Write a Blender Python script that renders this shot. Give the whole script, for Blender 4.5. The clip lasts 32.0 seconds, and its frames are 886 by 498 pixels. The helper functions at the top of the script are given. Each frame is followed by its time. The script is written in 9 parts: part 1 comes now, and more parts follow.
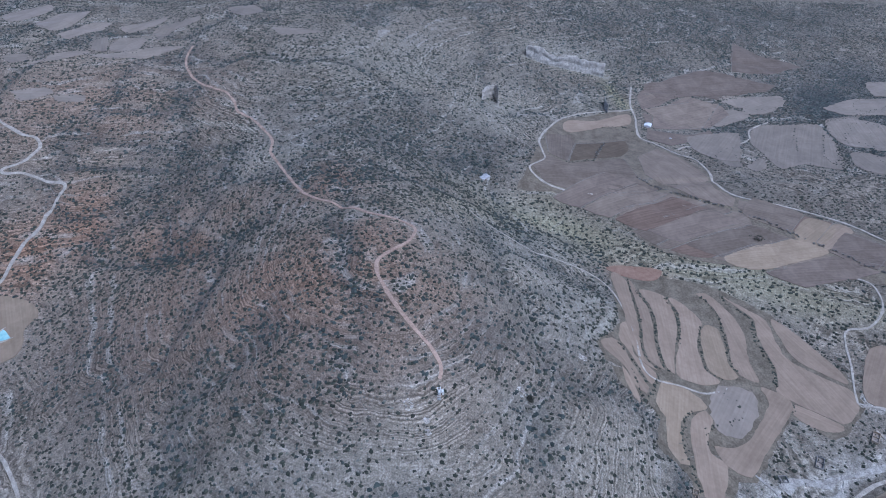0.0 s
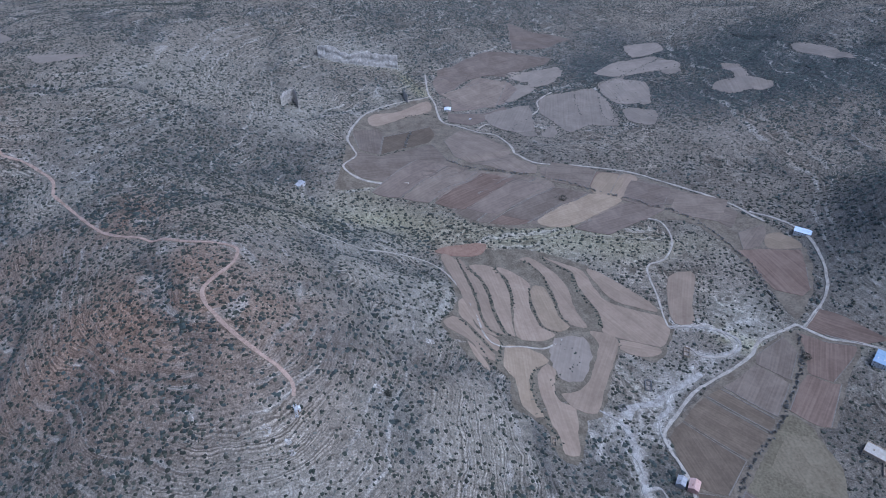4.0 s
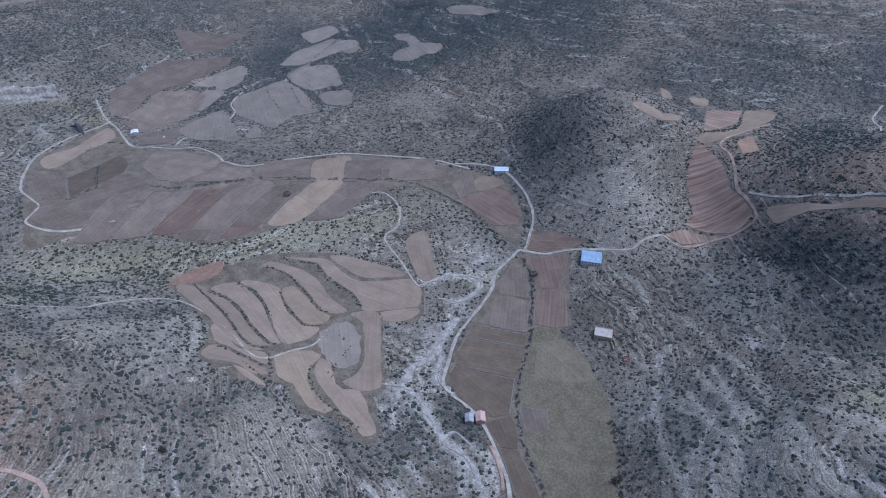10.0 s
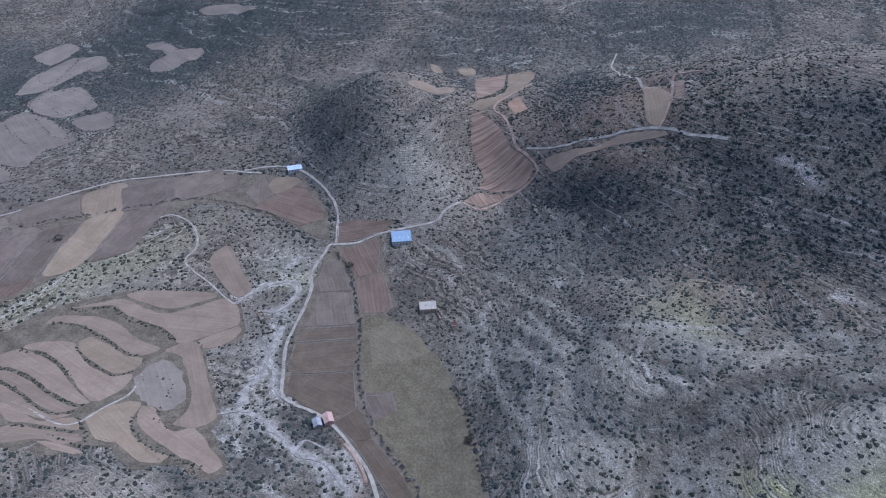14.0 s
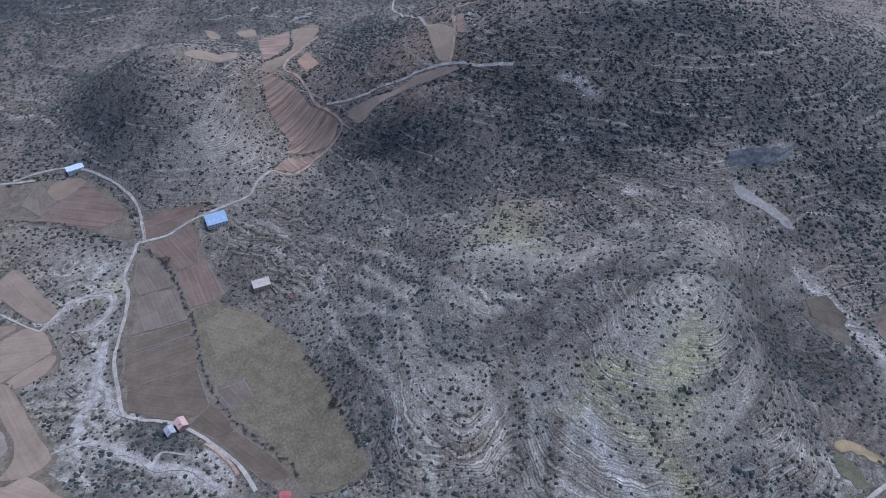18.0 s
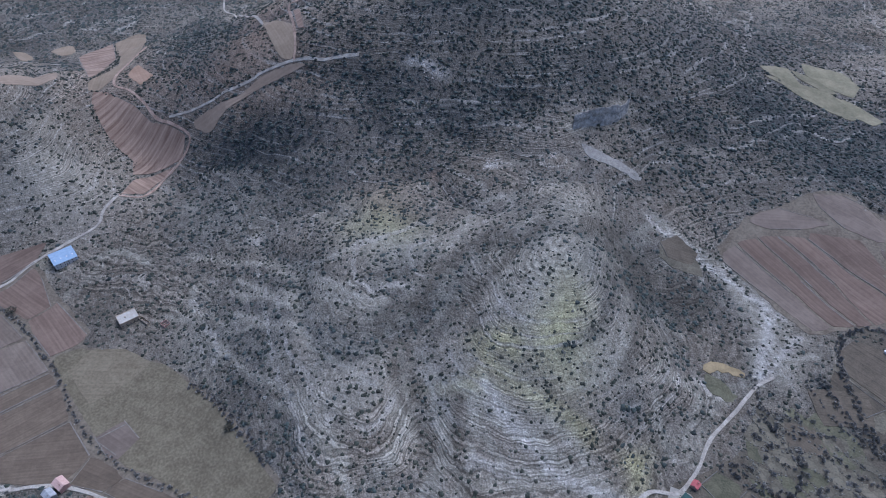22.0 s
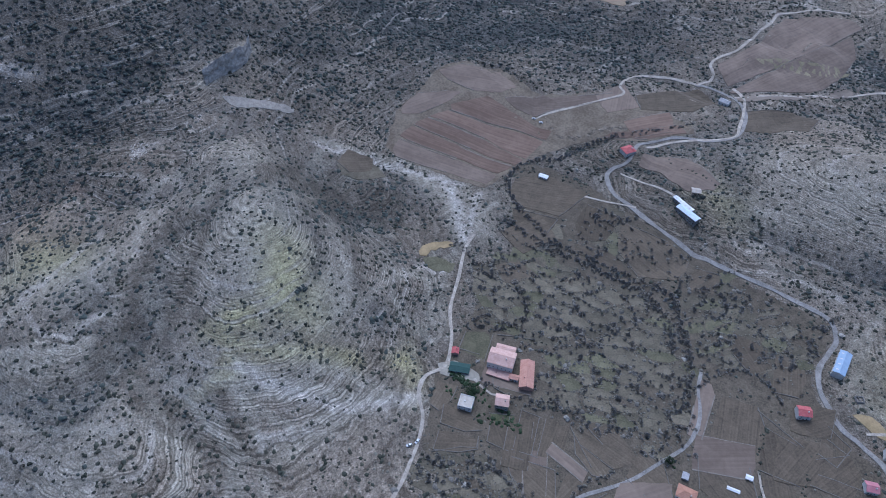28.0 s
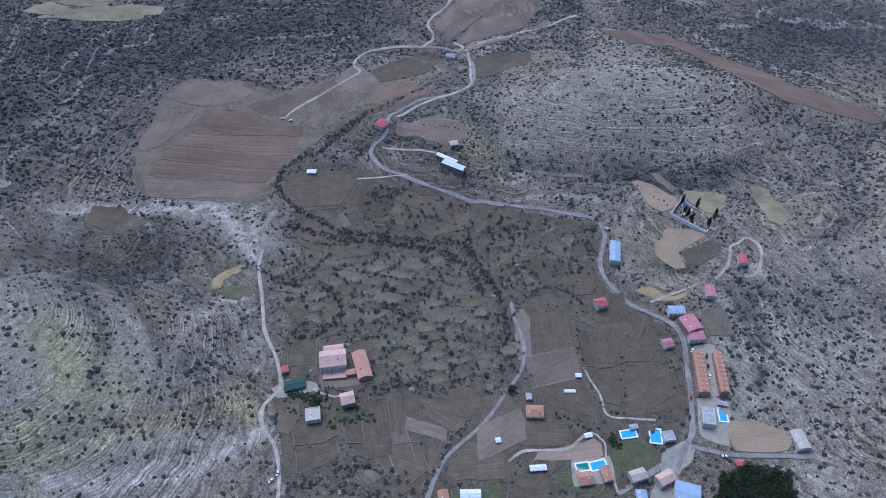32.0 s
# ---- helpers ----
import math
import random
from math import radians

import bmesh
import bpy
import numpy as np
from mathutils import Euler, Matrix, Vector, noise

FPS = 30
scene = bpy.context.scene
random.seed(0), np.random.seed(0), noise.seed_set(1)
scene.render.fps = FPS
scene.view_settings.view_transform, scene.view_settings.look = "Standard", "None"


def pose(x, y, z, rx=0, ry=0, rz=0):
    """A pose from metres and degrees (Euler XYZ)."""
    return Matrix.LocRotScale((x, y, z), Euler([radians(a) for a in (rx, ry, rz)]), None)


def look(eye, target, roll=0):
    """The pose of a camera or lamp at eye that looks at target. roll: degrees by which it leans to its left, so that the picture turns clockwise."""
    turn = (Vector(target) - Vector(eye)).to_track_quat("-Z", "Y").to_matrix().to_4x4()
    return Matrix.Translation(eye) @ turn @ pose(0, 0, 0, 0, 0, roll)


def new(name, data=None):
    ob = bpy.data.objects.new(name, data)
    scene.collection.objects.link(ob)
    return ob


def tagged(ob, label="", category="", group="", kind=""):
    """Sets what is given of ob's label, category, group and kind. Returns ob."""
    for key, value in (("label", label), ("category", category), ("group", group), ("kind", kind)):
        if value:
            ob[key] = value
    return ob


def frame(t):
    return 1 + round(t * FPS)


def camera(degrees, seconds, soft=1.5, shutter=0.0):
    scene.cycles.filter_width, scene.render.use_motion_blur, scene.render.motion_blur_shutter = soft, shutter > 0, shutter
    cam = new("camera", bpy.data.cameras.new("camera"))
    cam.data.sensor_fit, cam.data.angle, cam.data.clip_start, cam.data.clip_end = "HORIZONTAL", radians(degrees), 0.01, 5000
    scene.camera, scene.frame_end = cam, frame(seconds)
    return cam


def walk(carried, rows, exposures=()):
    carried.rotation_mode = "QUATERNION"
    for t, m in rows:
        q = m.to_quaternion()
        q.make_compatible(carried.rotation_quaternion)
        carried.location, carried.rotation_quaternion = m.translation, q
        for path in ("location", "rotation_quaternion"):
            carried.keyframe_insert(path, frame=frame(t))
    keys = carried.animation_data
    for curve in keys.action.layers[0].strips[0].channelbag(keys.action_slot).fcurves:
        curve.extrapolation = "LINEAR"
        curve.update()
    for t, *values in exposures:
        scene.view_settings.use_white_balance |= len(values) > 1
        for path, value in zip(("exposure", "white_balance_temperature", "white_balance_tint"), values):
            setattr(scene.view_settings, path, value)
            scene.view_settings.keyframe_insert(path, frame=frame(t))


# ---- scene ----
from mathutils import geometry

# ---- camera: hovers and turns ----
EYE = Vector((0, 0, 470))
ROWS = [
    (0, 0.00, -35.26, 0.82),
    (0.5, -2.03, -35.23, 0.83),
    (1, -3.94, -35.20, 0.84),
    (1.5, -5.89, -35.17, 0.89),
    (2, -8.09, -35.14, 1.01),
    (2.5, -10.66, -35.16, 0.94),
    (3, -13.30, -35.15, 0.79),
    (3.5, -15.95, -35.19, 0.61),
    (5.5, -24.81, -35.35, 0.34),
    (6, -26.84, -35.41, 0.36),
    (6.5, -28.65, -35.45, 0.37),
    (7, -30.35, -35.46, 0.32),
    (7.5, -32.39, -35.48, 0.32),
    (8, -35.17, -35.56, 0.19),
    (8.5, -38.16, -35.61, 0.17),
    (9, -41.11, -35.69, 0.17),
    (9.5, -43.83, -35.78, 0.05),
    (10, -46.27, -35.89, 0.00),
    (10.5, -48.65, -35.99, -0.12),
    (11, -51.15, -36.10, -0.08),
    (11.5, -53.75, -36.20, -0.00),
    (12, -56.59, -36.34, 0.02),
    (12.5, -59.44, -36.48, -0.08),
    (13, -62.10, -36.56, -0.09),
    (13.5, -64.44, -36.64, -0.13),
    (14, -66.83, -36.74, -0.12),
    (14.5, -69.33, -36.85, -0.01),
    (16.5, -78.88, -40.09, -0.19),
    (17, -81.37, -40.60, -0.20),
    (17.5, -83.88, -40.67, -0.16),
    (18, -86.34, -40.80, -0.16),
    (18.5, -88.36, -40.93, -0.06),
    (19, -89.94, -41.02, 0.05),
    (19.5, -91.46, -41.11, 0.16),
    (20, -92.99, -41.19, 0.30),
    (20.5, -94.75, -41.27, 0.24),
    (21, -96.75, -41.34, 0.33),
    (21.5, -98.78, -41.42, 0.36),
    (22, -100.90, -41.63, 0.29),
    (22.5, -103.17, -42.25, 0.25),
    (23, -105.48, -42.95, 0.25),
    (23.5, -108.20, -43.71, 0.27),
    (24, -111.26, -44.43, 0.14),
    (24.5, -114.37, -45.22, 0.10),
    (25, -117.54, -46.00, 0.20),
    (25.5, -120.83, -46.14, 0.10),
    (27.5, -133.73, -46.51, 0.10),
    (28, -136.81, -46.66, 0.30),
    (28.5, -140.07, -46.78, 0.44),
    (29, -143.34, -46.88, 0.60),
    (29.5, -146.69, -46.99, 0.68),
    (30, -149.96, -47.09, 0.69),
    (30.5, -153.36, -47.17, 0.61),
    (31, -156.84, -47.24, 0.61),
    (31.5, -160.29, -47.29, 0.46),
    (32, -163.21, -47.35, 0.42),
]


def row_pose(yaw, pitch, roll):
    a, b = radians(yaw), radians(pitch)
    ahead = Vector((-math.sin(a) * math.cos(b), math.cos(a) * math.cos(b), math.sin(b)))
    return look(EYE, EYE + ahead, roll)


cam = camera(69.0, 32.0, soft=1.0)
walk(cam, [(t, row_pose(a, b, c)) for t, a, b, c in ROWS], exposures=[(0, 0.47, 4550, 12), (8, 0.42, 4570, 12), (17, 0.51, 4780, 14), (25, 0.50, 4720, 13), (32, 0.51, 4650, 12)])

# ---- daylight ----
world = bpy.data.worlds.new("overcast_sky")
scene.world = world
world.use_nodes = True
sky = world.node_tree.nodes.new("ShaderNodeTexSky")
sky.sky_type, sky.sun_disc = "NISHITA", False
sky.sun_elevation, sky.sun_rotation = radians(60), radians(135)
sky.air_density, sky.dust_density = 1.0, 4.0
world.node_tree.links.new(sky.outputs[0], world.node_tree.nodes["Background"].inputs[0])
world.node_tree.nodes["Background"].inputs[1].default_value = 0.1
sun = new("sun", bpy.data.lights.new("sun", "SUN"))
sun.data.energy, sun.data.angle, sun.data.color = 1.45, radians(40), (1.0, 0.95, 0.88)
SUN_WAY = Vector((math.sin(radians(135)) * math.cos(radians(60)), math.cos(radians(135)) * math.cos(radians(60)), math.sin(radians(60))))
sun.matrix_world = look((0, 0, 500), Vector((0, 0, 500)) - SUN_WAY)

# ---- lie of the land ----
# hills: x, y, height, radius along, radius across, turn in degrees
HILLS = [
    (-102, 650, 100, 466, 150, 101), (-47, 439, 46, 142, 114, -1), (-607, 1080, 100, 384, 296, 44), (226, 1399, 107, 350, 209, 17), (303, 755, 34, 204, 119, -18),
    (750, 400, 96, 88, 76, 30), (1242, 845, 127, 296, 261, 34), (1435, 373, 72, 261, 192, 5), (765, -80, 150, 235, 150, 80), (898, -316, 96, 224, 179, 46),
    (385, -176, 80, 98, 72, -25), (425, -22, 46, 78, 58, 24), (330, 40, 26, 100, 55, 17), (-30, -628, 62, 145, 62, 23), (-135, -499, 17, 70, 58, -8),
    (-327, -444, 72, 148, 135, 64), (791, -1220, 139, 524, 280, -43), (-7, 3030, 322, 1222, 576, 17), (2868, 1053, 322, 733, 733, 19), (2268, -855, 273, 733, 733, -20),
    (-115, -1917, 225, 1222, 472, -19), (-1850, 1695, 233, 698, 698, -58), (300, -38, -9, 70, 15, -5), (360, -92, -10, 46, 15, -55), (378, -262, -18, 44, 28, 10),
    (690, 225, -40, 120, 38, 55), (40, 735, -30, 150, 55, -30),
]


def lattice(ix, iy, seed):
    h = (ix.astype(np.int64) * 374761393 + iy.astype(np.int64) * 668265263 + seed * 974711) & 0xFFFFFFFF
    h = ((h ^ (h >> 13)) * 1274126177) & 0xFFFFFFFF
    return ((h ^ (h >> 16)) & 0xFFFF) / 65535.0


def value_noise(x, y, seed):
    x, y = np.asarray(x, float), np.asarray(y, float)
    ix, iy = np.floor(x), np.floor(y)
    fx, fy = x - ix, y - iy
    fx, fy = fx * fx * (3 - 2 * fx), fy * fy * (3 - 2 * fy)
    a, b = lattice(ix, iy, seed), lattice(ix + 1, iy, seed)
    c, d = lattice(ix, iy + 1, seed), lattice(ix + 1, iy + 1, seed)
    return (a * (1 - fx) + b * fx) * (1 - fy) + (c * (1 - fx) + d * fx) * fy


def fractal(x, y, size, seed, octaves=4):
    total, amount, weight = 0.0, 0.0, 1.0
    for k in range(octaves):
        total = total + weight * (value_noise(np.asarray(x) * 2**k / size, np.asarray(y) * 2**k / size, seed + k) - 0.5)
        amount, weight = amount + weight, weight * 0.5
    return total / amount


def bump(x, y, cx, cy, along, across, turn):
    c, s = math.cos(radians(turn)), math.sin(radians(turn))
    u, v = (x - cx) * c + (y - cy) * s, (y - cy) * c - (x - cx) * s
    return np.exp(-0.5 * ((u / along) ** 2 + (v / across) ** 2))


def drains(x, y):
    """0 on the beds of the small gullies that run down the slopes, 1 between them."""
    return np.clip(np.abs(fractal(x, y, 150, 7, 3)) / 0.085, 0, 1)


def terrain(x, y):
    """Height of the modelled ground at x, y."""
    x, y = np.asarray(x, float), np.asarray(y, float)
    z = 0.0 * x
    for cx, cy, high, along, across, turn in HILLS:
        z = z + high * bump(x, y, cx, cy, along, across, turn)
    rough = np.clip((z - 8) / 45, 0.02, 1)
    return z + rough * (14 * fractal(x, y, 160, 3, 4) - 5.5 * (1 - drains(x, y)))


# ---- shared tools ----
def link(socket_from, socket_to, mat):
    mat.node_tree.links.new(socket_from, socket_to)


def surface(name, low, high, size=6.0, rough=0.92, fine=0.35, spread=0.0, bump_size=0.0, bump_depth=0.3, stripes=0.0, stripe_mix=0.35, island=0.0, contrast=(0.37, 0.63), across=False):
    """A node material: two colours mixed by noise at two scales, with furrows, bump and a tone that varies from piece to piece."""
    m = bpy.data.materials.new(name)
    m.use_nodes = True
    nodes = m.node_tree.nodes
    shader = nodes["Principled BSDF"]
    shader.inputs["Roughness"].default_value = rough
    shader.inputs["Specular IOR Level"].default_value = 0.2
    coord = nodes.new("ShaderNodeTexCoord")
    big, small = nodes.new("ShaderNodeTexNoise"), nodes.new("ShaderNodeTexNoise")
    big.inputs["Scale"].default_value, big.inputs["Detail"].default_value = 1 / size, 5
    small.inputs["Scale"].default_value, small.inputs["Detail"].default_value = 6 / size, 4
    link(coord.outputs["Object"], big.inputs["Vector"], m)
    link(coord.outputs["Object"], small.inputs["Vector"], m)
    both = nodes.new("ShaderNodeMix")
    both.inputs[0].default_value = fine
    link(big.outputs[0], both.inputs[2], m)
    link(small.outputs[0], both.inputs[3], m)
    tone = both.outputs[0]
    if stripes:
        stretch = nodes.new("ShaderNodeMapping")
        stretch.inputs["Scale"].default_value = (1 / stripes, 0.012, 0.02) if across else (0.012, 1 / stripes, 0.02)
        lines = nodes.new("ShaderNodeTexNoise")
        lines.inputs["Scale"].default_value, lines.inputs["Detail"].default_value = 1.0, 3
        link(coord.outputs["Object"], stretch.inputs["Vector"], m)
        link(stretch.outputs[0], lines.inputs["Vector"], m)
        with_lines = nodes.new("ShaderNodeMix")
        with_lines.inputs[0].default_value = stripe_mix
        link(tone, with_lines.inputs[2], m)
        link(lines.outputs[0], with_lines.inputs[3], m)
        tone = with_lines.outputs[0]
    ramp = nodes.new("ShaderNodeValToRGB")
    ramp.color_ramp.elements[0].position, ramp.color_ramp.elements[1].position = contrast
    ramp.color_ramp.elements[0].color, ramp.color_ramp.elements[1].color = (*low, 1), (*high, 1)
    link(tone, ramp.inputs[0], m)
    colour = ramp.outputs[0]
    for amount, node, socket in ((spread, "ShaderNodeObjectInfo", "Random"), (island, "ShaderNodeNewGeometry", "Random Per Island")):
        if amount:
            info, span, vary = nodes.new(node), nodes.new("ShaderNodeMapRange"), nodes.new("ShaderNodeHueSaturation")
            span.inputs[3].default_value, span.inputs[4].default_value = 1 - amount, 1 + amount
            link(info.outputs[socket], span.inputs[0], m)
            link(span.outputs[0], vary.inputs["Value"], m)
            link(colour, vary.inputs["Color"], m)
            colour = vary.outputs[0]
    link(colour, shader.inputs["Base Color"], m)
    if bump_size:
        relief, grain = nodes.new("ShaderNodeBump"), nodes.new("ShaderNodeTexNoise")
        grain.inputs["Scale"].default_value, grain.inputs["Detail"].default_value = 1 / bump_size, 4
        link(coord.outputs["Object"], grain.inputs["Vector"], m)
        relief.inputs["Strength"].default_value, relief.inputs["Distance"].default_value = 0.8, bump_depth
        link(grain.outputs[0], relief.inputs["Height"], m)
        link(relief.outputs[0], shader.inputs["Normal"], m)
    return m


def mesh_of(name, verts, faces, mats=(), smooth=False):
    me = bpy.data.meshes.new(name)
    me.from_pydata([tuple(v) for v in verts], [], [tuple(f) for f in faces])
    for m in mats:
        me.materials.append(m)
    if smooth:
        me.shade_smooth()
    return me


def quick_mesh(name, verts, faces, mat):
    """A mesh of equal-sided faces straight from arrays."""
    verts, faces = np.asarray(verts, np.float32), np.asarray(faces, np.int32)
    me = bpy.data.meshes.new(name)
    me.vertices.add(len(verts))
    me.vertices.foreach_set("co", verts.ravel())
    me.loops.add(faces.size)
    me.loops.foreach_set("vertex_index", faces.ravel())
    me.polygons.add(len(faces))
    me.polygons.foreach_set("loop_start", np.arange(len(faces), dtype=np.int32) * faces.shape[1])
    me.update(calc_edges=True)
    me.materials.append(mat)
    return me


def part(name, bm, mat, parent, label=""):
    me = bpy.data.meshes.new(name)
    bm.to_mesh(me)
    bm.free()
    me.materials.append(mat)
    ob = new(name, me)
    ob.parent = parent
    return tagged(ob, label)


def box(bm, x0, x1, y0, y1, z0, z1):
    v = [bm.verts.new((x, y, z)) for z in (z0, z1) for x, y in ((x0, y0), (x1, y0), (x1, y1), (x0, y1))]
    for f in ((3, 2, 1, 0), (4, 5, 6, 7), (0, 1, 5, 4), (1, 2, 6, 5), (2, 3, 7, 6), (3, 0, 4, 7)):
        bm.faces.new([v[i] for i in f])
    return bm


def boxes(*rows):
    bm = bmesh.new()
    for r in rows:
        box(bm, *r)
    return bm


# ---- materials ----
FIELD_MATS = {
    "grey": surface("pale_ploughed_soil", (0.197, 0.142, 0.097), (0.297, 0.223, 0.155), 22, spread=0.10, stripes=2.2, bump_size=1.5, bump_depth=0.15),
    "tan": surface("tan_stubble", (0.208, 0.152, 0.097), (0.305, 0.230, 0.153), 18, spread=0.10, stripes=2.0, bump_size=1.5, bump_depth=0.15),
    "pale": surface("pale_far_soil", (0.165, 0.133, 0.103), (0.252, 0.205, 0.157), 30, spread=0.12, stripes=3.0),
    "brown": surface("brown_ploughed_soil", (0.122, 0.092, 0.066), (0.216, 0.167, 0.124), 25, spread=0.16, stripes=2.4, bump_size=1.5, bump_depth=0.2),
    "brown2": surface("dull_brown_soil", (0.118, 0.089, 0.066), (0.201, 0.153, 0.115), 25, spread=0.18, stripes=2.4, bump_size=1.5, bump_depth=0.2),
    "dark": surface("dark_damp_soil", (0.085, 0.063, 0.042), (0.157, 0.117, 0.078), 16, spread=0.12, stripes=2.0, bump_size=1.5, bump_depth=0.2),
    "red": surface("red_brown_soil", (0.118, 0.079, 0.056), (0.206, 0.144, 0.103), 22, spread=0.12, stripes=2.6, stripe_mix=0.5, bump_size=1.5, bump_depth=0.2),
    "strip": surface("striped_orange_soil", (0.165, 0.105, 0.072), (0.340, 0.241, 0.170), 22, spread=0.08, across=True, stripes=3.6, stripe_mix=0.75, bump_size=1.5, bump_depth=0.2),
    "orange": surface("orange_earth", (0.258, 0.163, 0.100), (0.350, 0.231, 0.152), 12, stripes=2.5),
    "meadow": surface("dull_olive_meadow", (0.101, 0.082, 0.050), (0.183, 0.150, 0.094), 13, fine=0.6, bump_size=2, bump_depth=0.3),
    "meadow2": surface("dry_brown_meadow", (0.129, 0.102, 0.063), (0.211, 0.171, 0.110), 14, fine=0.6, spread=0.1, stripes=3.0, stripe_mix=0.3, bump_size=2, bump_depth=0.3),
    "olive": surface("yellowish_pasture", (0.154, 0.133, 0.078), (0.258, 0.219, 0.135), 20, spread=0.1, bump_size=2),
    "ochre": surface("ochre_sandy_earth", (0.206, 0.153, 0.077), (0.330, 0.246, 0.129), 8, bump_size=2),
    "garden": surface("dark_garden_soil", (0.064, 0.050, 0.034), (0.139, 0.110, 0.075), 9, fine=0.5, spread=0.2, stripes=1.6, stripe_mix=0.4, bump_size=1.2, bump_depth=0.3),
    "lawn": surface("dull_green_lawn", (0.057, 0.059, 0.030), (0.113, 0.113, 0.057), 7, fine=0.5, bump_size=1),
    "bank": surface("grassy_terrace_bank", (0.088, 0.071, 0.048), (0.196, 0.158, 0.109), 12, fine=0.5, bump_size=1.5, bump_depth=0.4),
    "brownbank": surface("brown_field_margin", (0.103, 0.081, 0.056), (0.196, 0.158, 0.111), 14, fine=0.5, bump_size=1.5, bump_depth=0.3),
    "parcel": surface("grey_fallow_ground", (0.080, 0.068, 0.046), (0.154, 0.131, 0.090), 10, fine=0.55, spread=0.25, bump_size=1.5, bump_depth=0.4),
    "parcel_green": surface("greenish_fallow_ground", (0.077, 0.071, 0.041), (0.149, 0.134, 0.081), 10, fine=0.55, spread=0.25, bump_size=1.5, bump_depth=0.4),
    "plots": surface("grey_garden_ground", (0.060, 0.048, 0.033), (0.134, 0.110, 0.077), 8, fine=0.55, bump_size=1.5, bump_depth=0.4),
    "paved": surface("pale_concrete_paving", (0.227, 0.202, 0.158), (0.330, 0.295, 0.235), 5, fine=0.45),
    "scree": surface("bare_pale_clearing", (0.17, 0.15, 0.122), (0.33, 0.295, 0.245), 4, fine=0.6, bump_size=1.5, bump_depth=0.6),
    "redsoil": surface("brick_red_earth", (0.175, 0.103, 0.068), (0.268, 0.172, 0.117), 6, fine=0.5),
    "rubble": surface("pale_scree", (0.258, 0.227, 0.183), (0.494, 0.443, 0.365), 6, fine=0.6, bump_size=1.5, bump_depth=0.6),
}
FIELD_WORDS = {
    "grey": "pale grey ploughed terrace field with curved furrows", "tan": "light tan bare field of dry stubble", "pale": "pale bare field among dark scrub woods",
    "brown": "brown ploughed strip field on the valley floor", "brown2": "dull brown ploughed field with worn furrows", "dark": "dark damp ploughed plot beside the stream",
    "red": "reddish brown ploughed field with straight furrows", "strip": "orange brown striped field along the side valley", "orange": "small orange bare earth plot",
    "meadow": "dull olive meadow with worn grass", "meadow2": "dry brown mown part of the meadow", "olive": "yellowish rough pasture on a terrace", "ochre": "patch of ochre sandy earth",
    "redsoil": "bare brick red earth above the terraces", "bank": "dry grassy banks between the terrace fields", "brownbank": "brown grassy margins between valley fields", "parcel": "grey fallow parcel edged by dark low hedges", "parcel_green": "greenish fallow parcel edged by dark low hedges", "plots": "grey rough garden ground between plots", "paved": "pale concrete paving between village houses", "scree": "bare pale clearing on the hillside",
    "garden": "dark garden plot with low worn beds", "lawn": "dull green lawn beside houses", "rubble": "pale scree strip on the hillside",
}
ROAD_MATS = {
    "wash": surface("white_gravel_wash", (0.17, 0.148, 0.12), (0.46, 0.415, 0.35), 6, fine=0.55, bump_size=1.5, bump_depth=0.8),
    "pale": surface("pale_gravel", (0.225, 0.193, 0.152), (0.465, 0.405, 0.325), 7, fine=0.5, bump_size=0.8, bump_depth=0.1),
    "red": surface("reddish_dirt", (0.22, 0.15, 0.105), (0.44, 0.31, 0.225), 8, fine=0.5, bump_size=0.8, bump_depth=0.1),
    "asph": surface("worn_grey_asphalt", (0.152, 0.139, 0.122), (0.295, 0.272, 0.242), 8, fine=0.5),
}
MARGIN = surface("pale_dry_grass", (0.12, 0.102, 0.082), (0.24, 0.21, 0.17), 4, fine=0.5)
ROAD_WORDS = {"wash": "white dry gravel wash in the eroded gully", "pale": "pale gravel farm track with worn edges", "red": "reddish dirt track over the hills", "asph": "worn grey village road"}
SHRUB = surface("dark_juniper", (0.026, 0.029, 0.021), (0.062, 0.064, 0.046), 1.4, island=0.35)
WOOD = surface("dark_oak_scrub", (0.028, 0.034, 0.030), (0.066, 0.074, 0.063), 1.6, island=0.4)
OLIVE = surface("olive_grey_scrub", (0.034, 0.034, 0.024), (0.085, 0.08, 0.058), 1.4, island=0.4)
CUSHION = surface("grey_thorn_cushion", (0.085, 0.08, 0.062), (0.17, 0.158, 0.125), 1.4, island=0.3)
BRUSH = surface("grey_brown_brush", (0.07, 0.063, 0.052), (0.165, 0.15, 0.125), 1.2, island=0.4, fine=0.6, bump_size=0.6, bump_depth=0.5)
HEDGE = surface("dull_hedge_scrub", (0.066, 0.060, 0.047), (0.15, 0.138, 0.108), 1.2, island=0.4)
TWIGS = surface("bare_grey_twigs", (0.17, 0.155, 0.135), (0.33, 0.305, 0.265), 2.0, island=0.35)
THICKET = surface("grey_thicket_crowns", (0.15, 0.142, 0.122), (0.31, 0.29, 0.25), 1.1, island=0.3, fine=0.6, bump_size=0.7, bump_depth=0.6)
GREEN = surface("garden_green", (0.018, 0.03, 0.014), (0.045, 0.065, 0.03), 1.2, island=0.3)
CYPRESS = surface("cypress_green", (0.012, 0.018, 0.012), (0.03, 0.04, 0.022), 1.0, island=0.3)
BARK = surface("brown_bark", (0.05, 0.04, 0.03), (0.11, 0.085, 0.065), 0.6)
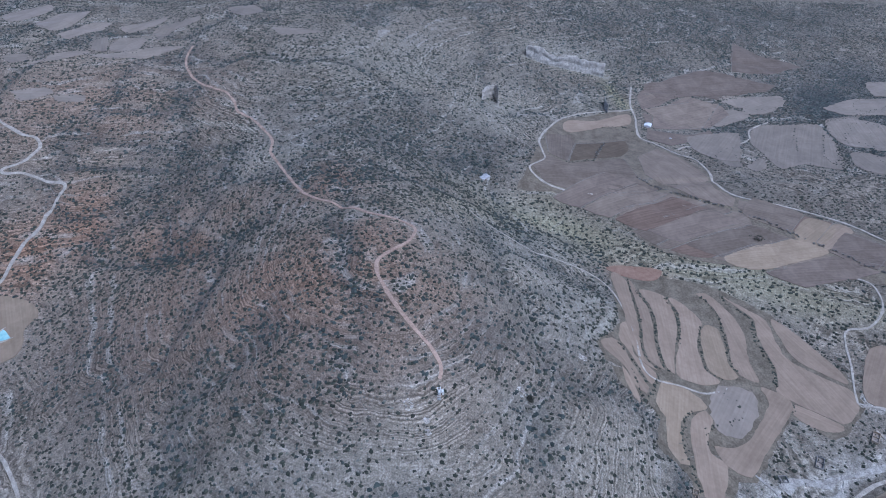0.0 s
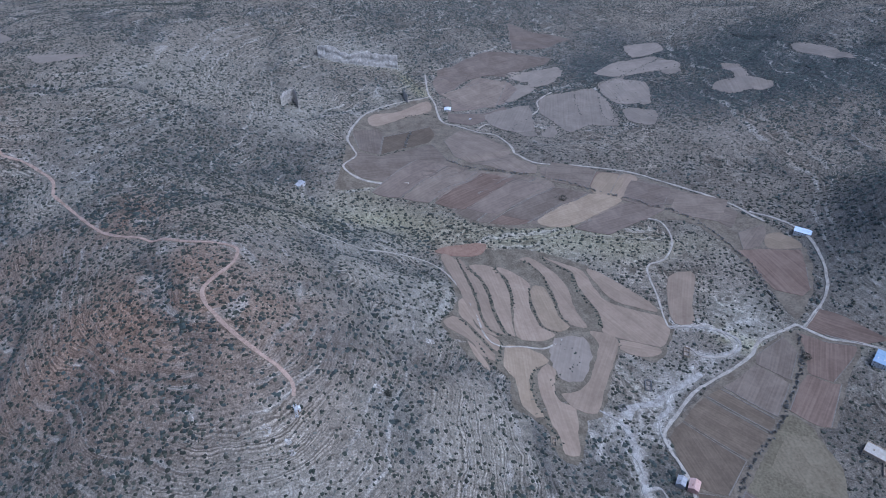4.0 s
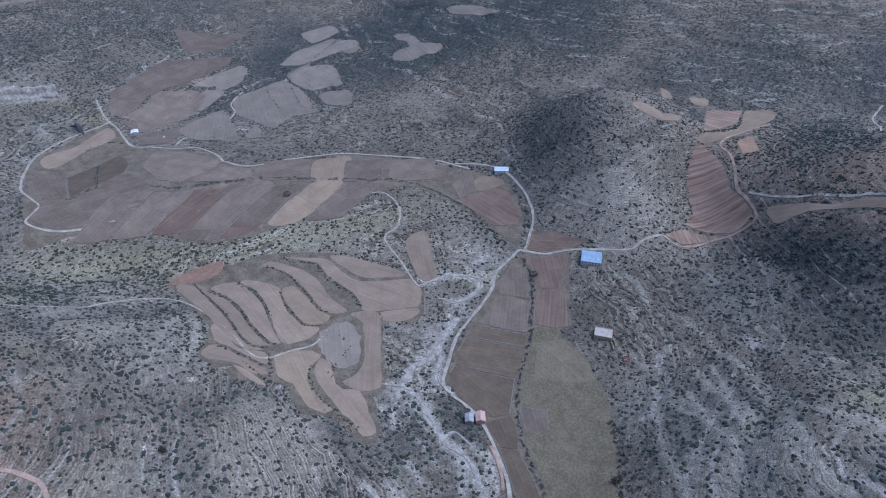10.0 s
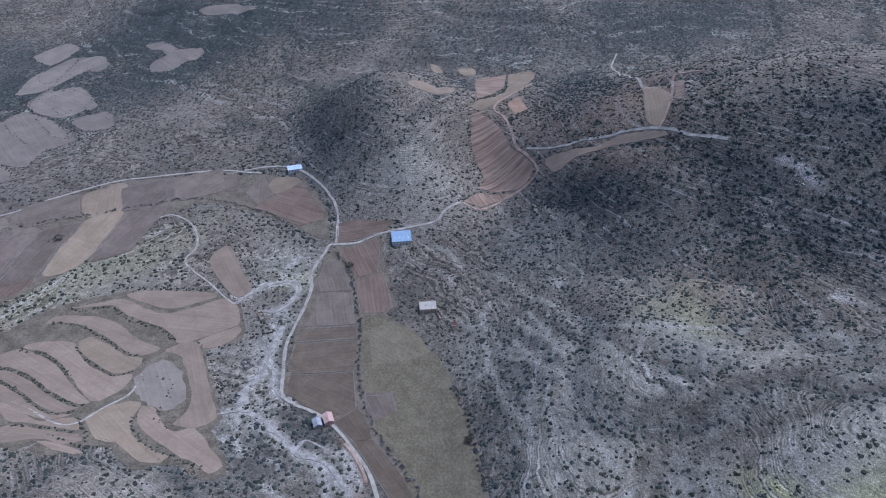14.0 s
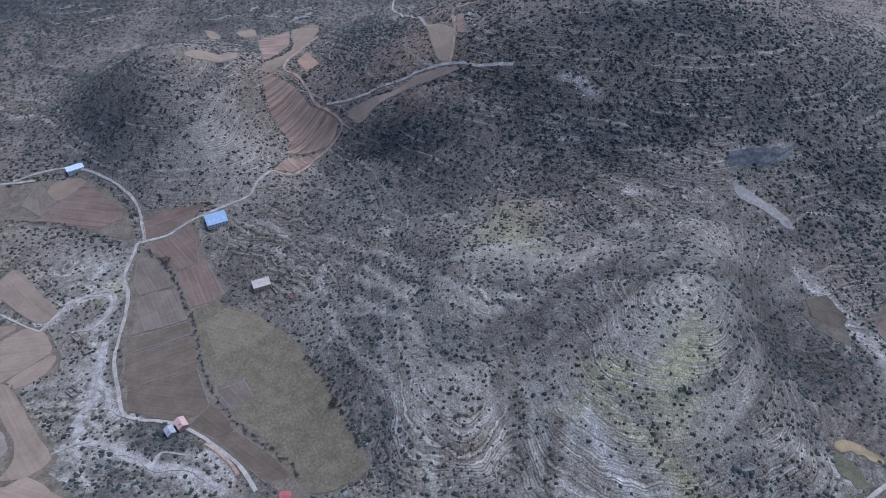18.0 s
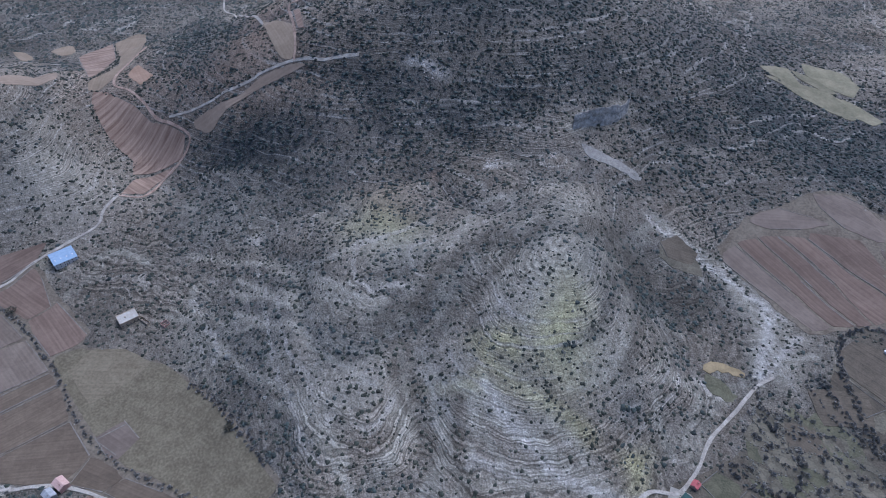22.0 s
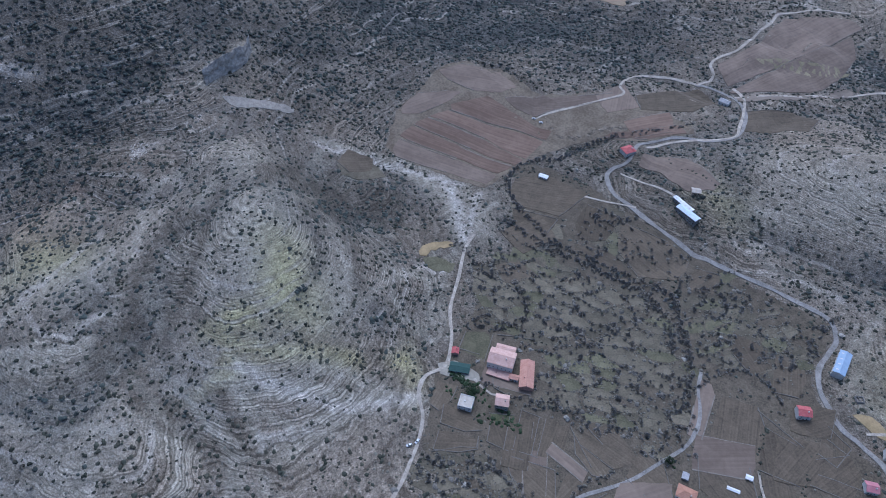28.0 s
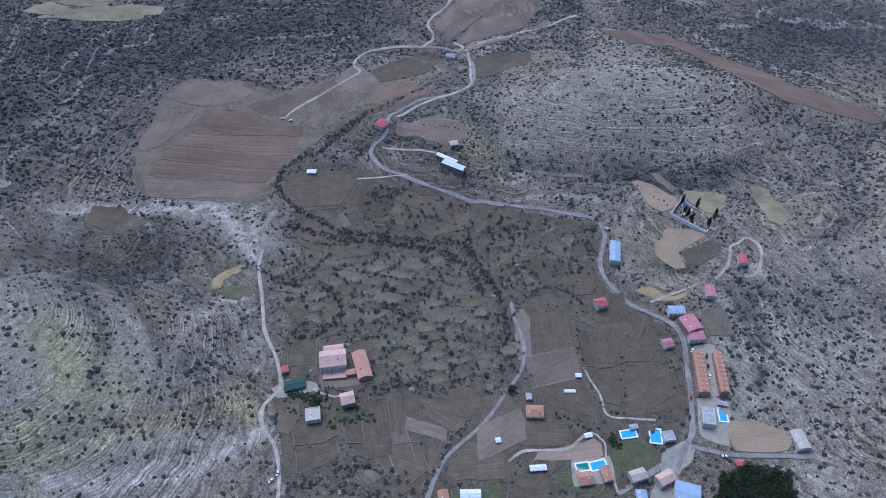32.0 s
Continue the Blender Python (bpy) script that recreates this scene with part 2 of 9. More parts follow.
ROCK = surface("pale_limestone", (0.20, 0.175, 0.145), (0.52, 0.465, 0.39), 3.0, island=0.25, fine=0.55, bump_size=1.2, bump_depth=0.6)
WALL_MATS = {
    "cream": surface("cream_render", (0.46, 0.43, 0.38), (0.62, 0.59, 0.54), 2.5, spread=0.08),
    "stone": surface("grey_rubble_stone", (0.16, 0.145, 0.125), (0.32, 0.295, 0.26), 1.2, fine=0.5, spread=0.1),
    "tanwall": surface("tan_adobe", (0.30, 0.225, 0.15), (0.42, 0.33, 0.23), 2.0, spread=0.08),
    "brick": surface("pinkish_brick", (0.30, 0.17, 0.13), (0.44, 0.28, 0.22), 1.5, spread=0.08),
}
ROOF_MATS = {
    "blue": surface("light_blue_metal", (0.23, 0.30, 0.39), (0.32, 0.395, 0.49), 4, rough=0.5, stripes=1.0, stripe_mix=0.2),
    "paleblue": surface("silver_blue_metal", (0.44, 0.50, 0.58), (0.60, 0.66, 0.74), 4, rough=0.5, stripes=1.0, stripe_mix=0.2),
    "white": surface("white_sheet", (0.55, 0.55, 0.55), (0.75, 0.75, 0.74), 3, rough=0.6),
    "greyroof": surface("grey_flat_roof", (0.26, 0.25, 0.245), (0.42, 0.41, 0.40), 3),
    "tanflat": surface("tan_flat_roof", (0.36, 0.31, 0.25), (0.48, 0.43, 0.36), 3),
    "pink": surface("faded_pink_tiles", (0.43, 0.26, 0.20), (0.61, 0.42, 0.345), 2.5, fine=0.5, stripes=0.6, stripe_mix=0.3),
    "coral": surface("coral_tiles", (0.36, 0.175, 0.12), (0.52, 0.30, 0.225), 2.5, fine=0.5, stripes=0.6, stripe_mix=0.3),
    "orange": surface("orange_tiles", (0.30, 0.145, 0.09), (0.43, 0.245, 0.165), 2.5, fine=0.5, stripes=0.6, stripe_mix=0.3),
    "red": surface("red_sheet_roof", (0.33, 0.085, 0.085), (0.44, 0.14, 0.13), 3, fine=0.4),
    "rose": surface("rose_sheet_roof", (0.36, 0.145, 0.16), (0.46, 0.215, 0.225), 4, fine=0.3, stripes=1.0, stripe_mix=0.2),
    "net": surface("green_netting", (0.028, 0.055, 0.047), (0.055, 0.095, 0.082), 1.5, fine=0.6, stripes=0.8, stripe_mix=0.4),
    "earth": surface("packed_earth_floor", (0.22, 0.18, 0.14), (0.32, 0.27, 0.22), 2),
}
WATER = {"blue": surface("pool_blue", (0.07, 0.30, 0.55), (0.10, 0.38, 0.64), 4, rough=0.08), "green": surface("pool_green", (0.02, 0.16, 0.13), (0.04, 0.22, 0.18), 4, rough=0.08),
         "pond": surface("pond_turquoise", (0.22, 0.42, 0.40), (0.40, 0.58, 0.54), 6, rough=0.1)}
STEEL = surface("galvanised_steel", (0.5, 0.5, 0.5), (0.62, 0.62, 0.62), 1, rough=0.4)
DARK_GLASS = surface("dark_window", (0.02, 0.022, 0.025), (0.04, 0.042, 0.045), 1, rough=0.15)
DOOR_WOOD = surface("brown_door_wood", (0.10, 0.06, 0.04), (0.16, 0.10, 0.07), 0.8)
WHITE = surface("white_paint", (0.66, 0.66, 0.65), (0.78, 0.78, 0.77), 2, rough=0.6)
WALL_STONE = surface("weathered_field_stone", (0.085, 0.076, 0.062), (0.19, 0.172, 0.145), 1.2, fine=0.6)
CAR_PAINT = {"white": surface("white_car_paint", (0.7, 0.7, 0.7), (0.78, 0.78, 0.78), 2, rough=0.3), "dark": surface("dark_car_paint", (0.03, 0.032, 0.04), (0.05, 0.052, 0.06), 2, rough=0.3), "red": surface("red_car_paint", (0.3, 0.03, 0.03), (0.36, 0.05, 0.05), 2, rough=0.3)}
TYRE = surface("black_rubber", (0.015, 0.015, 0.015), (0.03, 0.03, 0.03), 1)

def smooth_line(points, step, closed=False, bend=1.0):
    p = np.array(points, float)
    n, out = len(p), []
    for i in range(n if closed else n - 1):
        if closed:
            a, b, c, d = p[i - 1], p[i], p[(i + 1) % n], p[(i + 2) % n]
        else:
            a, b, c, d = p[max(i - 1, 0)], p[i], p[i + 1], p[min(i + 2, n - 1)]
        for s in np.arange(k := max(1, int(np.linalg.norm(c - b) / step))) / k:
            curve = 0.5 * (2 * b + (c - a) * s + (2 * a - 5 * b + 4 * c - d) * s * s + (3 * b - a - 3 * c + d) * s**3)
            out.append(curve * bend + (b + (c - b) * s) * (1 - bend))
    return np.array(out if closed else out + [p[-1]])


# ---- soil map with some painted shade: kind, x, y, radii, turn, strength ----
SOIL_AND_SHADE = [
    ("red", -462, 588, 35, 57, 9, 0.80),
    ("red", -307, 598, 144, 75, -22, 0.35),
    ("red", -514, 863, 131, 86, 7, 0.40),
    ("red", -121, 615, 34, 26, -88, 0.70),
    ("red", 227, 589, 24, 11, -25, 1.20),
    ("red", -94, 435, 60, 30, -38, 0.30),
    ("red", -105, 415, 76, 29, -12, 0.35),
    ("red", 836, 784, 162, 73, -57, 0.10),
    ("red", 786, 78, 63, 30, -170, 0.40),
    ("red", -73, -367, 15, 6, -169, 0.30),
    ("red", 524, -50, 34, 29, -143, 0.35),
    ("red", 744, 126, 133, 44, -119, 0.30),
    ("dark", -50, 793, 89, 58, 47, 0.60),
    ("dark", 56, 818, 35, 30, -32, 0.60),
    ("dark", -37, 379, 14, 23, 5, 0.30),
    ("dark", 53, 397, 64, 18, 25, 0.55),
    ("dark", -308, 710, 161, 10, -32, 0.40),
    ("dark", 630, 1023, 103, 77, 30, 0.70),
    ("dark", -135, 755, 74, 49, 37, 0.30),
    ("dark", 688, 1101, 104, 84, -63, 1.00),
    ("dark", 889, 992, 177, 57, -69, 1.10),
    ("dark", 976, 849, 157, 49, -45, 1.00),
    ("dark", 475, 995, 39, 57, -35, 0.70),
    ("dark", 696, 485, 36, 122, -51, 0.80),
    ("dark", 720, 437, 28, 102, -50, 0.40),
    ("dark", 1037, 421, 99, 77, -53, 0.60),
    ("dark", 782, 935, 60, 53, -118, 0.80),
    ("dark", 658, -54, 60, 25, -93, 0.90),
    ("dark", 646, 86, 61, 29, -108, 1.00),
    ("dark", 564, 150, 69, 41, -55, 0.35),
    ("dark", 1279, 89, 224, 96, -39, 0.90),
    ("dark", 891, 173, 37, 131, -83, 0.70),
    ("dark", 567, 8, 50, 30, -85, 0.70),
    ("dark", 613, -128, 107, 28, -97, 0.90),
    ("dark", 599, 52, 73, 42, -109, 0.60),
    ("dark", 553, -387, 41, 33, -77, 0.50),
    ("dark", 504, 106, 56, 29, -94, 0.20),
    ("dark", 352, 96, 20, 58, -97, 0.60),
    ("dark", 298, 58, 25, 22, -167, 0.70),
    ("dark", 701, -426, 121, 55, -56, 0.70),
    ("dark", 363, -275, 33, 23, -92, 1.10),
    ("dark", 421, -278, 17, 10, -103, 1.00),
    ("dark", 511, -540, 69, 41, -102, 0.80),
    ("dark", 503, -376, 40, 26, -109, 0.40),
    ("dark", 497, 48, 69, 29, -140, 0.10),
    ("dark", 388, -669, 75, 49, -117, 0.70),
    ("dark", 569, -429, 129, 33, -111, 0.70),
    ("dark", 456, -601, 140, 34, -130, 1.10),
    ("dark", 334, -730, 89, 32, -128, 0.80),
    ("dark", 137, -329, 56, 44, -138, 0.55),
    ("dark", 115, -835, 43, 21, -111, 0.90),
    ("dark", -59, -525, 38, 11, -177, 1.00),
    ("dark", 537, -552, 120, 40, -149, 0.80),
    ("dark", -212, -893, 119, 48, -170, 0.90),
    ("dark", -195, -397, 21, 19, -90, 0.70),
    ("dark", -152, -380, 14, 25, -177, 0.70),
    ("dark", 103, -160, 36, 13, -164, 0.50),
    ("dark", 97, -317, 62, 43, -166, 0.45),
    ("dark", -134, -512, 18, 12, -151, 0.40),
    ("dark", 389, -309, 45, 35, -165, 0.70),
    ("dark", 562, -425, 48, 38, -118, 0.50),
    ("pale", 331, -176, 26, 33, -95, 1.00),
    ("pale", 317, -77, 44, 22, -132, 0.40),
    ("pale", 455, -22, 33, 23, -170, 0.80),
    ("pale", 436, -213, 35, 26, 1, 0.70),
    ("pale", 216, -121, 45, 9, -117, 0.80),
    ("pale", 279, -32, 9, 17, -110, 0.70),
    ("pale", 310, -356, 13, 42, -115, 0.70),
    ("pale", 359, 69, 38, 14, -130, 0.60),
    ("pale", 629, 367, 41, 31, -77, 0.50),
    ("pale", 344, 330, 20, 17, 37, 0.60),
    ("pale", 281, 308, 26, 22, -6, 0.40),
    ("pale", 259, 253, 19, 29, -29, 0.35),
    ("pale", 248, 1048, 36, 29, 67, 0.60),
    ("pale", 212, 1183, 68, 25, -4, 0.70),
    ("pale", 133, 483, 65, 47, 44, 0.40),
    ("pale", 477, 400, 29, 20, -26, 0.80),
    ("pale", 117, 311, 71, 36, -7, 0.45),
    ("pale", 99, 701, 54, 24, -25, 0.60),
    ("pale", -25, 318, 40, 19, 5, 0.50),
    ("pale", 80, 963, 88, 49, 70, 0.60),
    ("pale", -80, 1011, 138, 74, 48, 0.40),
    ("pale", -110, 276, 139, 18, -5, 0.30),
    ("pale", -213, 715, 39, 31, -33, 0.60),
    ("pale", 635, 292, 31, 44, -89, 0.50),
    ("pale", 411, 137, 24, 39, -84, 0.70),
    ("pale", 347, 323, 10, 40, -60, 0.50),
    ("pale", 971, 826, 97, 51, -81, 0.30),
    ("pale", -211, -344, 33, 29, -96, 0.60),
    ("pale", 250, -135, 55, 9, -153, 0.80),
    ("pale", -22, -654, 95, 39, -83, 0.60),
    ("pale", 63, -536, 68, 12, -167, 0.50),
    ("pale", 340, -180, 40, 38, -165, 0.50),
    ("pale", -84, -579, 70, 19, -159, 0.40),
    ("pale", -195, -254, 24, 12, -164, 0.80),
    ("pale", 339, -366, 50, 16, -159, 0.50),
    ("pale", -144, -348, 10, 24, -173, 0.60),
    ("yellow", 318, -159, 17, 16, -159, 0.90),
    ("yellow", 312, -106, 11, 6, -123, 0.90),
    ("yellow", 218, -198, 11, 8, -99, 1.00),
    ("yellow", 285, -91, 27, 5, -119, 0.50),
    ("yellow", 444, 380, 15, 9, -25, 1.00),
    ("yellow", 140, 679, 62, 22, -14, 0.50),
    ("yellow", 302, 544, 17, 13, -25, 0.80),
    ("yellow", 541, 335, 22, 14, -84, 0.20),
    ("yellow", -80, -439, 20, 19, -110, 0.40),
    ("yellow", 126, -510, 18, 10, -165, 0.50),
    ("yellow", 487, -35, 32, 22, -9, 0.40),
    ("red", -107, 429, 104, 58, -17, 0.60),
    ("red", -253, 452, 111, 72, -26, 0.40),
    ("dark", 78, -286, 94, 69, -166, 0.55),
    ("dark", -46, -324, 43, 54, -179, 0.50),
    ("dark", 221, -403, 51, 35, -138, 0.40),
    ("pale", 110, 455, 70, 38, 40, 0.50),
    ("yellow", 359, 588, 113, 21, -21, 0.40),
    ("pale", 328, 591, 122, 22, -24, 0.40),
    ("dark", 9, -195, 79, 20, -163, 0.40),
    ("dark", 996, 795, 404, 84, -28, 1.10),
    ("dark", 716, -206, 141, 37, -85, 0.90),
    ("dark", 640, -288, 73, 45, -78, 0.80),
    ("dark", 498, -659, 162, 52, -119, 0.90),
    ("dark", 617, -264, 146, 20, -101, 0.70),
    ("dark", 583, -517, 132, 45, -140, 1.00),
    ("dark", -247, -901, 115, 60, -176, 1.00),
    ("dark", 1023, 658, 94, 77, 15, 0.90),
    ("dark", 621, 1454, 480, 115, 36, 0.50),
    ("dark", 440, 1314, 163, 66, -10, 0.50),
    ("earth", 81, -296, 81, 72, -170, 1.00),
    ("earth", -47, -313, 40, 55, -173, 1.00),
    ("earth", 11, -202, 96, 23, -163, 1.00),
    ("earth", 210, -436, 90, 35, -169, 0.90),
    ("earth", 323, -480, 123, 50, -164, 0.70),
    ("earth", 141, -334, 76, 59, -136, 1.00),
    ("earth", 372, 273, 38, 75, -37, 0.90),
    ("earth", 374, 219, 55, 122, -69, 0.90),
    ("earth", 369, 704, 199, 58, -24, 0.80),
    ("earth", -65, -438, 38, 32, -168, 0.50),
    ("pale", 329, -169, 35, 40, -91, 1.10),
    ("pale", 351, -174, 43, 51, -127, 0.90),
    ("pale", 377, -128, 52, 38, 5, 0.50),
    ("pale", 445, -34, 35, 26, -174, 0.90),
    ("pale", 18, 438, 19, 7, 1, 0.90),
    ("yellow", 453, 376, 12, 7, -25, 1.00),
    ("dark", 46, 830, 75, 29, -10, 0.50),
    ("dark", 956, 1008, 130, 89, -140, 1.10),
    ("dark", 716, 984, 44, 63, -46, 0.60),
    ("earth", 370, -305, 19, 25, -109, 1.00),
    ("earth", 410, -250, 8, 18, -129, 0.90),
    ("dark", 373, -311, 19, 23, -99, 0.40),
    ("dark", 265, -208, 8, 14, -132, 0.80),
    ("dark", 304, -267, 10, 15, -129, 0.80),
    ("earth", 378, -267, 36, 18, -62, 1.00),
    ("earth", 417, -242, 29, 9, -60, 0.90),
    ("pale", 343, -181, 31, 54, -124, 1.00),
    ("yellow", 318, -171, 11, 22, -127, 0.90),
    ("yellow", 304, -116, 10, 7, -149, 0.70),
    ("yellow", 211, -201, 7, 18, -136, 0.80),
    ("yellow", 312, -102, 10, 5, -106, 0.80),
    ("yellow", 295, -86, 8, 7, -108, 0.70),
    ("pale", 531, -55, 22, 21, -161, 0.80),
    ("pale", 371, -75, 15, 11, -105, 0.60),
    ("dark", 279, 259, 20, 25, -47, 0.70),
    ("dark", 236, 272, 19, 32, -38, 0.60),
    ("dark", 199, 272, 21, 18, 43, 0.50),
    ("pale", 261, 404, 16, 21, -39, 0.90),
    ("pale", 191, 227, 13, 12, 13, 0.80),
    ("chalk", 187, 226, 6, 5, -23, 0.90),
    ("red", 232, 592, 21, 11, -1, 0.80),
    ("dark", 66, 464, 58, 9, 24, 0.50),
    ("dark", -120, 882, 84, 35, 11, 0.40),
    ("dark", -259, 690, 122, 9, -33, 0.60),
    ("pale", 99, 589, 85, 41, 69, 0.60),
    ("dark", -155, -403, 15, 22, -178, 0.80),
    ("dark", -102, -531, 35, 6, -164, 0.90),
    ("dark", -11, -495, 26, 11, -165, 0.40),
    ("earth", 110, -157, 33, 13, -165, 0.80),
    ("dark", 496, 322, 10, 31, -66, 0.30),
    ("dark", 605, -94, 62, 37, -97, 0.60),
    ("pale", 42, -571, 78, 32, -173, 0.70),
    ("pale", 560, 114, 45, 33, -129, 0.40),
    ("dark", -100, 358, 47, 26, -25, 0.30),
    ("dark", -164, 351, 93, 32, -23, 0.25),
    ("pale", 494, -22, 40, 35, -166, 0.70),
    ("yellow", 475, -9, 21, 18, -181, 0.50),
    ("red", 224, 595, 18, 10, -45, 0.70),
    ("earth", 399, -273, 26, 24, -123, 1.10),
    ("earth", 426, -253, 11, 19, -127, 1.00),
    ("earth", 317, -267, 12, 19, -124, 0.70),
    ("pale", 361, -153, 35, 61, -106, 0.90),
    ("red", 553, -92, 8, 5, -119, 0.50),
    ("dark", 569, -73, 25, 41, -162, 0.50),
    ("dark", 511, -39, 43, 85, -83, 0.35),
    ("earth", 288, -309, 24, 39, -97, 0.55),
    ("dark", 478, -379, 36, 44, -83, 0.35),
    ("dark", 434, 275, 20, 32, -29, 0.30),
    ("chalk", 351, 331, 38, 6, -162, 0.50),
    ("chalk", 330, 326, 33, 6, -149, 0.50),
    ("chalk", 451, 379, 12, 10, 85, 0.50),
    ("chalk", 254, 197, 10, 7, 52, 0.50),
    ("chalk", -144, -337, 14, 3, 92, 0.50),
    ("yellow", 316, -162, 28, 18, -14, 0.95),
    ("yellow", 479, -38, 25, 24, -122, 0.80),
    ("yellow", 311, -111, 13, 8, -105, 0.80),
    ("pale", 350, -163, 60, 33, 164, 0.75),
    ("dark", 403, -266, 43, 18, 133, 0.90),
    ("dark", 352, -270, 32, 14, 131, 0.70),
    ("dark", 594, 86, 77, 50, -136, 0.60),
    ("dark", 637, -59, 118, 36, -101, 0.50),
    ("dark", 579, -204, 47, 29, -95, 0.50),
    ("dark", 550, -374, 56, 38, 119, 0.50),
    ("pale", 460, -34, 42, 38, -178, 0.70),
    ("pale", 657, 324, 44, 31, 1, 0.70),
    ("dark", 661, 423, 45, 30, -141, 0.55),
    ("pale", 314, 24, 32, 26, -115, 0.70),
    ("dark", 376, -251, 53, 25, 117, 0.80),
    ("dark", 488, -587, 91, 50, -132, 0.90),
    ("dark", 340, -659, 72, 36, -135, 0.80),
    ("dark", 98, -841, 39, 20, 103, 1.00),
    ("dark", 668, -155, 42, 25, -105, 0.50),
    ("pale", 444, -52, 42, 25, -164, 0.70),
    ("pale", 324, 5, 44, 24, -140, 0.55),
    ("pale", 68, -561, 44, 18, -153, 0.60),
    ("dark", 507, -412, 43, 32, 122, 0.50),
    # shaded north-west face of the dotted hill, painted in as dark ground
    ("dark", 657, 417, 90, 22, 42, 0.35),
    ("dark", 588, 138, 75, 50, 16, 0.65),
    ("dark", 911, 916, 211, 69, 106, 0.85),
    ("dark", 1125, 337, 115, 66, 17, 0.75),
    ("dark", 787, 1216, 86, 64, 62, 0.80),
    ("dark", 327, 1303, 143, 74, 174, 0.50),
    ("yellow", 266, 624, 101, 18, 144, 0.25),
    ("pale", 101, 490, 54, 36, 63, 0.55),
    ("pale", 49, 338, 68, 22, 156, 0.60),
    ("pale", 661, 323, 39, 30, 163, 0.70),
    ("dark", 76, 392, 40, 22, 171, 0.45),
    ("red", -126, 409, 71, 28, 157, 0.65),
    ("red", -293, 566, 74, 32, 136, 0.80),
    ("red", -50, 478, 44, 23, 94, 0.55),
    ("red", -428, 640, 67, 31, 118, 0.80),
    ("pale", -43, 292, 85, 20, 177, 0.55),
    ("dark", -115, 795, 75, 50, -152, 0.50),
    ("dark", 34, 782, 38, 22, -152, 0.80),
    ("yellow", 94, 687, 85, 25, -136, 0.30),
    ("yellow", 180, 640, 46, 22, -162, 0.25),
    ("dark", 761, 1083, 117, 93, 27, 0.80),
    ("dark", 90, 434, 45, 17, -147, 0.40),
    ("pale", -47, 999, 89, 43, -112, 0.50),
    ("dark", -308, 405, 62, 29, 127, 0.40),
    ("pale", -35, -637, 79, 50, 75, 0.60),
    ("dark", -122, -544, 54, 12, -162, 0.70),
    ("dark", 522, -428, 53, 40, -145, 0.60),
    ("dark", -212, -869, 91, 57, -142, 0.90),
    ("dark", 527, -593, 94, 27, -151, 0.90),
    ("dark", -215, -389, 24, 17, 82, 0.50),
    ("pale", -196, -338, 68, 33, 87, 0.55),
    ("pale", -213, -434, 27, 21, 72, 0.50),
    ("dark", 425, 94, 47, 41, 155, 0.70),
    # next four rows paint in edge vignette and haze as dark ground
    ("dark", 1233, 176, 144, 84, -6, 0.80),
    ("dark", 401, -29, 33, 25, 149, 0.60),
    ("dark", 708, -557, 121, 51, -43, 0.70),
    ("dark", -52, -920, 68, 43, -115, 0.80),
    ("dark", 532, -685, 69, 48, -111, 0.70),
    ("dark", 158, -386, 52, 32, 123, 0.40),
    ("dark", 346, 136, 29, 19, 26, 0.50),
    ("dark", 497, -73, 60, 36, 120, 0.50),
    ("pale", 389, 42, 50, 25, -116, 0.50),
]
SOIL_KINDS = ("red", "dark", "pale", "yellow", "earth", "chalk")

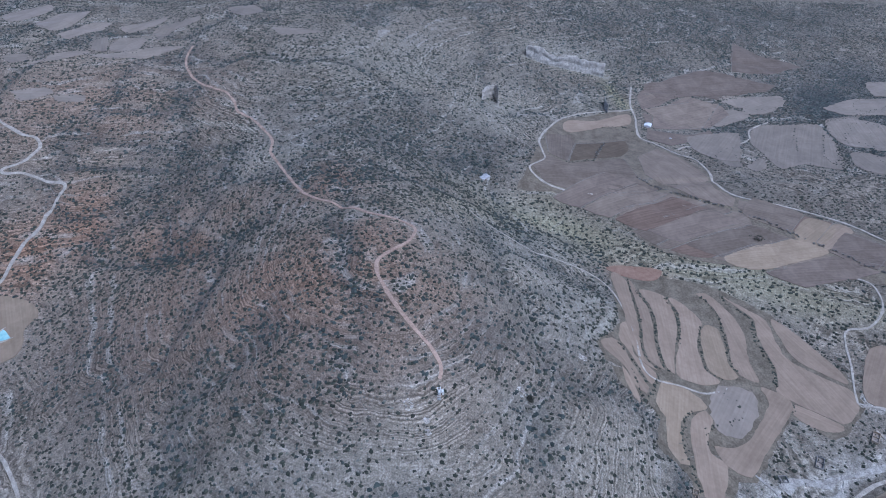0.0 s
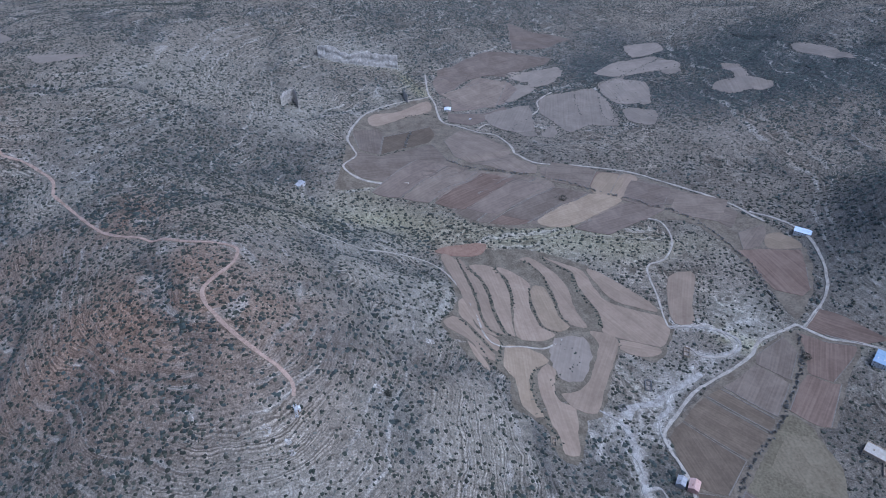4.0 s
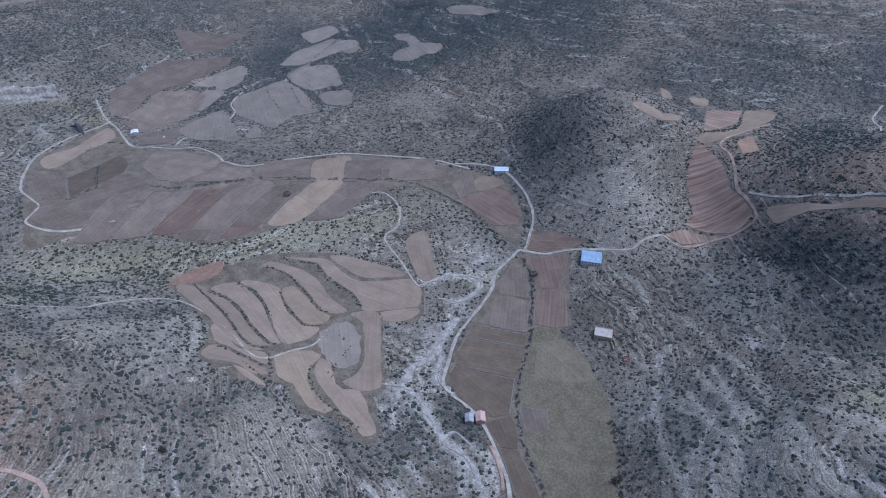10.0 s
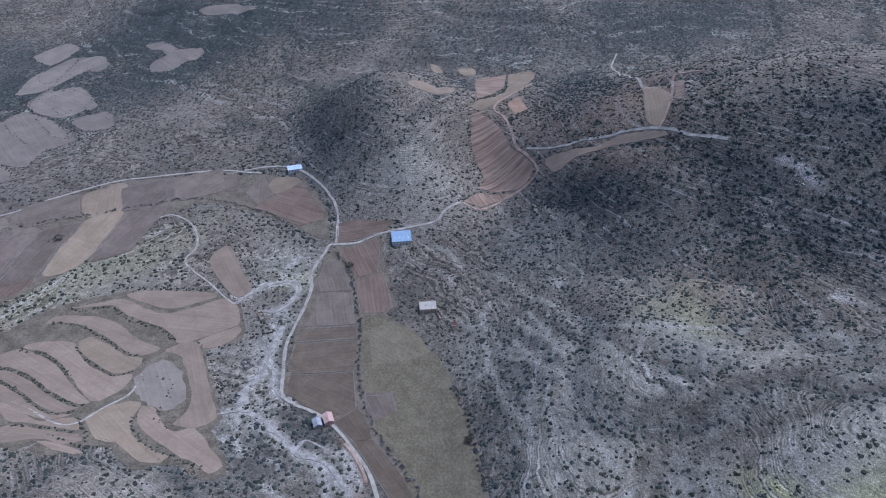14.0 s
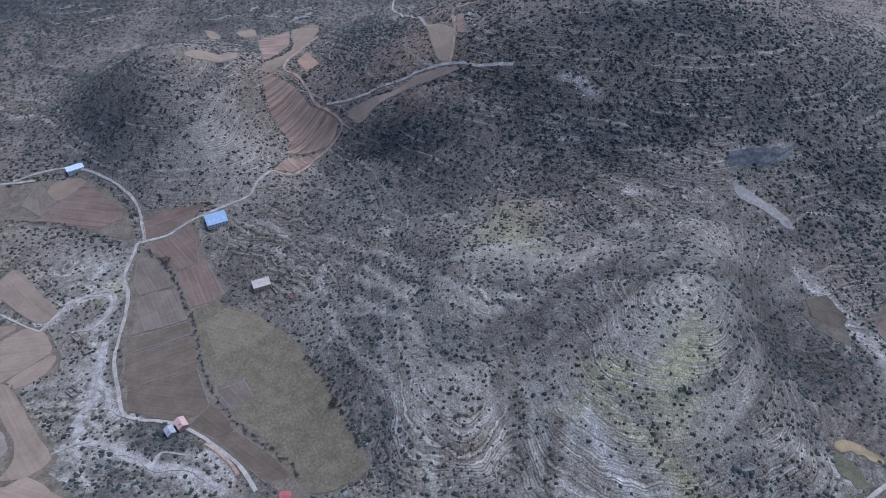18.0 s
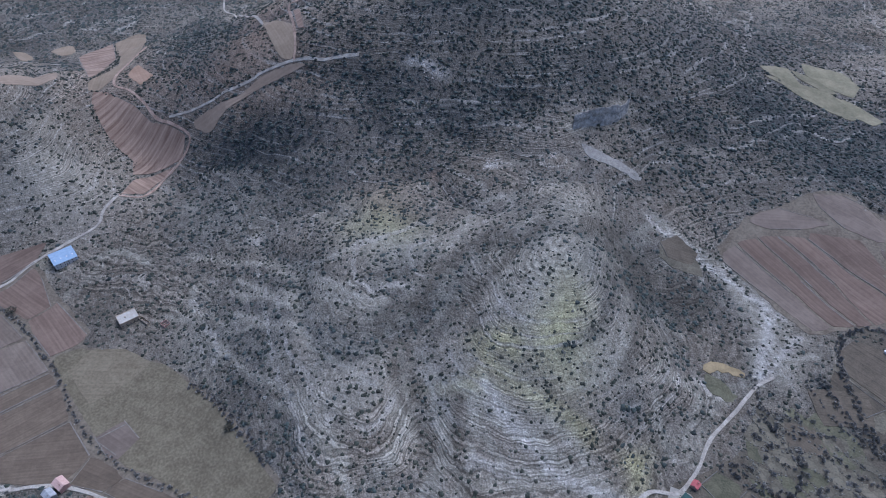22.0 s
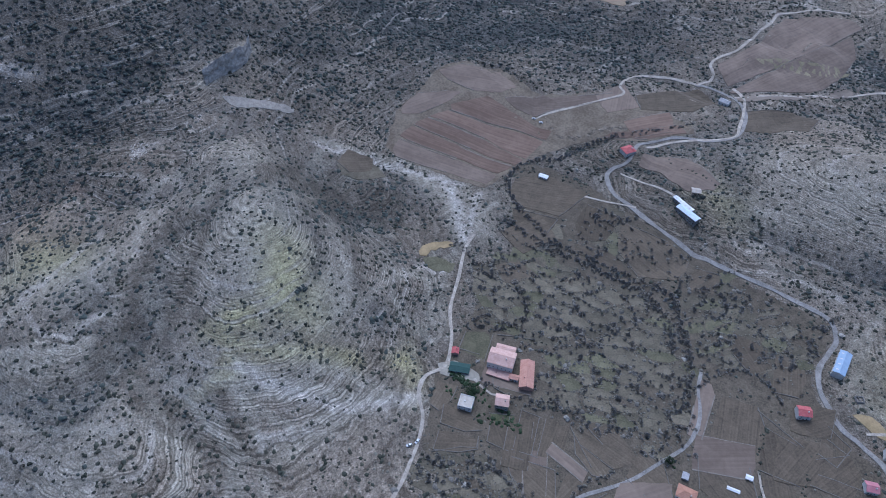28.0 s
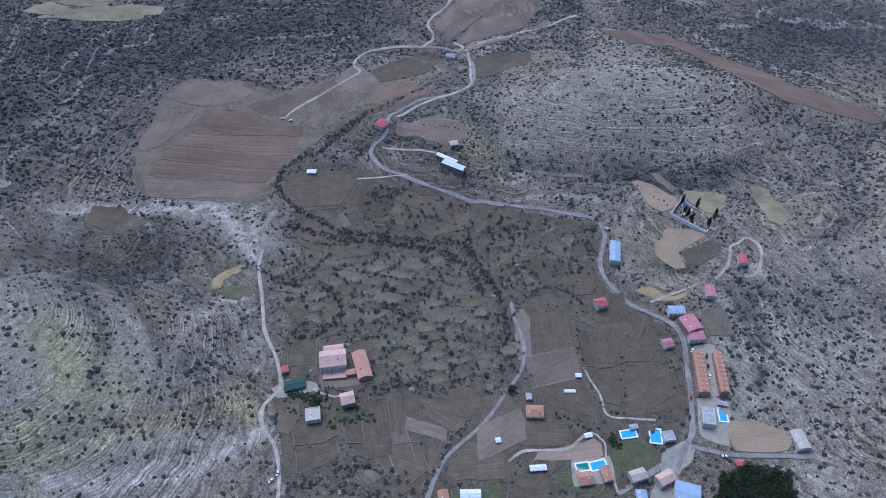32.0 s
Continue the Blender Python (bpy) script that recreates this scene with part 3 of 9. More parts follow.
# worn paths, scree lines and gullies: kind, width, strength, points
SOIL_LINES = [
    ("pale", 5.4, 1.00, [(261.3, 295.3), (259.6, 269.6), (252.5, 243.7), (255.7, 226.2), (243.6, 201.4), (237.1, 180.5), (233.2, 164.0)]),
    ("pale", 5.3, 1.00, [(268.4, 204.3), (257.9, 186.9), (244.7, 176.0), (231.3, 172.7)]),
    ("pale", 5.6, 1.00, [(271.9, -320.7), (296.7, -337.8), (320.7, -354.2), (347.0, -374.1)]),
    ("pale", 5.6, 1.00, [(277.4, -340.1), (286.0, -356.3), (288.9, -384.6)]),
    ("pale", 5.8, 1.00, [(463.8, -306.9), (443.4, -318.7), (418.6, -333.3), (392.5, -347.4), (359.6, -362.7)]),
    ("pale", 9.4, 1.00, [(296.6, -86.6), (269.7, -101.7), (243.5, -120.8), (217.0, -144.0), (189.3, -172.5)]),
    ("pale", 5.5, 1.00, [(311.4, -20.4), (291.6, -22.0), (272.7, -21.7), (258.2, -10.5), (250.7, 0.8)]),
    ("pale", 5.4, 1.00, [(264.0, -54.0), (242.7, -49.5), (228.7, -35.2), (219.1, -19.1)]),
    ("pale", 5.8, 1.00, [(399.9, -83.3), (378.3, -67.5), (358.7, -66.8)]),
    ("pale", 5.5, 1.00, [(328.1, -210.9), (303.1, -207.6), (283.2, -185.7), (275.3, -166.2)]),
    ("pale", 5.5, 1.00, [(271.4, -224.6), (248.2, -218.5), (219.7, -221.2)]),
    ("pale", 6.5, 1.00, [(345.0, -371.9), (312.0, -353.1), (282.5, -320.9)]),
    ("pale", 5.8, 1.00, [(474.1, 107.3), (416.1, 62.2), (373.3, 21.6), (349.9, -13.2)]),
    ("pale", 5.9, 1.00, [(468.4, 54.3), (409.9, 16.0), (379.9, -24.8)]),
    ("pale", 5.6, 1.00, [(365.5, 48.4), (339.1, 18.6), (311.6, -5.2)]),
    ("pale", 5.5, 1.00, [(411.6, 130.9), (363.4, 97.8), (325.6, 58.6), (288.7, 32.6), (256.0, 21.6)]),
    ("pale", 6.0, 1.00, [(545.8, 259.1), (545.3, 227.4), (527.1, 202.3)]),
    ("pale", 5.9, 1.00, [(454.6, 179.6), (446.9, 152.3), (471.0, 156.3), (484.9, 152.9)]),
    ("pale", 5.7, 1.00, [(132.1, 483.0), (167.3, 518.7), (169.0, 490.3), (140.7, 445.0)]),
    ("pale", 5.5, 1.00, [(121.5, 421.0), (142.4, 449.9), (162.2, 472.6)]),
    ("pale", 5.3, 1.00, [(293.3, 40.3), (270.1, 34.8), (248.7, 25.8), (232.3, 21.3)]),
    ("pale", 5.5, 1.00, [(299.6, -74.2), (273.3, -87.8), (248.7, -108.4), (225.4, -135.8)]),
    ("pale", 5.5, 1.00, [(288.0, -294.4), (252.6, -252.3), (229.1, -230.5)]),
    ("pale", 5.5, 1.00, [(284.1, -237.9), (284.0, -257.2), (271.6, -265.1)]),
    ("pale", 5.5, 1.00, [(271.3, -225.8), (252.2, -216.7), (237.0, -220.4)]),
    ("pale", 5.2, 0.90, [(347.4, -71.1), (376.9, -73.7), (403.5, -99.8), (421.1, -139.7), (441.4, -172.1)]),
    ("pale", 4.9, 0.80, [(383.5, -219.2), (354.4, -229.7), (309.6, -209.8), (284.4, -179.8), (273.1, -148.2)]),
    ("pale", 5.2, 0.80, [(410.0, -250.7), (405.7, -280.6), (380.4, -281.0)]),
    ("pale", 4.9, 1.00, [(324.7, -15.9), (296.5, -23.5), (274.0, -23.1), (254.8, -7.1)]),
    ("pale", 4.9, 1.00, [(320.0, -46.0), (278.7, -50.0), (252.0, -47.9), (228.8, -30.2)]),
    ("pale", 5.1, 0.90, [(435.2, 111.7), (392.1, 65.2), (360.3, 24.8), (335.3, -13.3)]),
    ("pale", 5.2, 0.90, [(468.9, 122.7), (427.9, 68.9), (394.8, 9.9), (375.6, -21.2)]),
    ("earth", 10.4, 0.75, [(363.7, -14.0), (376.4, -40.3), (395.3, -63.6), (412.9, -92.2), (422.8, -150.4)]),
    ("earth", 8.6, 0.60, [(360.6, -41.2), (324.3, -24.6), (285.8, -34.2), (239.5, -57.1), (211.6, -65.7)]),
    ("pale", 8.5, 1.10, [(301.1, -68.7), (277.8, -84.3), (254.0, -107.0), (227.6, -132.2), (198.7, -163.4)]),
    ("dark", 6.1, 0.43, [(318.6, -36.7), (284.5, -38.1), (253.7, -33.5), (228.7, -14.1)]),
    ("dark", 6.5, 0.43, [(449.1, 111.8), (400.7, 59.6), (361.1, 5.6)]),
    ("dark", 7.6, 0.43, [(383.2, 41.5), (356.9, 6.2)]),
    ("pale", 4.9, 0.80, [(349.3, -189.1), (317.8, -187.3), (293.9, -169.0)]),
    ("earth", 6.3, 0.50, [(375.7, -107.0), (354.0, -91.6), (323.9, -92.7)]),
    ("pale", 6.4, 0.90, [(465.0, -307.3), (440.6, -321.1), (414.4, -340.9), (360.3, -354.2), (335.3, -369.5), (305.9, -374.1)]),
    ("pale", 7.5, 0.90, [(358.1, -365.3), (319.6, -347.7), (287.2, -325.3)]),
    ("pale", 4.9, 0.90, [(281.3, -324.5), (265.1, -286.6), (243.1, -258.0), (216.5, -232.4)]),
    ("pale", 4.9, 0.80, [(105.1, 416.4), (102.8, 439.1), (128.4, 471.7), (167.6, 502.5)]),
    ("pale", 4.8, 0.80, [(68.1, 401.8), (91.0, 417.6), (107.5, 409.1)]),
    ("pale", 5.1, 0.70, [(176.6, 450.7), (183.8, 482.4), (175.1, 498.9)]),
    ("pale", 4.9, 0.70, [(60.8, 440.2), (97.8, 438.5), (136.3, 462.9)]),
    ("pale", 7.2, 0.70, [(-533.1, 914.0), (-460.2, 941.0), (-387.2, 925.8)]),
    ("pale", 7.0, 0.70, [(-507.1, 865.5), (-429.7, 875.4)]),
    ("pale", 7.0, 0.70, [(-384.5, 835.0), (-297.8, 812.0), (-251.1, 782.7)]),
    ("dark", 8.1, 0.80, [(-483.4, 731.1), (-412.8, 735.4), (-330.3, 728.9)]),
    ("pale", 6.9, 0.70, [(-461.4, 769.3), (-369.3, 782.3)]),
    ("pale", 5.1, 0.70, [(-287.0, 617.8), (-196.8, 516.3), (-149.4, 489.2)]),
    ("pale", 5.8, 0.90, [(-144.2, -347.7), (-151.0, -329.2), (-149.6, -309.4)]),
    ("pale", 5.8, 0.80, [(-164.1, -356.0), (-168.7, -332.5), (-165.3, -312.8)]),
    ("dark", 7.0, 0.80, [(-157.9, -360.1), (-160.9, -336.0), (-157.4, -316.0)]),
    ("pale", 5.7, 0.80, [(-142.2, -288.7), (-165.3, -312.8), (-188.2, -308.5)]),
    ("pale", 6.0, 0.80, [(324.7, -98.0), (286.8, -111.7), (251.0, -134.6), (221.6, -153.4), (189.0, -171.5)]),
    ("pale", 5.1, 0.80, [(390.2, -278.2), (418.8, -310.1), (417.4, -339.3), (371.2, -369.7), (322.3, -380.1)]),
    ("pale", 4.9, 0.70, [(403.2, -225.1), (351.2, -199.5), (321.6, -171.5), (311.6, -139.2)]),
    ("dark", 6.1, 0.70, [(356.5, -214.8), (316.8, -187.2), (300.0, -150.9)]),
    ("pale", 4.9, 0.70, [(355.6, -275.0), (296.6, -236.6), (273.4, -196.3), (273.1, -163.6)]),
    ("pale", 6.1, 0.80, [(103.1, -511.1), (55.7, -532.1), (8.7, -553.3), (-25.7, -613.6), (-58.2, -669.6)]),
    ("pale", 4.9, 0.70, [(60.5, -481.7), (21.1, -484.2), (-12.6, -483.0)]),
    ("dark", 8.6, 0.80, [(-37.7, -528.1), (-70.1, -525.5), (-108.2, -522.0)]),
    ("pale", 5.3, 0.80, [(500.9, 282.1), (516.4, 262.1), (550.1, 243.6)]),
    ("pale", 5.2, 0.70, [(456.0, 150.2), (430.1, 123.0), (418.1, 97.6), (416.7, 48.4)]),
    ("pale", 5.4, 0.80, [(524.0, 159.2), (486.0, 87.8), (454.7, 35.0), (445.3, -2.5)]),
    ("dark", 8.4, 0.50, [(455.7, -9.9), (524.8, -39.1), (555.6, -78.7)]),
    ("pale", 5.2, 0.80, [(449.3, 108.2), (423.5, 50.4), (386.4, -1.9), (371.0, -22.4)]),
    ("pale", 5.0, 0.90, [(405.9, 124.5), (360.3, 96.8), (323.3, 73.7), (306.3, 54.4)]),
    ("dark", 12.3, 0.50, [(377.1, 118.4), (336.7, 87.9), (299.8, 60.6)]),
    ("pale", 6.5, 0.80, [(336.2, 5.1), (365.2, -28.4), (404.5, -60.3), (458.9, -117.9)]),
    ("dark", 6.5, 0.43, [(352.7, -2.7), (385.8, -35.6), (423.2, -78.1)]),
    ("pale", 6.8, 0.80, [(444.5, -101.2), (487.5, -134.0), (480.6, -178.0)]),
    ("earth", 9.2, 0.80, [(371.9, -49.6), (407.7, -85.7), (438.4, -136.1)]),
    ("chalk", 5.1, 0.60, [(465.7, 379.5), (442.1, 372.2), (417.8, 357.2), (392.6, 357.5), (356.7, 341.4), (325.9, 313.1), (298.5, 300.0)]),
    ("chalk", 4.8, 0.70, [(261.3, 295.3), (259.6, 269.6), (252.5, 243.7), (255.7, 226.2), (243.6, 201.4), (237.1, 180.5)]),
    ("chalk", 5.3, 0.90, [(397.9, 418.7), (420.6, 417.1), (441.0, 381.5)]),
    ("chalk", 4.8, 0.90, [(268.4, 204.3), (257.9, 186.9), (244.7, 176.0)]),
    ("chalk", 5.9, 0.90, [(253.4, 230.1), (244.8, 210.3), (227.4, 195.7)]),
    ("pale", 19.0, 0.80, [(151.0, 1167.4), (204.8, 1158.9), (260.3, 1148.9), (288.9, 1144.5)]),
    ("yellow", 15.9, 0.50, [(290.2, 1119.8), (308.6, 1054.1)]),
    ("dark", 10.9, 1.00, [(266.0, -374.2), (224.2, -372.7), (173.8, -382.1), (129.3, -387.4), (94.2, -376.7), (68.9, -351.0)]),
    ("pale", 11.6, 0.90, [(571.7, -249.1), (577.7, -280.2), (589.5, -318.9)]),
    ("chalk", 6.7, 0.80, [(666.2, -88.8), (652.8, -112.0), (644.8, -126.5)]),
    ("chalk", 5.6, 0.80, [(542.3, -149.6), (535.3, -173.3)]),
    ("pale", 6.1, 1.00, [(290.8, 46.3), (314.0, 54.3), (320.8, 69.0)]),
    ("chalk", 6.6, 0.80, [(442.0, 387.1), (468.4, 394.4), (481.7, 386.5)]),
    ("red", 7.1, 0.80, [(265.6, 197.1), (254.1, 181.8), (239.6, 173.9)]),
    ("chalk", 4.6, 1.00, [(391.0, 413.5), (410.1, 406.1), (428.4, 397.7), (440.1, 387.0), (447.2, 371.8), (438.1, 359.9), (417.1, 358.5), (400.3, 365.0), (394.5, 373.9)]),
    ("chalk", 6.2, 0.90, [(375.8, 344.9), (358.2, 336.8), (340.3, 332.9), (321.9, 323.4), (303.7, 322.2), (288.7, 321.5), (277.6, 314.2)]),
    ("chalk", 5.0, 1.00, [(339.4, 333.6), (325.6, 315.3), (307.3, 304.6), (299.6, 286.7), (301.4, 275.9)]),
    ("chalk", 5.4, 1.00, [(272.1, 302.6), (266.4, 275.9), (257.5, 253.5), (249.5, 238.1), (252.4, 221.1), (251.4, 207.3), (239.3, 186.6)]),
    ("chalk", 4.3, 0.90, [(258.2, 325.7), (272.5, 306.9), (272.0, 276.2)]),
    ("chalk", 4.6, 0.90, [(170.8, 249.4), (170.4, 240.4), (171.8, 230.2)]),
    ("red", 4.8, 1.00, [(277.9, 210.2), (268.5, 195.4), (249.3, 175.0)]),
    ("chalk", 4.2, 0.80, [(264.9, 220.4), (258.8, 195.6), (239.0, 183.2)]),
    ("dark", 7.2, 0.80, [(271.7, 298.4), (243.9, 267.2), (230.5, 238.3)]),
    ("dark", 6.0, 0.70, [(290.6, 266.4), (272.7, 238.0), (270.5, 216.1)]),
    ("dark", 9.4, 0.70, [(195.0, 328.1), (179.9, 283.0), (174.2, 253.7)]),
    ("chalk", 4.4, 1.00, [(339.5, -373.9), (320.4, -357.4), (296.1, -339.3), (278.3, -324.5)]),
    ("chalk", 4.4, 1.00, [(309.7, -382.9), (295.6, -355.2), (282.2, -330.8)]),
    ("chalk", 3.8, 0.90, [(355.8, -372.6), (333.4, -363.1), (306.6, -344.8)]),
    ("chalk", 4.5, 1.00, [(459.4, -299.7), (443.8, -308.8), (435.4, -322.2), (421.8, -329.1), (410.2, -333.9)]),
    ("chalk", 3.8, 0.90, [(410.2, -333.9), (377.8, -355.9), (348.8, -372.4), (333.5, -379.7)]),
    ("pale", 5.1, 1.00, [(430.9, -288.7), (417.6, -268.4), (390.4, -234.3)]),
    ("pale", 5.2, 1.00, [(405.7, -307.2), (406.2, -282.6), (398.3, -255.7)]),
    ("earth", 7.7, 0.80, [(427.8, -178.9), (409.3, -151.4), (384.1, -120.6), (366.7, -83.6), (347.5, -59.2)]),
    ("pale", 6.3, 0.90, [(411.5, -173.8), (386.5, -138.3), (356.0, -115.0), (328.5, -103.8)]),
    ("pale", 5.0, 0.90, [(331.3, -276.0), (302.3, -251.8), (284.1, -244.6), (280.2, -256.8)]),
    ("pale", 4.3, 0.90, [(271.7, -226.3), (259.0, -220.5), (248.6, -211.1)]),
    ("earth", 7.3, 0.80, [(328.9, -231.1), (305.3, -218.1), (287.3, -204.0)]),
    ("chalk", 3.7, 0.90, [(287.8, -272.9), (276.6, -277.9), (261.0, -289.7)]),
    ("pale", 4.8, 0.90, [(-41.3, -498.8), (-42.1, -472.5), (-44.1, -441.7), (-52.5, -413.4), (-69.2, -402.0), (-92.4, -404.9), (-109.1, -414.8)]),
    ("pale", 4.2, 0.80, [(-55.2, -473.9), (-56.2, -440.2), (-67.5, -418.0), (-87.0, -412.4)]),
    ("pale", 4.2, 0.80, [(-31.8, -470.5), (-38.1, -440.7), (-42.5, -414.7)]),
    ("dark", 7.4, 0.90, [(-48.4, -529.6), (-71.2, -520.2), (-92.3, -521.8), (-123.6, -521.3)]),
    ("chalk", 4.8, 0.80, [(-151.1, -429.9), (-155.9, -422.2)]),
    ("dark", 7.2, 0.80, [(-74.1, -424.7), (-86.8, -416.0), (-102.6, -419.5)]),
    ("chalk", 3.6, 0.90, [(294.7, 324.1), (268.2, 309.9), (247.8, 297.5), (228.0, 277.7)]),
    ("chalk", 3.7, 0.80, [(296.6, 279.8), (289.2, 294.7), (271.7, 298.4)]),
    ("chalk", 3.8, 0.80, [(406.5, 354.2), (383.5, 344.1), (365.2, 342.4)]),
    ("chalk", 3.5, 0.80, [(211.2, 243.8), (207.2, 226.0), (207.5, 206.9)]),
    ("pale", 5.0, 0.80, [(307.2, 372.1), (309.3, 348.9), (307.0, 329.8)]),
    ("pale", 4.4, 0.80, [(323.4, 382.5), (331.1, 364.9), (351.9, 353.6)]),
    ("pale", 5.2, 0.80, [(466.9, 75.3), (417.5, 18.9), (395.8, -30.1), (393.3, -76.3)]),
    ("pale", 5.1, 0.80, [(386.9, 36.4), (370.8, -6.9), (363.8, -44.2)]),
    ("pale", 4.9, 0.90, [(340.0, -48.4), (299.7, -55.5), (264.9, -58.1), (236.6, -53.1)]),
    ("pale", 4.9, 0.90, [(335.3, -69.4), (296.0, -75.3), (263.4, -81.4), (236.5, -90.8)]),
    ("pale", 5.0, 0.80, [(349.6, -30.6), (313.1, -30.7), (268.0, -26.4)]),
    ("yellow", 11.0, 0.60, [(329.6, -89.5), (288.9, -110.2), (263.0, -139.2), (242.6, -160.1)]),
    ("pale", 5.1, 1.00, [(449.4, -295.3), (432.4, -271.6), (405.4, -236.4)]),
    ("pale", 4.5, 1.00, [(410.8, -290.0), (406.9, -266.8), (379.0, -229.0)]),
    ("pale", 4.3, 0.90, [(297.0, -240.4), (281.5, -229.2), (284.1, -237.9), (282.6, -269.3)]),
    ("pale", 4.9, 0.90, [(312.9, -55.5), (281.6, -56.7), (252.6, -49.2), (230.9, -31.7)]),
    ("pale", 4.8, 0.90, [(289.4, -74.0), (257.2, -73.4), (230.7, -61.8), (212.4, -45.6)]),
    ("earth", 6.1, 0.60, [(293.7, -66.7), (262.7, -63.3), (235.7, -53.2)]),
    ("pale", 5.1, 0.80, [(398.1, 24.4), (364.6, -9.6), (351.0, -41.5)]),
    ("earth", 5.1, 0.60, [(390.6, 26.4), (358.3, -7.2), (343.9, -38.8)]),
    ("earth", 8.0, 0.50, [(233.5, -39.1), (285.2, -36.6), (338.7, -30.3), (365.1, -28.6), (387.9, -55.7), (408.9, -86.4), (446.6, -151.2), (475.4, -209.1)]),
    ("dark", 9.0, 0.70, [(349.2, 135.1), (309.0, 103.4), (269.1, 70.8), (236.3, 48.7)]),
    ("chalk", 6.0, 0.90, [(295.2, -87.5), (251.7, -106.8), (217.5, -131.2), (192.6, -171.7)]),
    ("pale", 5.0, 0.90, [(302.5, -76.8), (274.5, -95.0), (247.0, -120.6), (228.2, -137.7)]),
    ("pale", 4.0, 0.90, [(312.8, -11.4), (282.4, -17.6), (253.0, -12.8), (240.9, 10.0)]),
    ("pale", 4.0, 0.90, [(449.4, 45.7), (395.3, 12.2), (381.6, -21.8)]),
    ("pale", 4.0, 0.90, [(416.3, 119.6), (398.8, 68.4), (358.4, 11.7)]),
    ("pale", 4.0, 0.90, [(41.4, 608.5), (104.3, 607.3), (162.0, 562.5), (177.2, 502.0)]),
    ("dark", 8.0, 0.80, [(533.1, -482.0), (557.3, -414.8), (542.5, -368.7), (479.2, -377.8)]),
]


def near_line(x, y, points, width):
    """How near the points x, y lie to a winding line: 1 on it, 0 past its width."""
    line = smooth_line(points, 9.0)
    best = np.full(x.shape, 1e9)
    pick = (x > line[:, 0].min() - 3 * width) & (x < line[:, 0].max() + 3 * width) & (y > line[:, 1].min() - 3 * width) & (y < line[:, 1].max() + 3 * width)
    px, py = x[pick], y[pick]
    near = best[pick]
    for (ax, ay), (bx, by) in zip(line[:-1], line[1:]):
        dx, dy = bx - ax, by - ay
        s = np.clip(((px - ax) * dx + (py - ay) * dy) / max(dx * dx + dy * dy, 1e-6), 0, 1)
        near = np.minimum(near, np.hypot(px - ax - s * dx, py - ay - s * dy))
    best[pick] = near
    return np.exp(-0.5 * (best / (0.5 * width)) ** 2)


def soil_and_shade(x, y):
    out = {k: 0.0 * x for k in SOIL_KINDS}
    wx, wy = x + 50 * fractal(x, y, 70, 21, 4), y + 50 * fractal(x, y, 70, 31, 4)
    for kind, cx, cy, along, across, turn, strength in SOIL_AND_SHADE:
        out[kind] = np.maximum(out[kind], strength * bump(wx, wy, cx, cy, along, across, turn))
    wx, wy = x + 7 * fractal(x, y, 24, 71, 2), y + 7 * fractal(x, y, 24, 81, 2)
    for kind, width, strength, points in SOIL_LINES:
        amount = strength * near_line(wx, wy, points, width)
        other = "pale" if kind == "dark" else "dark"
        out[other] = out[other] * (1 - np.clip(amount, 0, 1))
        out[kind] = np.maximum(out[kind], amount)
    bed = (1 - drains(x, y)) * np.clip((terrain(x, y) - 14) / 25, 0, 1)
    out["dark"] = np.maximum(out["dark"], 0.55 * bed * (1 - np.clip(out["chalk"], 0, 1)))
    out["earth"] = np.maximum(out["earth"], np.clip(1 - terrain(x, y) / 5.0, 0, 1) * 0.7)
    return out


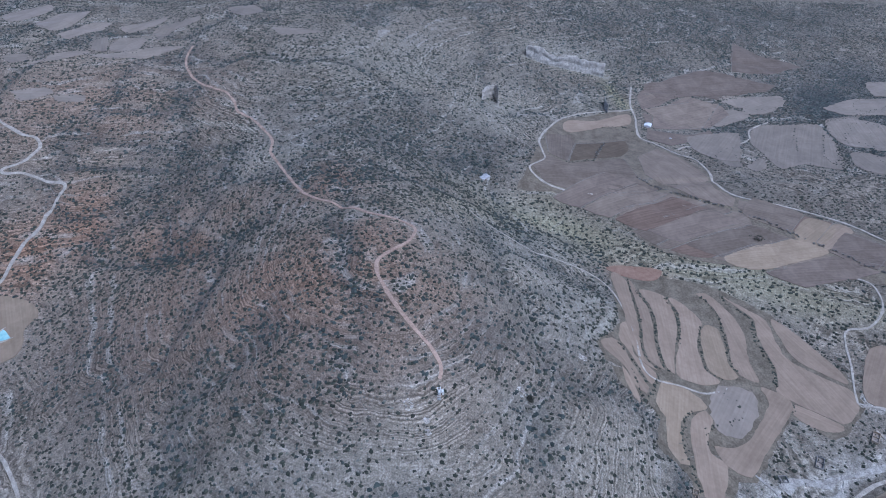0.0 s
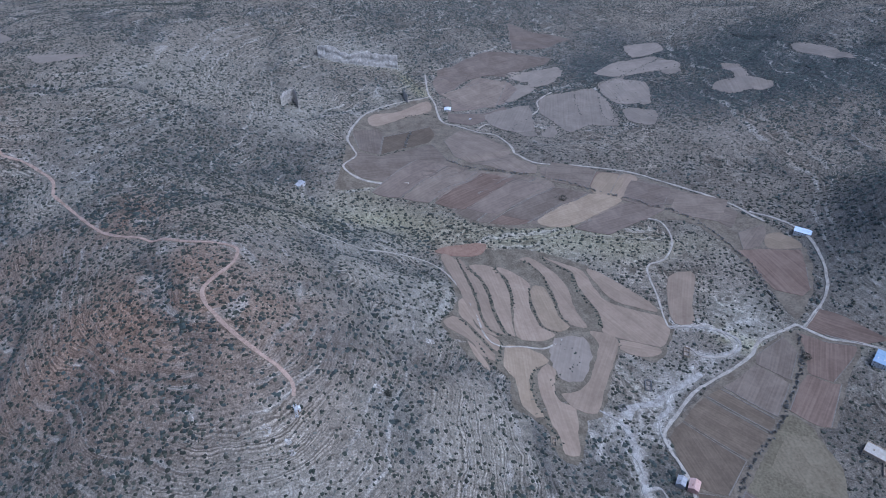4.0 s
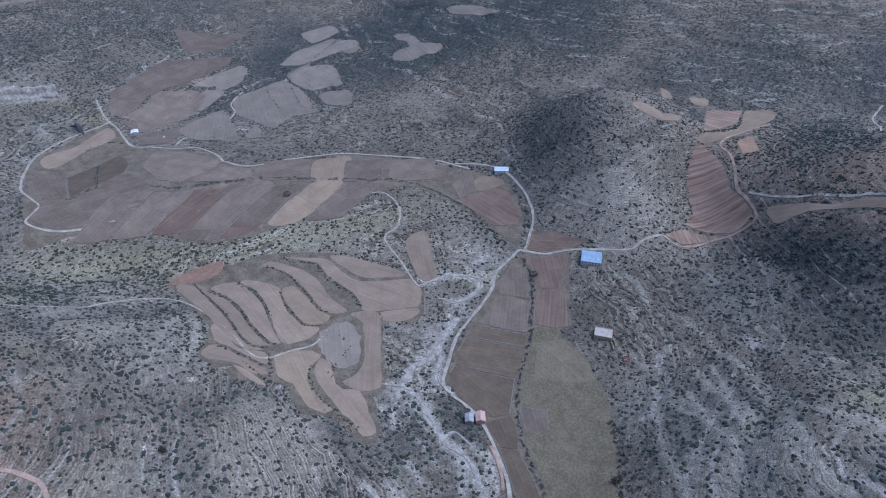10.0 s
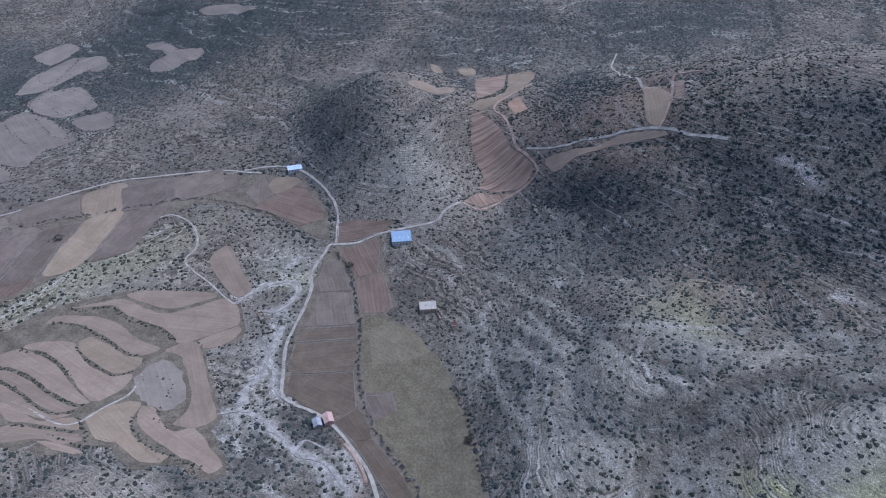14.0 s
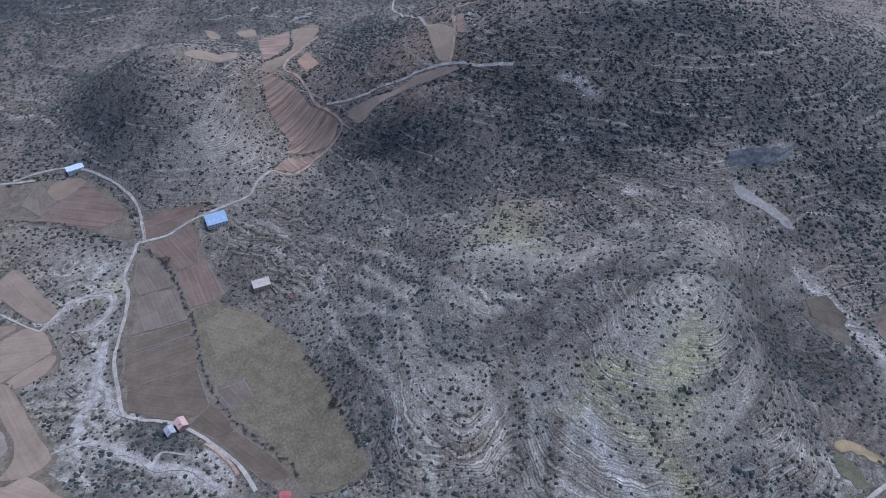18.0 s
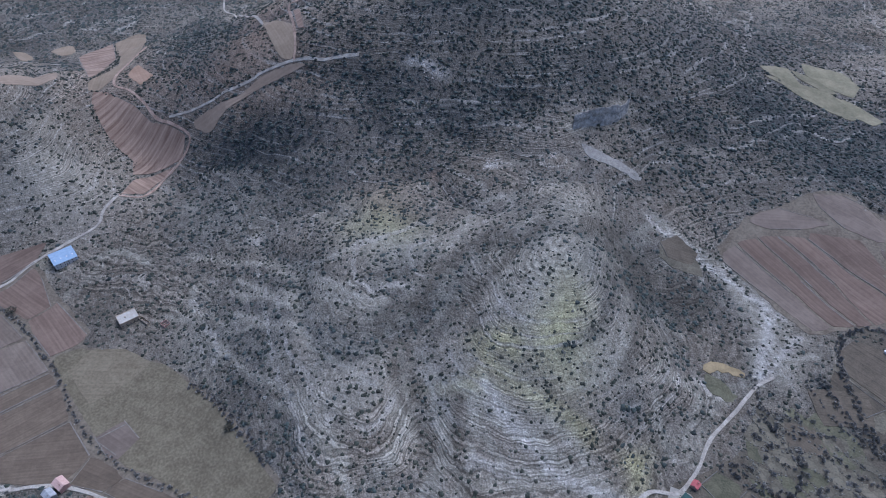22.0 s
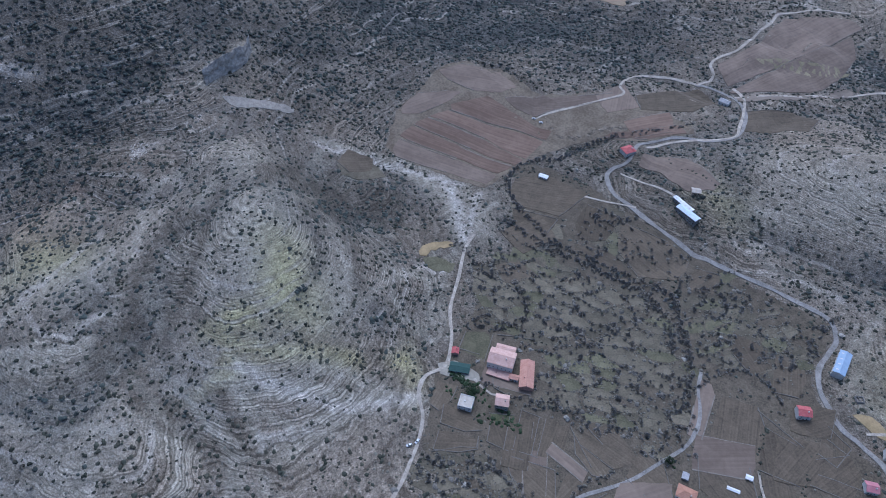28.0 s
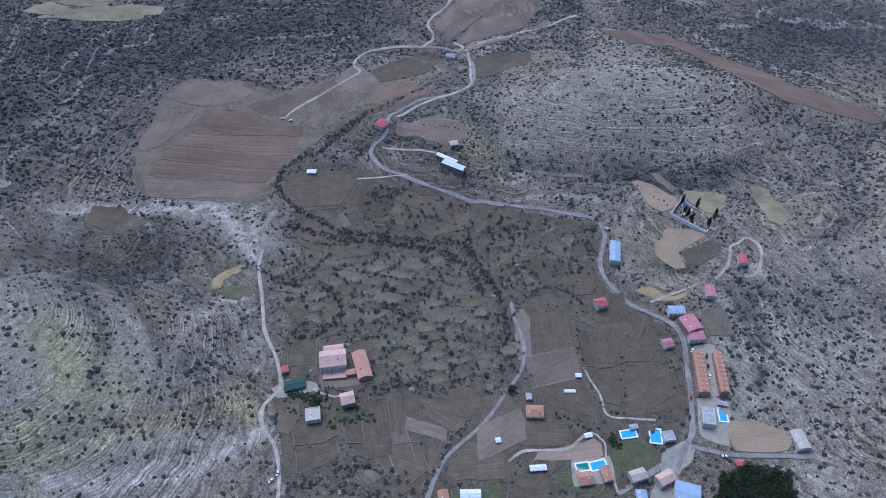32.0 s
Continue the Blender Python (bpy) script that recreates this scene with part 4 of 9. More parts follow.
def ground_material():
    m = bpy.data.materials.new("stony_scrub_ground")
    m.use_nodes = True
    nodes = m.node_tree.nodes
    shader = nodes["Principled BSDF"]
    shader.inputs["Roughness"].default_value, shader.inputs["Specular IOR Level"].default_value = 0.95, 0.1
    coord = nodes.new("ShaderNodeTexCoord")

    def noise_of(scale, detail=5, rough=0.6):
        n = nodes.new("ShaderNodeTexNoise")
        n.inputs["Scale"].default_value, n.inputs["Detail"].default_value, n.inputs["Roughness"].default_value = scale, detail, rough
        link(coord.outputs["Object"], n.inputs["Vector"], m)
        return n.outputs[0]

    def ramp_of(value, a, b, low=(0, 0, 0), high=(1, 1, 1)):
        r = nodes.new("ShaderNodeValToRGB")
        r.color_ramp.elements[0].position, r.color_ramp.elements[1].position = a, b
        r.color_ramp.elements[0].color, r.color_ramp.elements[1].color = (*low, 1), (*high, 1)
        link(value, r.inputs[0], m)
        return r.outputs[0]

    def mixed(factor, a, b, blend="MIX"):
        x = nodes.new("ShaderNodeMix")
        x.data_type, x.blend_type = "RGBA", blend
        for value, slot in ((factor, 0), (a, 6), (b, 7)):
            if isinstance(value, tuple):
                x.inputs[slot].default_value = (*value, 1)
            elif isinstance(value, float):
                x.inputs[slot].default_value = value
            else:
                link(value, x.inputs[slot], m)
        return x.outputs[2]

    def attribute(name):
        a = nodes.new("ShaderNodeAttribute")
        a.attribute_name = name
        return a.outputs["Fac"]

    def maths(op, a, b):
        x = nodes.new("ShaderNodeMath")
        x.operation, x.use_clamp = op, True
        for value, slot in ((a, 0), (b, 1)):
            if isinstance(value, float):
                x.inputs[slot].default_value = value
            else:
                link(value, x.inputs[slot], m)
        return x.outputs[0]

    broad = noise_of(0.014, 6)
    base = ramp_of(broad, 0.35, 0.65, (0.152, 0.127, 0.098), (0.216, 0.184, 0.145))
    base = mixed(maths("MULTIPLY", attribute("pale"), 0.95), base, (0.305, 0.278, 0.222))
    base = mixed(maths("MULTIPLY", attribute("red"), 0.9), base, (0.25, 0.142, 0.084))
    base = mixed(maths("MULTIPLY", attribute("yellow"), 0.7), base, (0.36, 0.33, 0.155))
    # scrub ground, with painted slope shade and a cool tint for distant haze
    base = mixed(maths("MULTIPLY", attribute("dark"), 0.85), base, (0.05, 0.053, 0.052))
    base = mixed(maths("MULTIPLY", attribute("earth"), 0.9), base, (0.082, 0.071, 0.056))
    base = mixed(maths("MULTIPLY", attribute("chalk"), 0.9), base, (0.40, 0.365, 0.315))
    # worn ledges that follow the lie of the slope
    split = nodes.new("ShaderNodeSeparateXYZ")
    link(coord.outputs["Object"], split.inputs[0], m)
    wobble = nodes.new("ShaderNodeMath")
    wobble.operation = "MULTIPLY_ADD"
    link(noise_of(0.012, 4), wobble.inputs[0], m)
    wobble.inputs[1].default_value = 12.0
    link(split.outputs[2], wobble.inputs[2], m)
    ledge = nodes.new("ShaderNodeTexNoise")
    ledge.noise_dimensions = "1D"
    ledge.inputs["Scale"].default_value, ledge.inputs["Detail"].default_value = 0.30, 3
    link(wobble.outputs[0], ledge.inputs["W"], m)
    ledge_mask = maths("MULTIPLY", ramp_of(ledge.outputs[0], 0.54, 0.66), ramp_of(noise_of(0.022, 3), 0.42, 0.6))
    bare_slope = maths("SUBTRACT", 1.0, attribute("earth"))
    base = mixed(maths("MULTIPLY", maths("MULTIPLY", ledge_mask, 0.6), bare_slope), base, (0.33, 0.30, 0.255))
    # fine steps trodden along the slopes
    tread = nodes.new("ShaderNodeTexNoise")
    tread.noise_dimensions = "1D"
    tread.inputs["Scale"].default_value, tread.inputs["Detail"].default_value = 1.5, 3
    link(wobble.outputs[0], tread.inputs["W"], m)
    base = mixed(ramp_of(noise_of(0.012, 4), 0.40, 0.62), base, mixed(1.0, base, ramp_of(tread.outputs[0], 0.36, 0.66, (0.55, 0.54, 0.52), (1.5, 1.49, 1.47)), "MULTIPLY"))
    # stone and grass speckle at two sizes
    base = mixed(0.8, base, ramp_of(noise_of(0.16, 5, 0.65), 0.36, 0.64, (0.7, 0.69, 0.67), (1.3, 1.3, 1.3)), "MULTIPLY")
    busy = maths("SUBTRACT", 1.0, maths("MULTIPLY", maths("MAXIMUM", maths("MAXIMUM", attribute("dark"), attribute("pale")), attribute("earth")), 0.5))
    base = mixed(busy, base, ramp_of(noise_of(0.62, 5, 0.75), 0.38, 0.64, (0.55, 0.54, 0.51), (1.45, 1.45, 1.45)), "MULTIPLY")
    base = mixed(1.0, base, ramp_of(noise_of(1.25, 3, 0.7), 0.38, 0.62, (0.68, 0.67, 0.65), (1.32, 1.32, 1.32)), "MULTIPLY")
    stones = ramp_of(noise_of(0.75, 3, 0.6), 0.60, 0.67)
    stone_cover = maths("MULTIPLY", stones, ramp_of(noise_of(0.04, 3), 0.4, 0.65))
    base = mixed(maths("MULTIPLY", maths("MULTIPLY", stone_cover, 0.45), bare_slope), base, (0.44, 0.41, 0.37))
    link(base, shader.inputs["Base Color"], m)
    relief = nodes.new("ShaderNodeBump")
    relief.inputs["Strength"].default_value, relief.inputs["Distance"].default_value = 1.0, 1.6
    link(noise_of(0.35, 6, 0.65), relief.inputs["Height"], m)
    link(relief.outputs[0], shader.inputs["Normal"], m)
    return m


# ---- ground: one sheet to the horizon ----
def reach(low, high, step):
    far = np.cumsum(step * 1.12 ** np.arange(1, 45))
    return np.concatenate([low - far[::-1], np.arange(low, high + 0.1, step), high + far])


line_x, line_y = reach(-850, 1400, 5.0), reach(-1000, 1600, 5.0)
grid_x, grid_y = np.meshgrid(line_x, line_y, indexing="ij")
grid_z = terrain(grid_x, grid_y)
index = np.arange(grid_x.size).reshape(grid_x.shape)
ground_mesh = quick_mesh("ground", np.stack([grid_x, grid_y, grid_z], -1).reshape(-1, 3),
                         np.stack([index[:-1, :-1], index[1:, :-1], index[1:, 1:], index[:-1, 1:]], -1).reshape(-1, 4), ground_material())
ground_mesh.shade_smooth()
for kind, values in soil_and_shade(grid_x.ravel(), grid_y.ravel()).items():
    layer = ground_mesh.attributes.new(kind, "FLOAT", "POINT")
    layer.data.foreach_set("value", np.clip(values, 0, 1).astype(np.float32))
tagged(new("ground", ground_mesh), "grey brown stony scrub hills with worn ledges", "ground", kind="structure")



def land(x, y):
    """Height of the built ground sheet at x, y."""
    x, y = np.asarray(x, float), np.asarray(y, float)
    i = np.clip(np.searchsorted(line_x, x) - 1, 0, len(line_x) - 2)
    j = np.clip(np.searchsorted(line_y, y) - 1, 0, len(line_y) - 2)
    u = (x - line_x[i]) / (line_x[i + 1] - line_x[i])
    v = (y - line_y[j]) / (line_y[j + 1] - line_y[j])
    return (grid_z[i, j] * (1 - u) + grid_z[i + 1, j] * u) * (1 - v) + (grid_z[i, j + 1] * (1 - u) + grid_z[i + 1, j + 1] * u) * v


# cells of the plan that fields, roads and houses cover
CELL, LOW_X, LOW_Y = 2.5, -1000.0, -1150.0
covered = np.zeros((1100, 1200), bool)


def cells(x, y):
    return np.clip(((np.asarray(x) - LOW_X) / CELL).astype(int), 0, covered.shape[0] - 1), np.clip(((np.asarray(y) - LOW_Y) / CELL).astype(int), 0, covered.shape[1] - 1)


def inside(x, y, outline):
    """Which of the points x, y lie inside the outline."""
    hit = np.zeros(np.shape(x), bool)
    for (ax, ay), (bx, by) in zip(outline, np.roll(outline, -1, axis=0)):
        if ay != by:
            hit ^= ((ay > y) != (by > y)) & (x < (bx - ax) * (y - ay) / (by - ay) + ax)
    return hit


def ribbon(name, line, width, lift, mat, ragged=0.0, seed=0):
    g = np.gradient(line, axis=0)
    g /= np.maximum(np.linalg.norm(g, axis=1)[:, None], 1e-6)
    side = np.stack([-g[:, 1], g[:, 0]], 1)
    rng = np.random.RandomState(seed)
    cross, k = [], len(line)
    for u in (-0.5, 0.0, 0.5):
        w = width * u * (1 + ragged * (fractal(np.arange(k) * 3.0, 0 * line[:, 0] + u * 50, 14, seed, 3)[:, None] * 2.4))
        cross.append(line + side * w)
    v = np.concatenate(cross)
    z = land(v[:, 0], v[:, 1]) + lift
    v3 = np.c_[v, z].tolist()
    base = len(v3)
    v3 += [(x, y, h - 1.0) for x, y, h in v3[:k]] + [(x, y, h - 1.0) for x, y, h in v3[2 * k:3 * k]]
    faces = [(i + j * k, i + 1 + j * k, i + 1 + (j + 1) * k, i + (j + 1) * k) for j in range(2) for i in range(k - 1)]
    faces += [(base + i, base + i + 1, i + 1, i) for i in range(k - 1)] + [(2 * k + i, 2 * k + i + 1, base + k + i + 1, base + k + i) for i in range(k - 1)]
    return new(name, mesh_of(name, v3, faces, [mat]))


field_count = 0


def field(kind, points, lift=None):
    """A field draped over the ground, with its long side along its own x axis."""
    global field_count
    field_count += 1
    line = smooth_line(points, 5.0, True, {"grey": 1.0, "ochre": 1.0, "meadow": 0.6, "rubble": 0.8, "tan": 0.8, "pale": 0.55, "bank": 0.6, "brownbank": 0.5, "plots": 0.5, "scree": 0.7, "redsoil": 0.9, "parcel": 0.75, "parcel_green": 0.75}.get(kind, 0.2))
    rough_edge = np.random.RandomState(field_count)
    line = line + (rough_edge.rand(*line.shape) - 0.5) * (3.2 if kind in ("pale", "bank", "brownbank", "plots", "scree", "parcel", "parcel_green") else 1.2)
    low, high = line.min(0), line.max(0)
    gx, gy = np.meshgrid(np.arange(low[0], high[0], 7.0), np.arange(low[1], high[1], 7.0), indexing="ij")
    keep = inside(gx, gy, line)
    near = np.min(np.hypot(gx[keep][:, None] - line[:, 0], gy[keep][:, None] - line[:, 1]), axis=1) > 2.0 if keep.any() else np.zeros(0, bool)
    pts = np.concatenate([line, np.stack([gx[keep][near], gy[keep][near]], 1)]) if keep.any() else line
    verts, _, faces, *_ = geometry.delaunay_2d_cdt([Vector(p) for p in pts], [], [list(range(len(line)))], 1, 1e-4)
    flat = np.array([tuple(v) for v in verts])
    centre = line.mean(0)
    spread = np.cov((line - centre).T)
    axis = np.linalg.eigh(spread)[1][:, 1]
    turn = math.atan2(axis[1], axis[0])
    c, s = math.cos(turn), math.sin(turn)
    lift = lift or (0.22 if kind in ("bank", "brownbank", "plots") else 0.31 if kind in ("parcel", "parcel_green") else 0.40 + 0.05 * (field_count % 4))
    z0 = float(land(*centre))
    z = land(flat[:, 0], flat[:, 1]) + lift - z0
    local = np.stack([(flat[:, 0] - centre[0]) * c + (flat[:, 1] - centre[1]) * s, (flat[:, 1] - centre[1]) * c - (flat[:, 0] - centre[0]) * s, z], 1)
    n = len(local)
    rim = list(range(len(line)))
    skirt = [(local[i][0], local[i][1], local[i][2] - 1.2) for i in rim]
    sides = [(rim[i], n + i, n + (i + 1) % len(rim), rim[(i + 1) % len(rim)]) for i in range(len(rim))] if n >= len(rim) else []
    ob = new("field", mesh_of("field", list(local) + skirt, [tuple(f) for f in faces] + sides, [FIELD_MATS[kind]]))
    ob.matrix_world = Matrix.Translation((*centre, z0)) @ Matrix.Rotation(turn, 4, "Z")
    tagged(ob, FIELD_WORDS[kind], "field", "farm fields", "structure")
    mx, my = np.meshgrid(np.arange(low[0], high[0], 1.5), np.arange(low[1], high[1], 1.5), indexing="ij")
    hit = inside(mx, my, line)
    if kind != "plots":
        covered[cells(mx[hit], my[hit])] = True
    if kind in ("brown", "red", "dark", "brown2", "strip"):
        ends = [np.array(points[i]) for i in range(len(points))]
        order = sorted(range(len(ends)), key=lambda i: -np.linalg.norm(ends[i] - ends[(i + 1) % len(ends)]))
        for i in order[:2]:
            a, c = ends[i], ends[(i + 1) % len(ends)]
            if np.linalg.norm(c - a) > 14:
                edge = a + (c - a) * np.linspace(0, 1, max(3, int(np.linalg.norm(c - a) / 4)))[:, None]
                tagged(ribbon("field_margin", edge, 0.45 + 0.5 * rough_edge.rand(), 0.66, MARGIN, 0.8, field_count), "thin pale grass margin between ploughed fields", "field margin", "field margins", "structure")
    if kind in ("garden", "lawn"):
        keep_side = [i for i in range(len(points)) if rough_edge.rand() < 0.3]
        for i in keep_side:
            garden_wall(points[i], points[(i + 1) % len(points)], rough_edge)
    return ob


def garden_wall(a, b, rng):
    """A low dry-stone wall between two corners, stepping with the ground."""
    a, b = np.array(a, float), np.array(b, float)
    n = max(2, int(np.linalg.norm(b - a) / 4))
    line = a + (b - a) * np.linspace(0, 1, n + 1)[:, None]
    side = np.array([a[1] - b[1], b[0] - a[0]]) / np.linalg.norm(b - a) * (0.3 + 0.15 * rng.rand())
    z = land(line[:, 0], line[:, 1])
    v = []
    for p, h in zip(line, z):
        top = 0.5 + 0.5 * rng.rand()
        v += [(*(p - side), h - 0.6), (*(p - side * 0.8), h + top), (*(p + side * 0.8), h + top), (*(p + side), h - 0.6)]
    faces = [(4 * i + k, 4 * i + k + 1, 4 * i + k + 5, 4 * i + k + 4) for i in range(n) for k in range(3)] + [(0, 1, 2, 3), (4 * n + 3, 4 * n + 2, 4 * n + 1, 4 * n)]
    tagged(new("garden_wall", mesh_of("garden_wall", v, faces, [WALL_STONE])), "low dry stone wall between garden plots", "wall", "garden walls", "structure")


road_count = 0


def road(kind, width, points):
    global road_count
    road_count += 1
    line = smooth_line(points, 3.0)
    tagged(ribbon("road", line, width, 0.55 + 0.05 * (road_count % 3), ROAD_MATS[kind], 1.7 if kind == "wash" else 0.5, road_count), ROAD_WORDS[kind], "road", kind="structure")
    for off in np.arange(-width / 2 - 1, width / 2 + 1.1, 1.0):
        for dx, dy in ((off, 0), (0, off)):
            covered[cells(line[:, 0] + dx, line[:, 1] + dy)] = True


road("red", 3.1, [(-409.8, 1040.4), (-410.3, 1003.2), (-395.1, 962.9), (-372.4, 933.7), (-342.5, 906.5), (-317.2, 889.8), (-299.0, 863.3), (-286.5, 837.8), (-259.9, 810.3), (-233.6, 772.8), (-217.9, 743.1), (-212.6, 711.8), (-191.0, 675.0), (-161.9, 617.1), (-131.8, 574.1), (-105.6, 555.6), (-74.2, 532.1), (-45.8, 518.3), (-31.9, 510.0), (-26.1, 500.3), (-31.6, 477.2), (-46.5, 459.2), (-56.1, 445.2), (-54.8, 430.0), (-45.7, 413.6), (-35.3, 396.1), (-18.7, 377.0), (-7.2, 365.3), (-0.4, 353.0), (-1.2, 342.9)])
road("pale", 4.1, [(-655.5, 845.0), (-608.5, 815.9), (-567.5, 792.0), (-546.2, 785.9), (-535.4, 768.8), (-542.7, 743.4), (-562.9, 725.5), (-555.8, 717.6), (-533.5, 721.5), (-498.5, 712.1), (-475.6, 703.0), (-476.8, 686.5), (-478.2, 663.2), (-475.2, 629.4), (-480.1, 605.2), (-479.1, 577.3), (-476.7, 547.5), (-482.5, 528.4)])
road("pale", 2.9, [(-380.2, 344.2), (-359.0, 329.1), (-344.6, 315.0), (-330.4, 299.3), (-319.8, 284.8)])
road("pale", 3.3, [(335.1, 1120.9), (320.6, 1058.5), (320.6, 1016.5), (310.6, 947.9), (329.9, 922.5), (354.0, 887.5), (375.3, 870.1), (379.3, 826.3), (375.1, 784.1), (384.4, 750.7), (413.2, 734.7), (445.5, 724.9), (497.5, 701.1), (534.3, 669.4), (567.6, 634.1), (591.0, 600.6), (605.9, 570.5), (612.3, 533.3)])
road("pale", 3.1, [(612.9, 561.9), (628.0, 527.6), (629.2, 488.0), (610.2, 443.0), (592.4, 412.2), (570.0, 388.0), (540.7, 371.5), (521.7, 362.0)])
road("pale", 3.0, [(517.6, 368.4), (492.7, 366.5), (467.3, 363.5), (446.9, 349.9), (420.5, 340.7), (389.6, 333.5), (360.4, 325.1), (329.3, 306.9), (304.1, 290.1), (298.0, 274.3), (297.3, 255.4), (293.2, 234.7), (281.9, 211.2), (267.4, 187.5), (253.7, 170.3), (237.5, 155.7)])
road("pale", 2.8, [(322.6, 1044.4), (282.2, 1034.3), (229.1, 1014.9), (189.0, 982.2), (160.0, 931.4), (140.8, 878.8), (140.4, 835.6), (140.4, 811.5), (117.8, 789.6), (133.3, 762.2), (161.3, 746.2), (195.8, 737.0), (210.1, 734.4)])
road("pale", 2.5, [(361.4, 907.7), (385.8, 924.5), (416.2, 907.3), (466.0, 941.4), (496.1, 965.0), (511.2, 1000.7), (551.3, 1027.8)])
road("pale", 3.0, [(517.6, 368.4), (528.6, 342.5), (549.6, 320.1), (569.5, 289.5), (586.7, 261.0), (606.9, 256.0), (631.2, 244.8)])
road("red", 2.8, [(631.2, 244.8), (630.2, 220.6), (667.4, 203.3), (685.4, 179.0), (700.9, 170.3), (723.3, 190.8), (739.5, 211.4), (764.6, 227.4), (789.3, 246.4), (805.1, 266.0), (843.4, 262.3), (914.4, 243.8)])
road("pale", 3.0, [(732.7, 194.5), (724.8, 167.6), (719.7, 140.2), (718.0, 115.1), (716.3, 90.5), (717.7, 73.8), (710.0, 37.7)])
road("pale", 3.0, [(709.4, 37.5), (704.9, 21.1), (696.0, 2.6), (692.0, -13.9), (685.8, -35.7)])
road("red", 2.8, [(710.0, 37.7), (728.9, 33.6), (762.6, 34.1), (816.0, 38.7), (816.3, 24.7), (809.0, 5.9)])
road("pale", 2.7, [(815.7, 73.2), (925.0, 109.2), (1031.0, 145.1), (1103.4, 151.3)])
road("pale", 2.1, [(28.6, 608.9), (52.0, 595.4), (81.3, 580.8), (115.2, 583.1), (149.3, 575.2), (176.1, 561.4), (186.2, 536.2), (189.5, 496.6), (188.1, 456.8), (185.3, 423.7), (194.5, 411.9), (219.2, 412.4), (243.7, 409.8), (270.6, 422.0)])
road("pale", 2.1, [(467.4, 592.6), (487.6, 582.7), (488.9, 558.2), (474.6, 531.5), (451.1, 513.4), (427.7, 509.8), (417.0, 488.7), (408.6, 460.2), (391.5, 413.2), (405.5, 409.4), (427.4, 402.5), (439.3, 388.4), (439.1, 367.3), (424.0, 357.0), (399.1, 363.2), (394.1, 375.6), (391.7, 381.9)])
road("pale", 2.9, [(146.8, -105.5), (153.8, -127.2), (164.9, -150.4), (176.9, -167.0), (192.5, -178.0), (199.5, -193.3), (196.2, -213.5), (209.3, -234.1), (232.8, -258.0), (250.1, -286.7), (271.9, -320.7), (277.4, -340.1)])
road("asph", 3.9, [(-66.7, -207.6), (-82.6, -225.3), (-97.3, -242.1), (-107.5, -254.8), (-112.9, -268.4), (-112.5, -286.7), (-109.9, -305.8), (-105.7, -327.4), (-102.2, -345.1), (-94.1, -360.3), (-73.0, -369.8), (-53.2, -375.6), (-35.8, -391.6), (-25.1, -410.9), (-24.1, -431.1), (-24.0, -446.1), (-15.5, -460.1), (0.5, -464.6), (38.7, -462.5), (82.2, -454.7), (116.0, -452.6), (152.2, -456.2), (180.7, -461.8), (203.4, -466.9), (224.5, -483.0), (227.2, -496.9), (219.2, -509.9), (224.4, -541.2), (211.0, -558.1), (196.3, -572.8), (162.3, -590.2), (152.2, -619.5), (169.8, -669.9), (197.4, -686.7), (233.1, -673.2)])
road("asph", 4.5, [(-108.6, -218.2), (-104.0, -232.3), (-107.0, -246.1), (-110.0, -257.6)])
road("pale", 3.0, [(231.0, -672.6), (225.8, -700.2), (237.0, -714.1), (237.2, -731.9), (227.6, -764.1), (226.7, -808.3), (223.7, -840.1), (226.5, -874.1), (196.7, -911.2), (160.2, -937.2)])
road("pale", 2.8, [(233.1, -673.2), (269.3, -663.0), (296.6, -647.7), (298.5, -618.0), (286.5, -607.1), (300.7, -580.3), (320.4, -546.5), (340.0, -513.7)])
road("pale", 2.2, [(217.0, -496.2), (189.0, -494.8), (165.7, -498.4), (146.2, -494.2)])
road("pale", 2.0, [(178.2, -463.7), (199.7, -456.9), (227.0, -448.9)])
road("pale", 3.0, [(196.7, -684.2), (172.8, -701.2), (138.1, -735.4), (102.8, -779.0), (65.9, -820.2)])
road("asph", 2.6, [(60.2, -154.9), (58.3, -184.9), (54.3, -199.6), (41.5, -222.7), (31.9, -244.4), (25.5, -264.2), (20.0, -284.3), (21.4, -303.1), (27.7, -318.6), (37.8, -333.7), (42.7, -348.2)])
road("asph", 3.4, [(-112.7, -258.3), (-127.5, -257.7), (-142.8, -259.2), (-165.4, -264.4), (-195.2, -272.1)])
road("pale", 2.4, [(-71.7, -380.7), (-84.6, -388.4), (-99.9, -399.2), (-106.3, -404.5)])
road("pale", 2.2, [(-121.5, -412.6), (-129.5, -424.8), (-131.6, -439.6), (-131.0, -447.0), (-136.6, -450.5), (-142.0, -456.8), (-149.7, -453.9), (-155.4, -444.2), (-155.3, -430.3), (-151.7, -420.1), (-144.4, -418.0)])
road("pale", 1.8, [(12.1, -207.4), (4.0, -217.6), (-9.6, -222.8), (-27.2, -229.9), (-35.7, -241.8), (-43.1, -247.3), (-52.3, -242.2), (-54.5, -231.7), (-61.7, -216.5), (-66.7, -207.6)])
road("pale", 1.5, [(-27.0, -301.2), (-34.6, -290.3), (-43.5, -280.2), (-51.2, -265.4), (-70.0, -267.8), (-86.4, -272.0)])
road("pale", 2.8, [(199.8, -702.6), (177.2, -685.5), (159.3, -632.8), (154.5, -605.1), (179.9, -579.8), (201.1, -559.6), (216.2, -541.0)])
road("pale", 1.9, [(171.1, -218.9), (163.5, -217.7), (152.2, -218.1), (146.8, -221.4)])
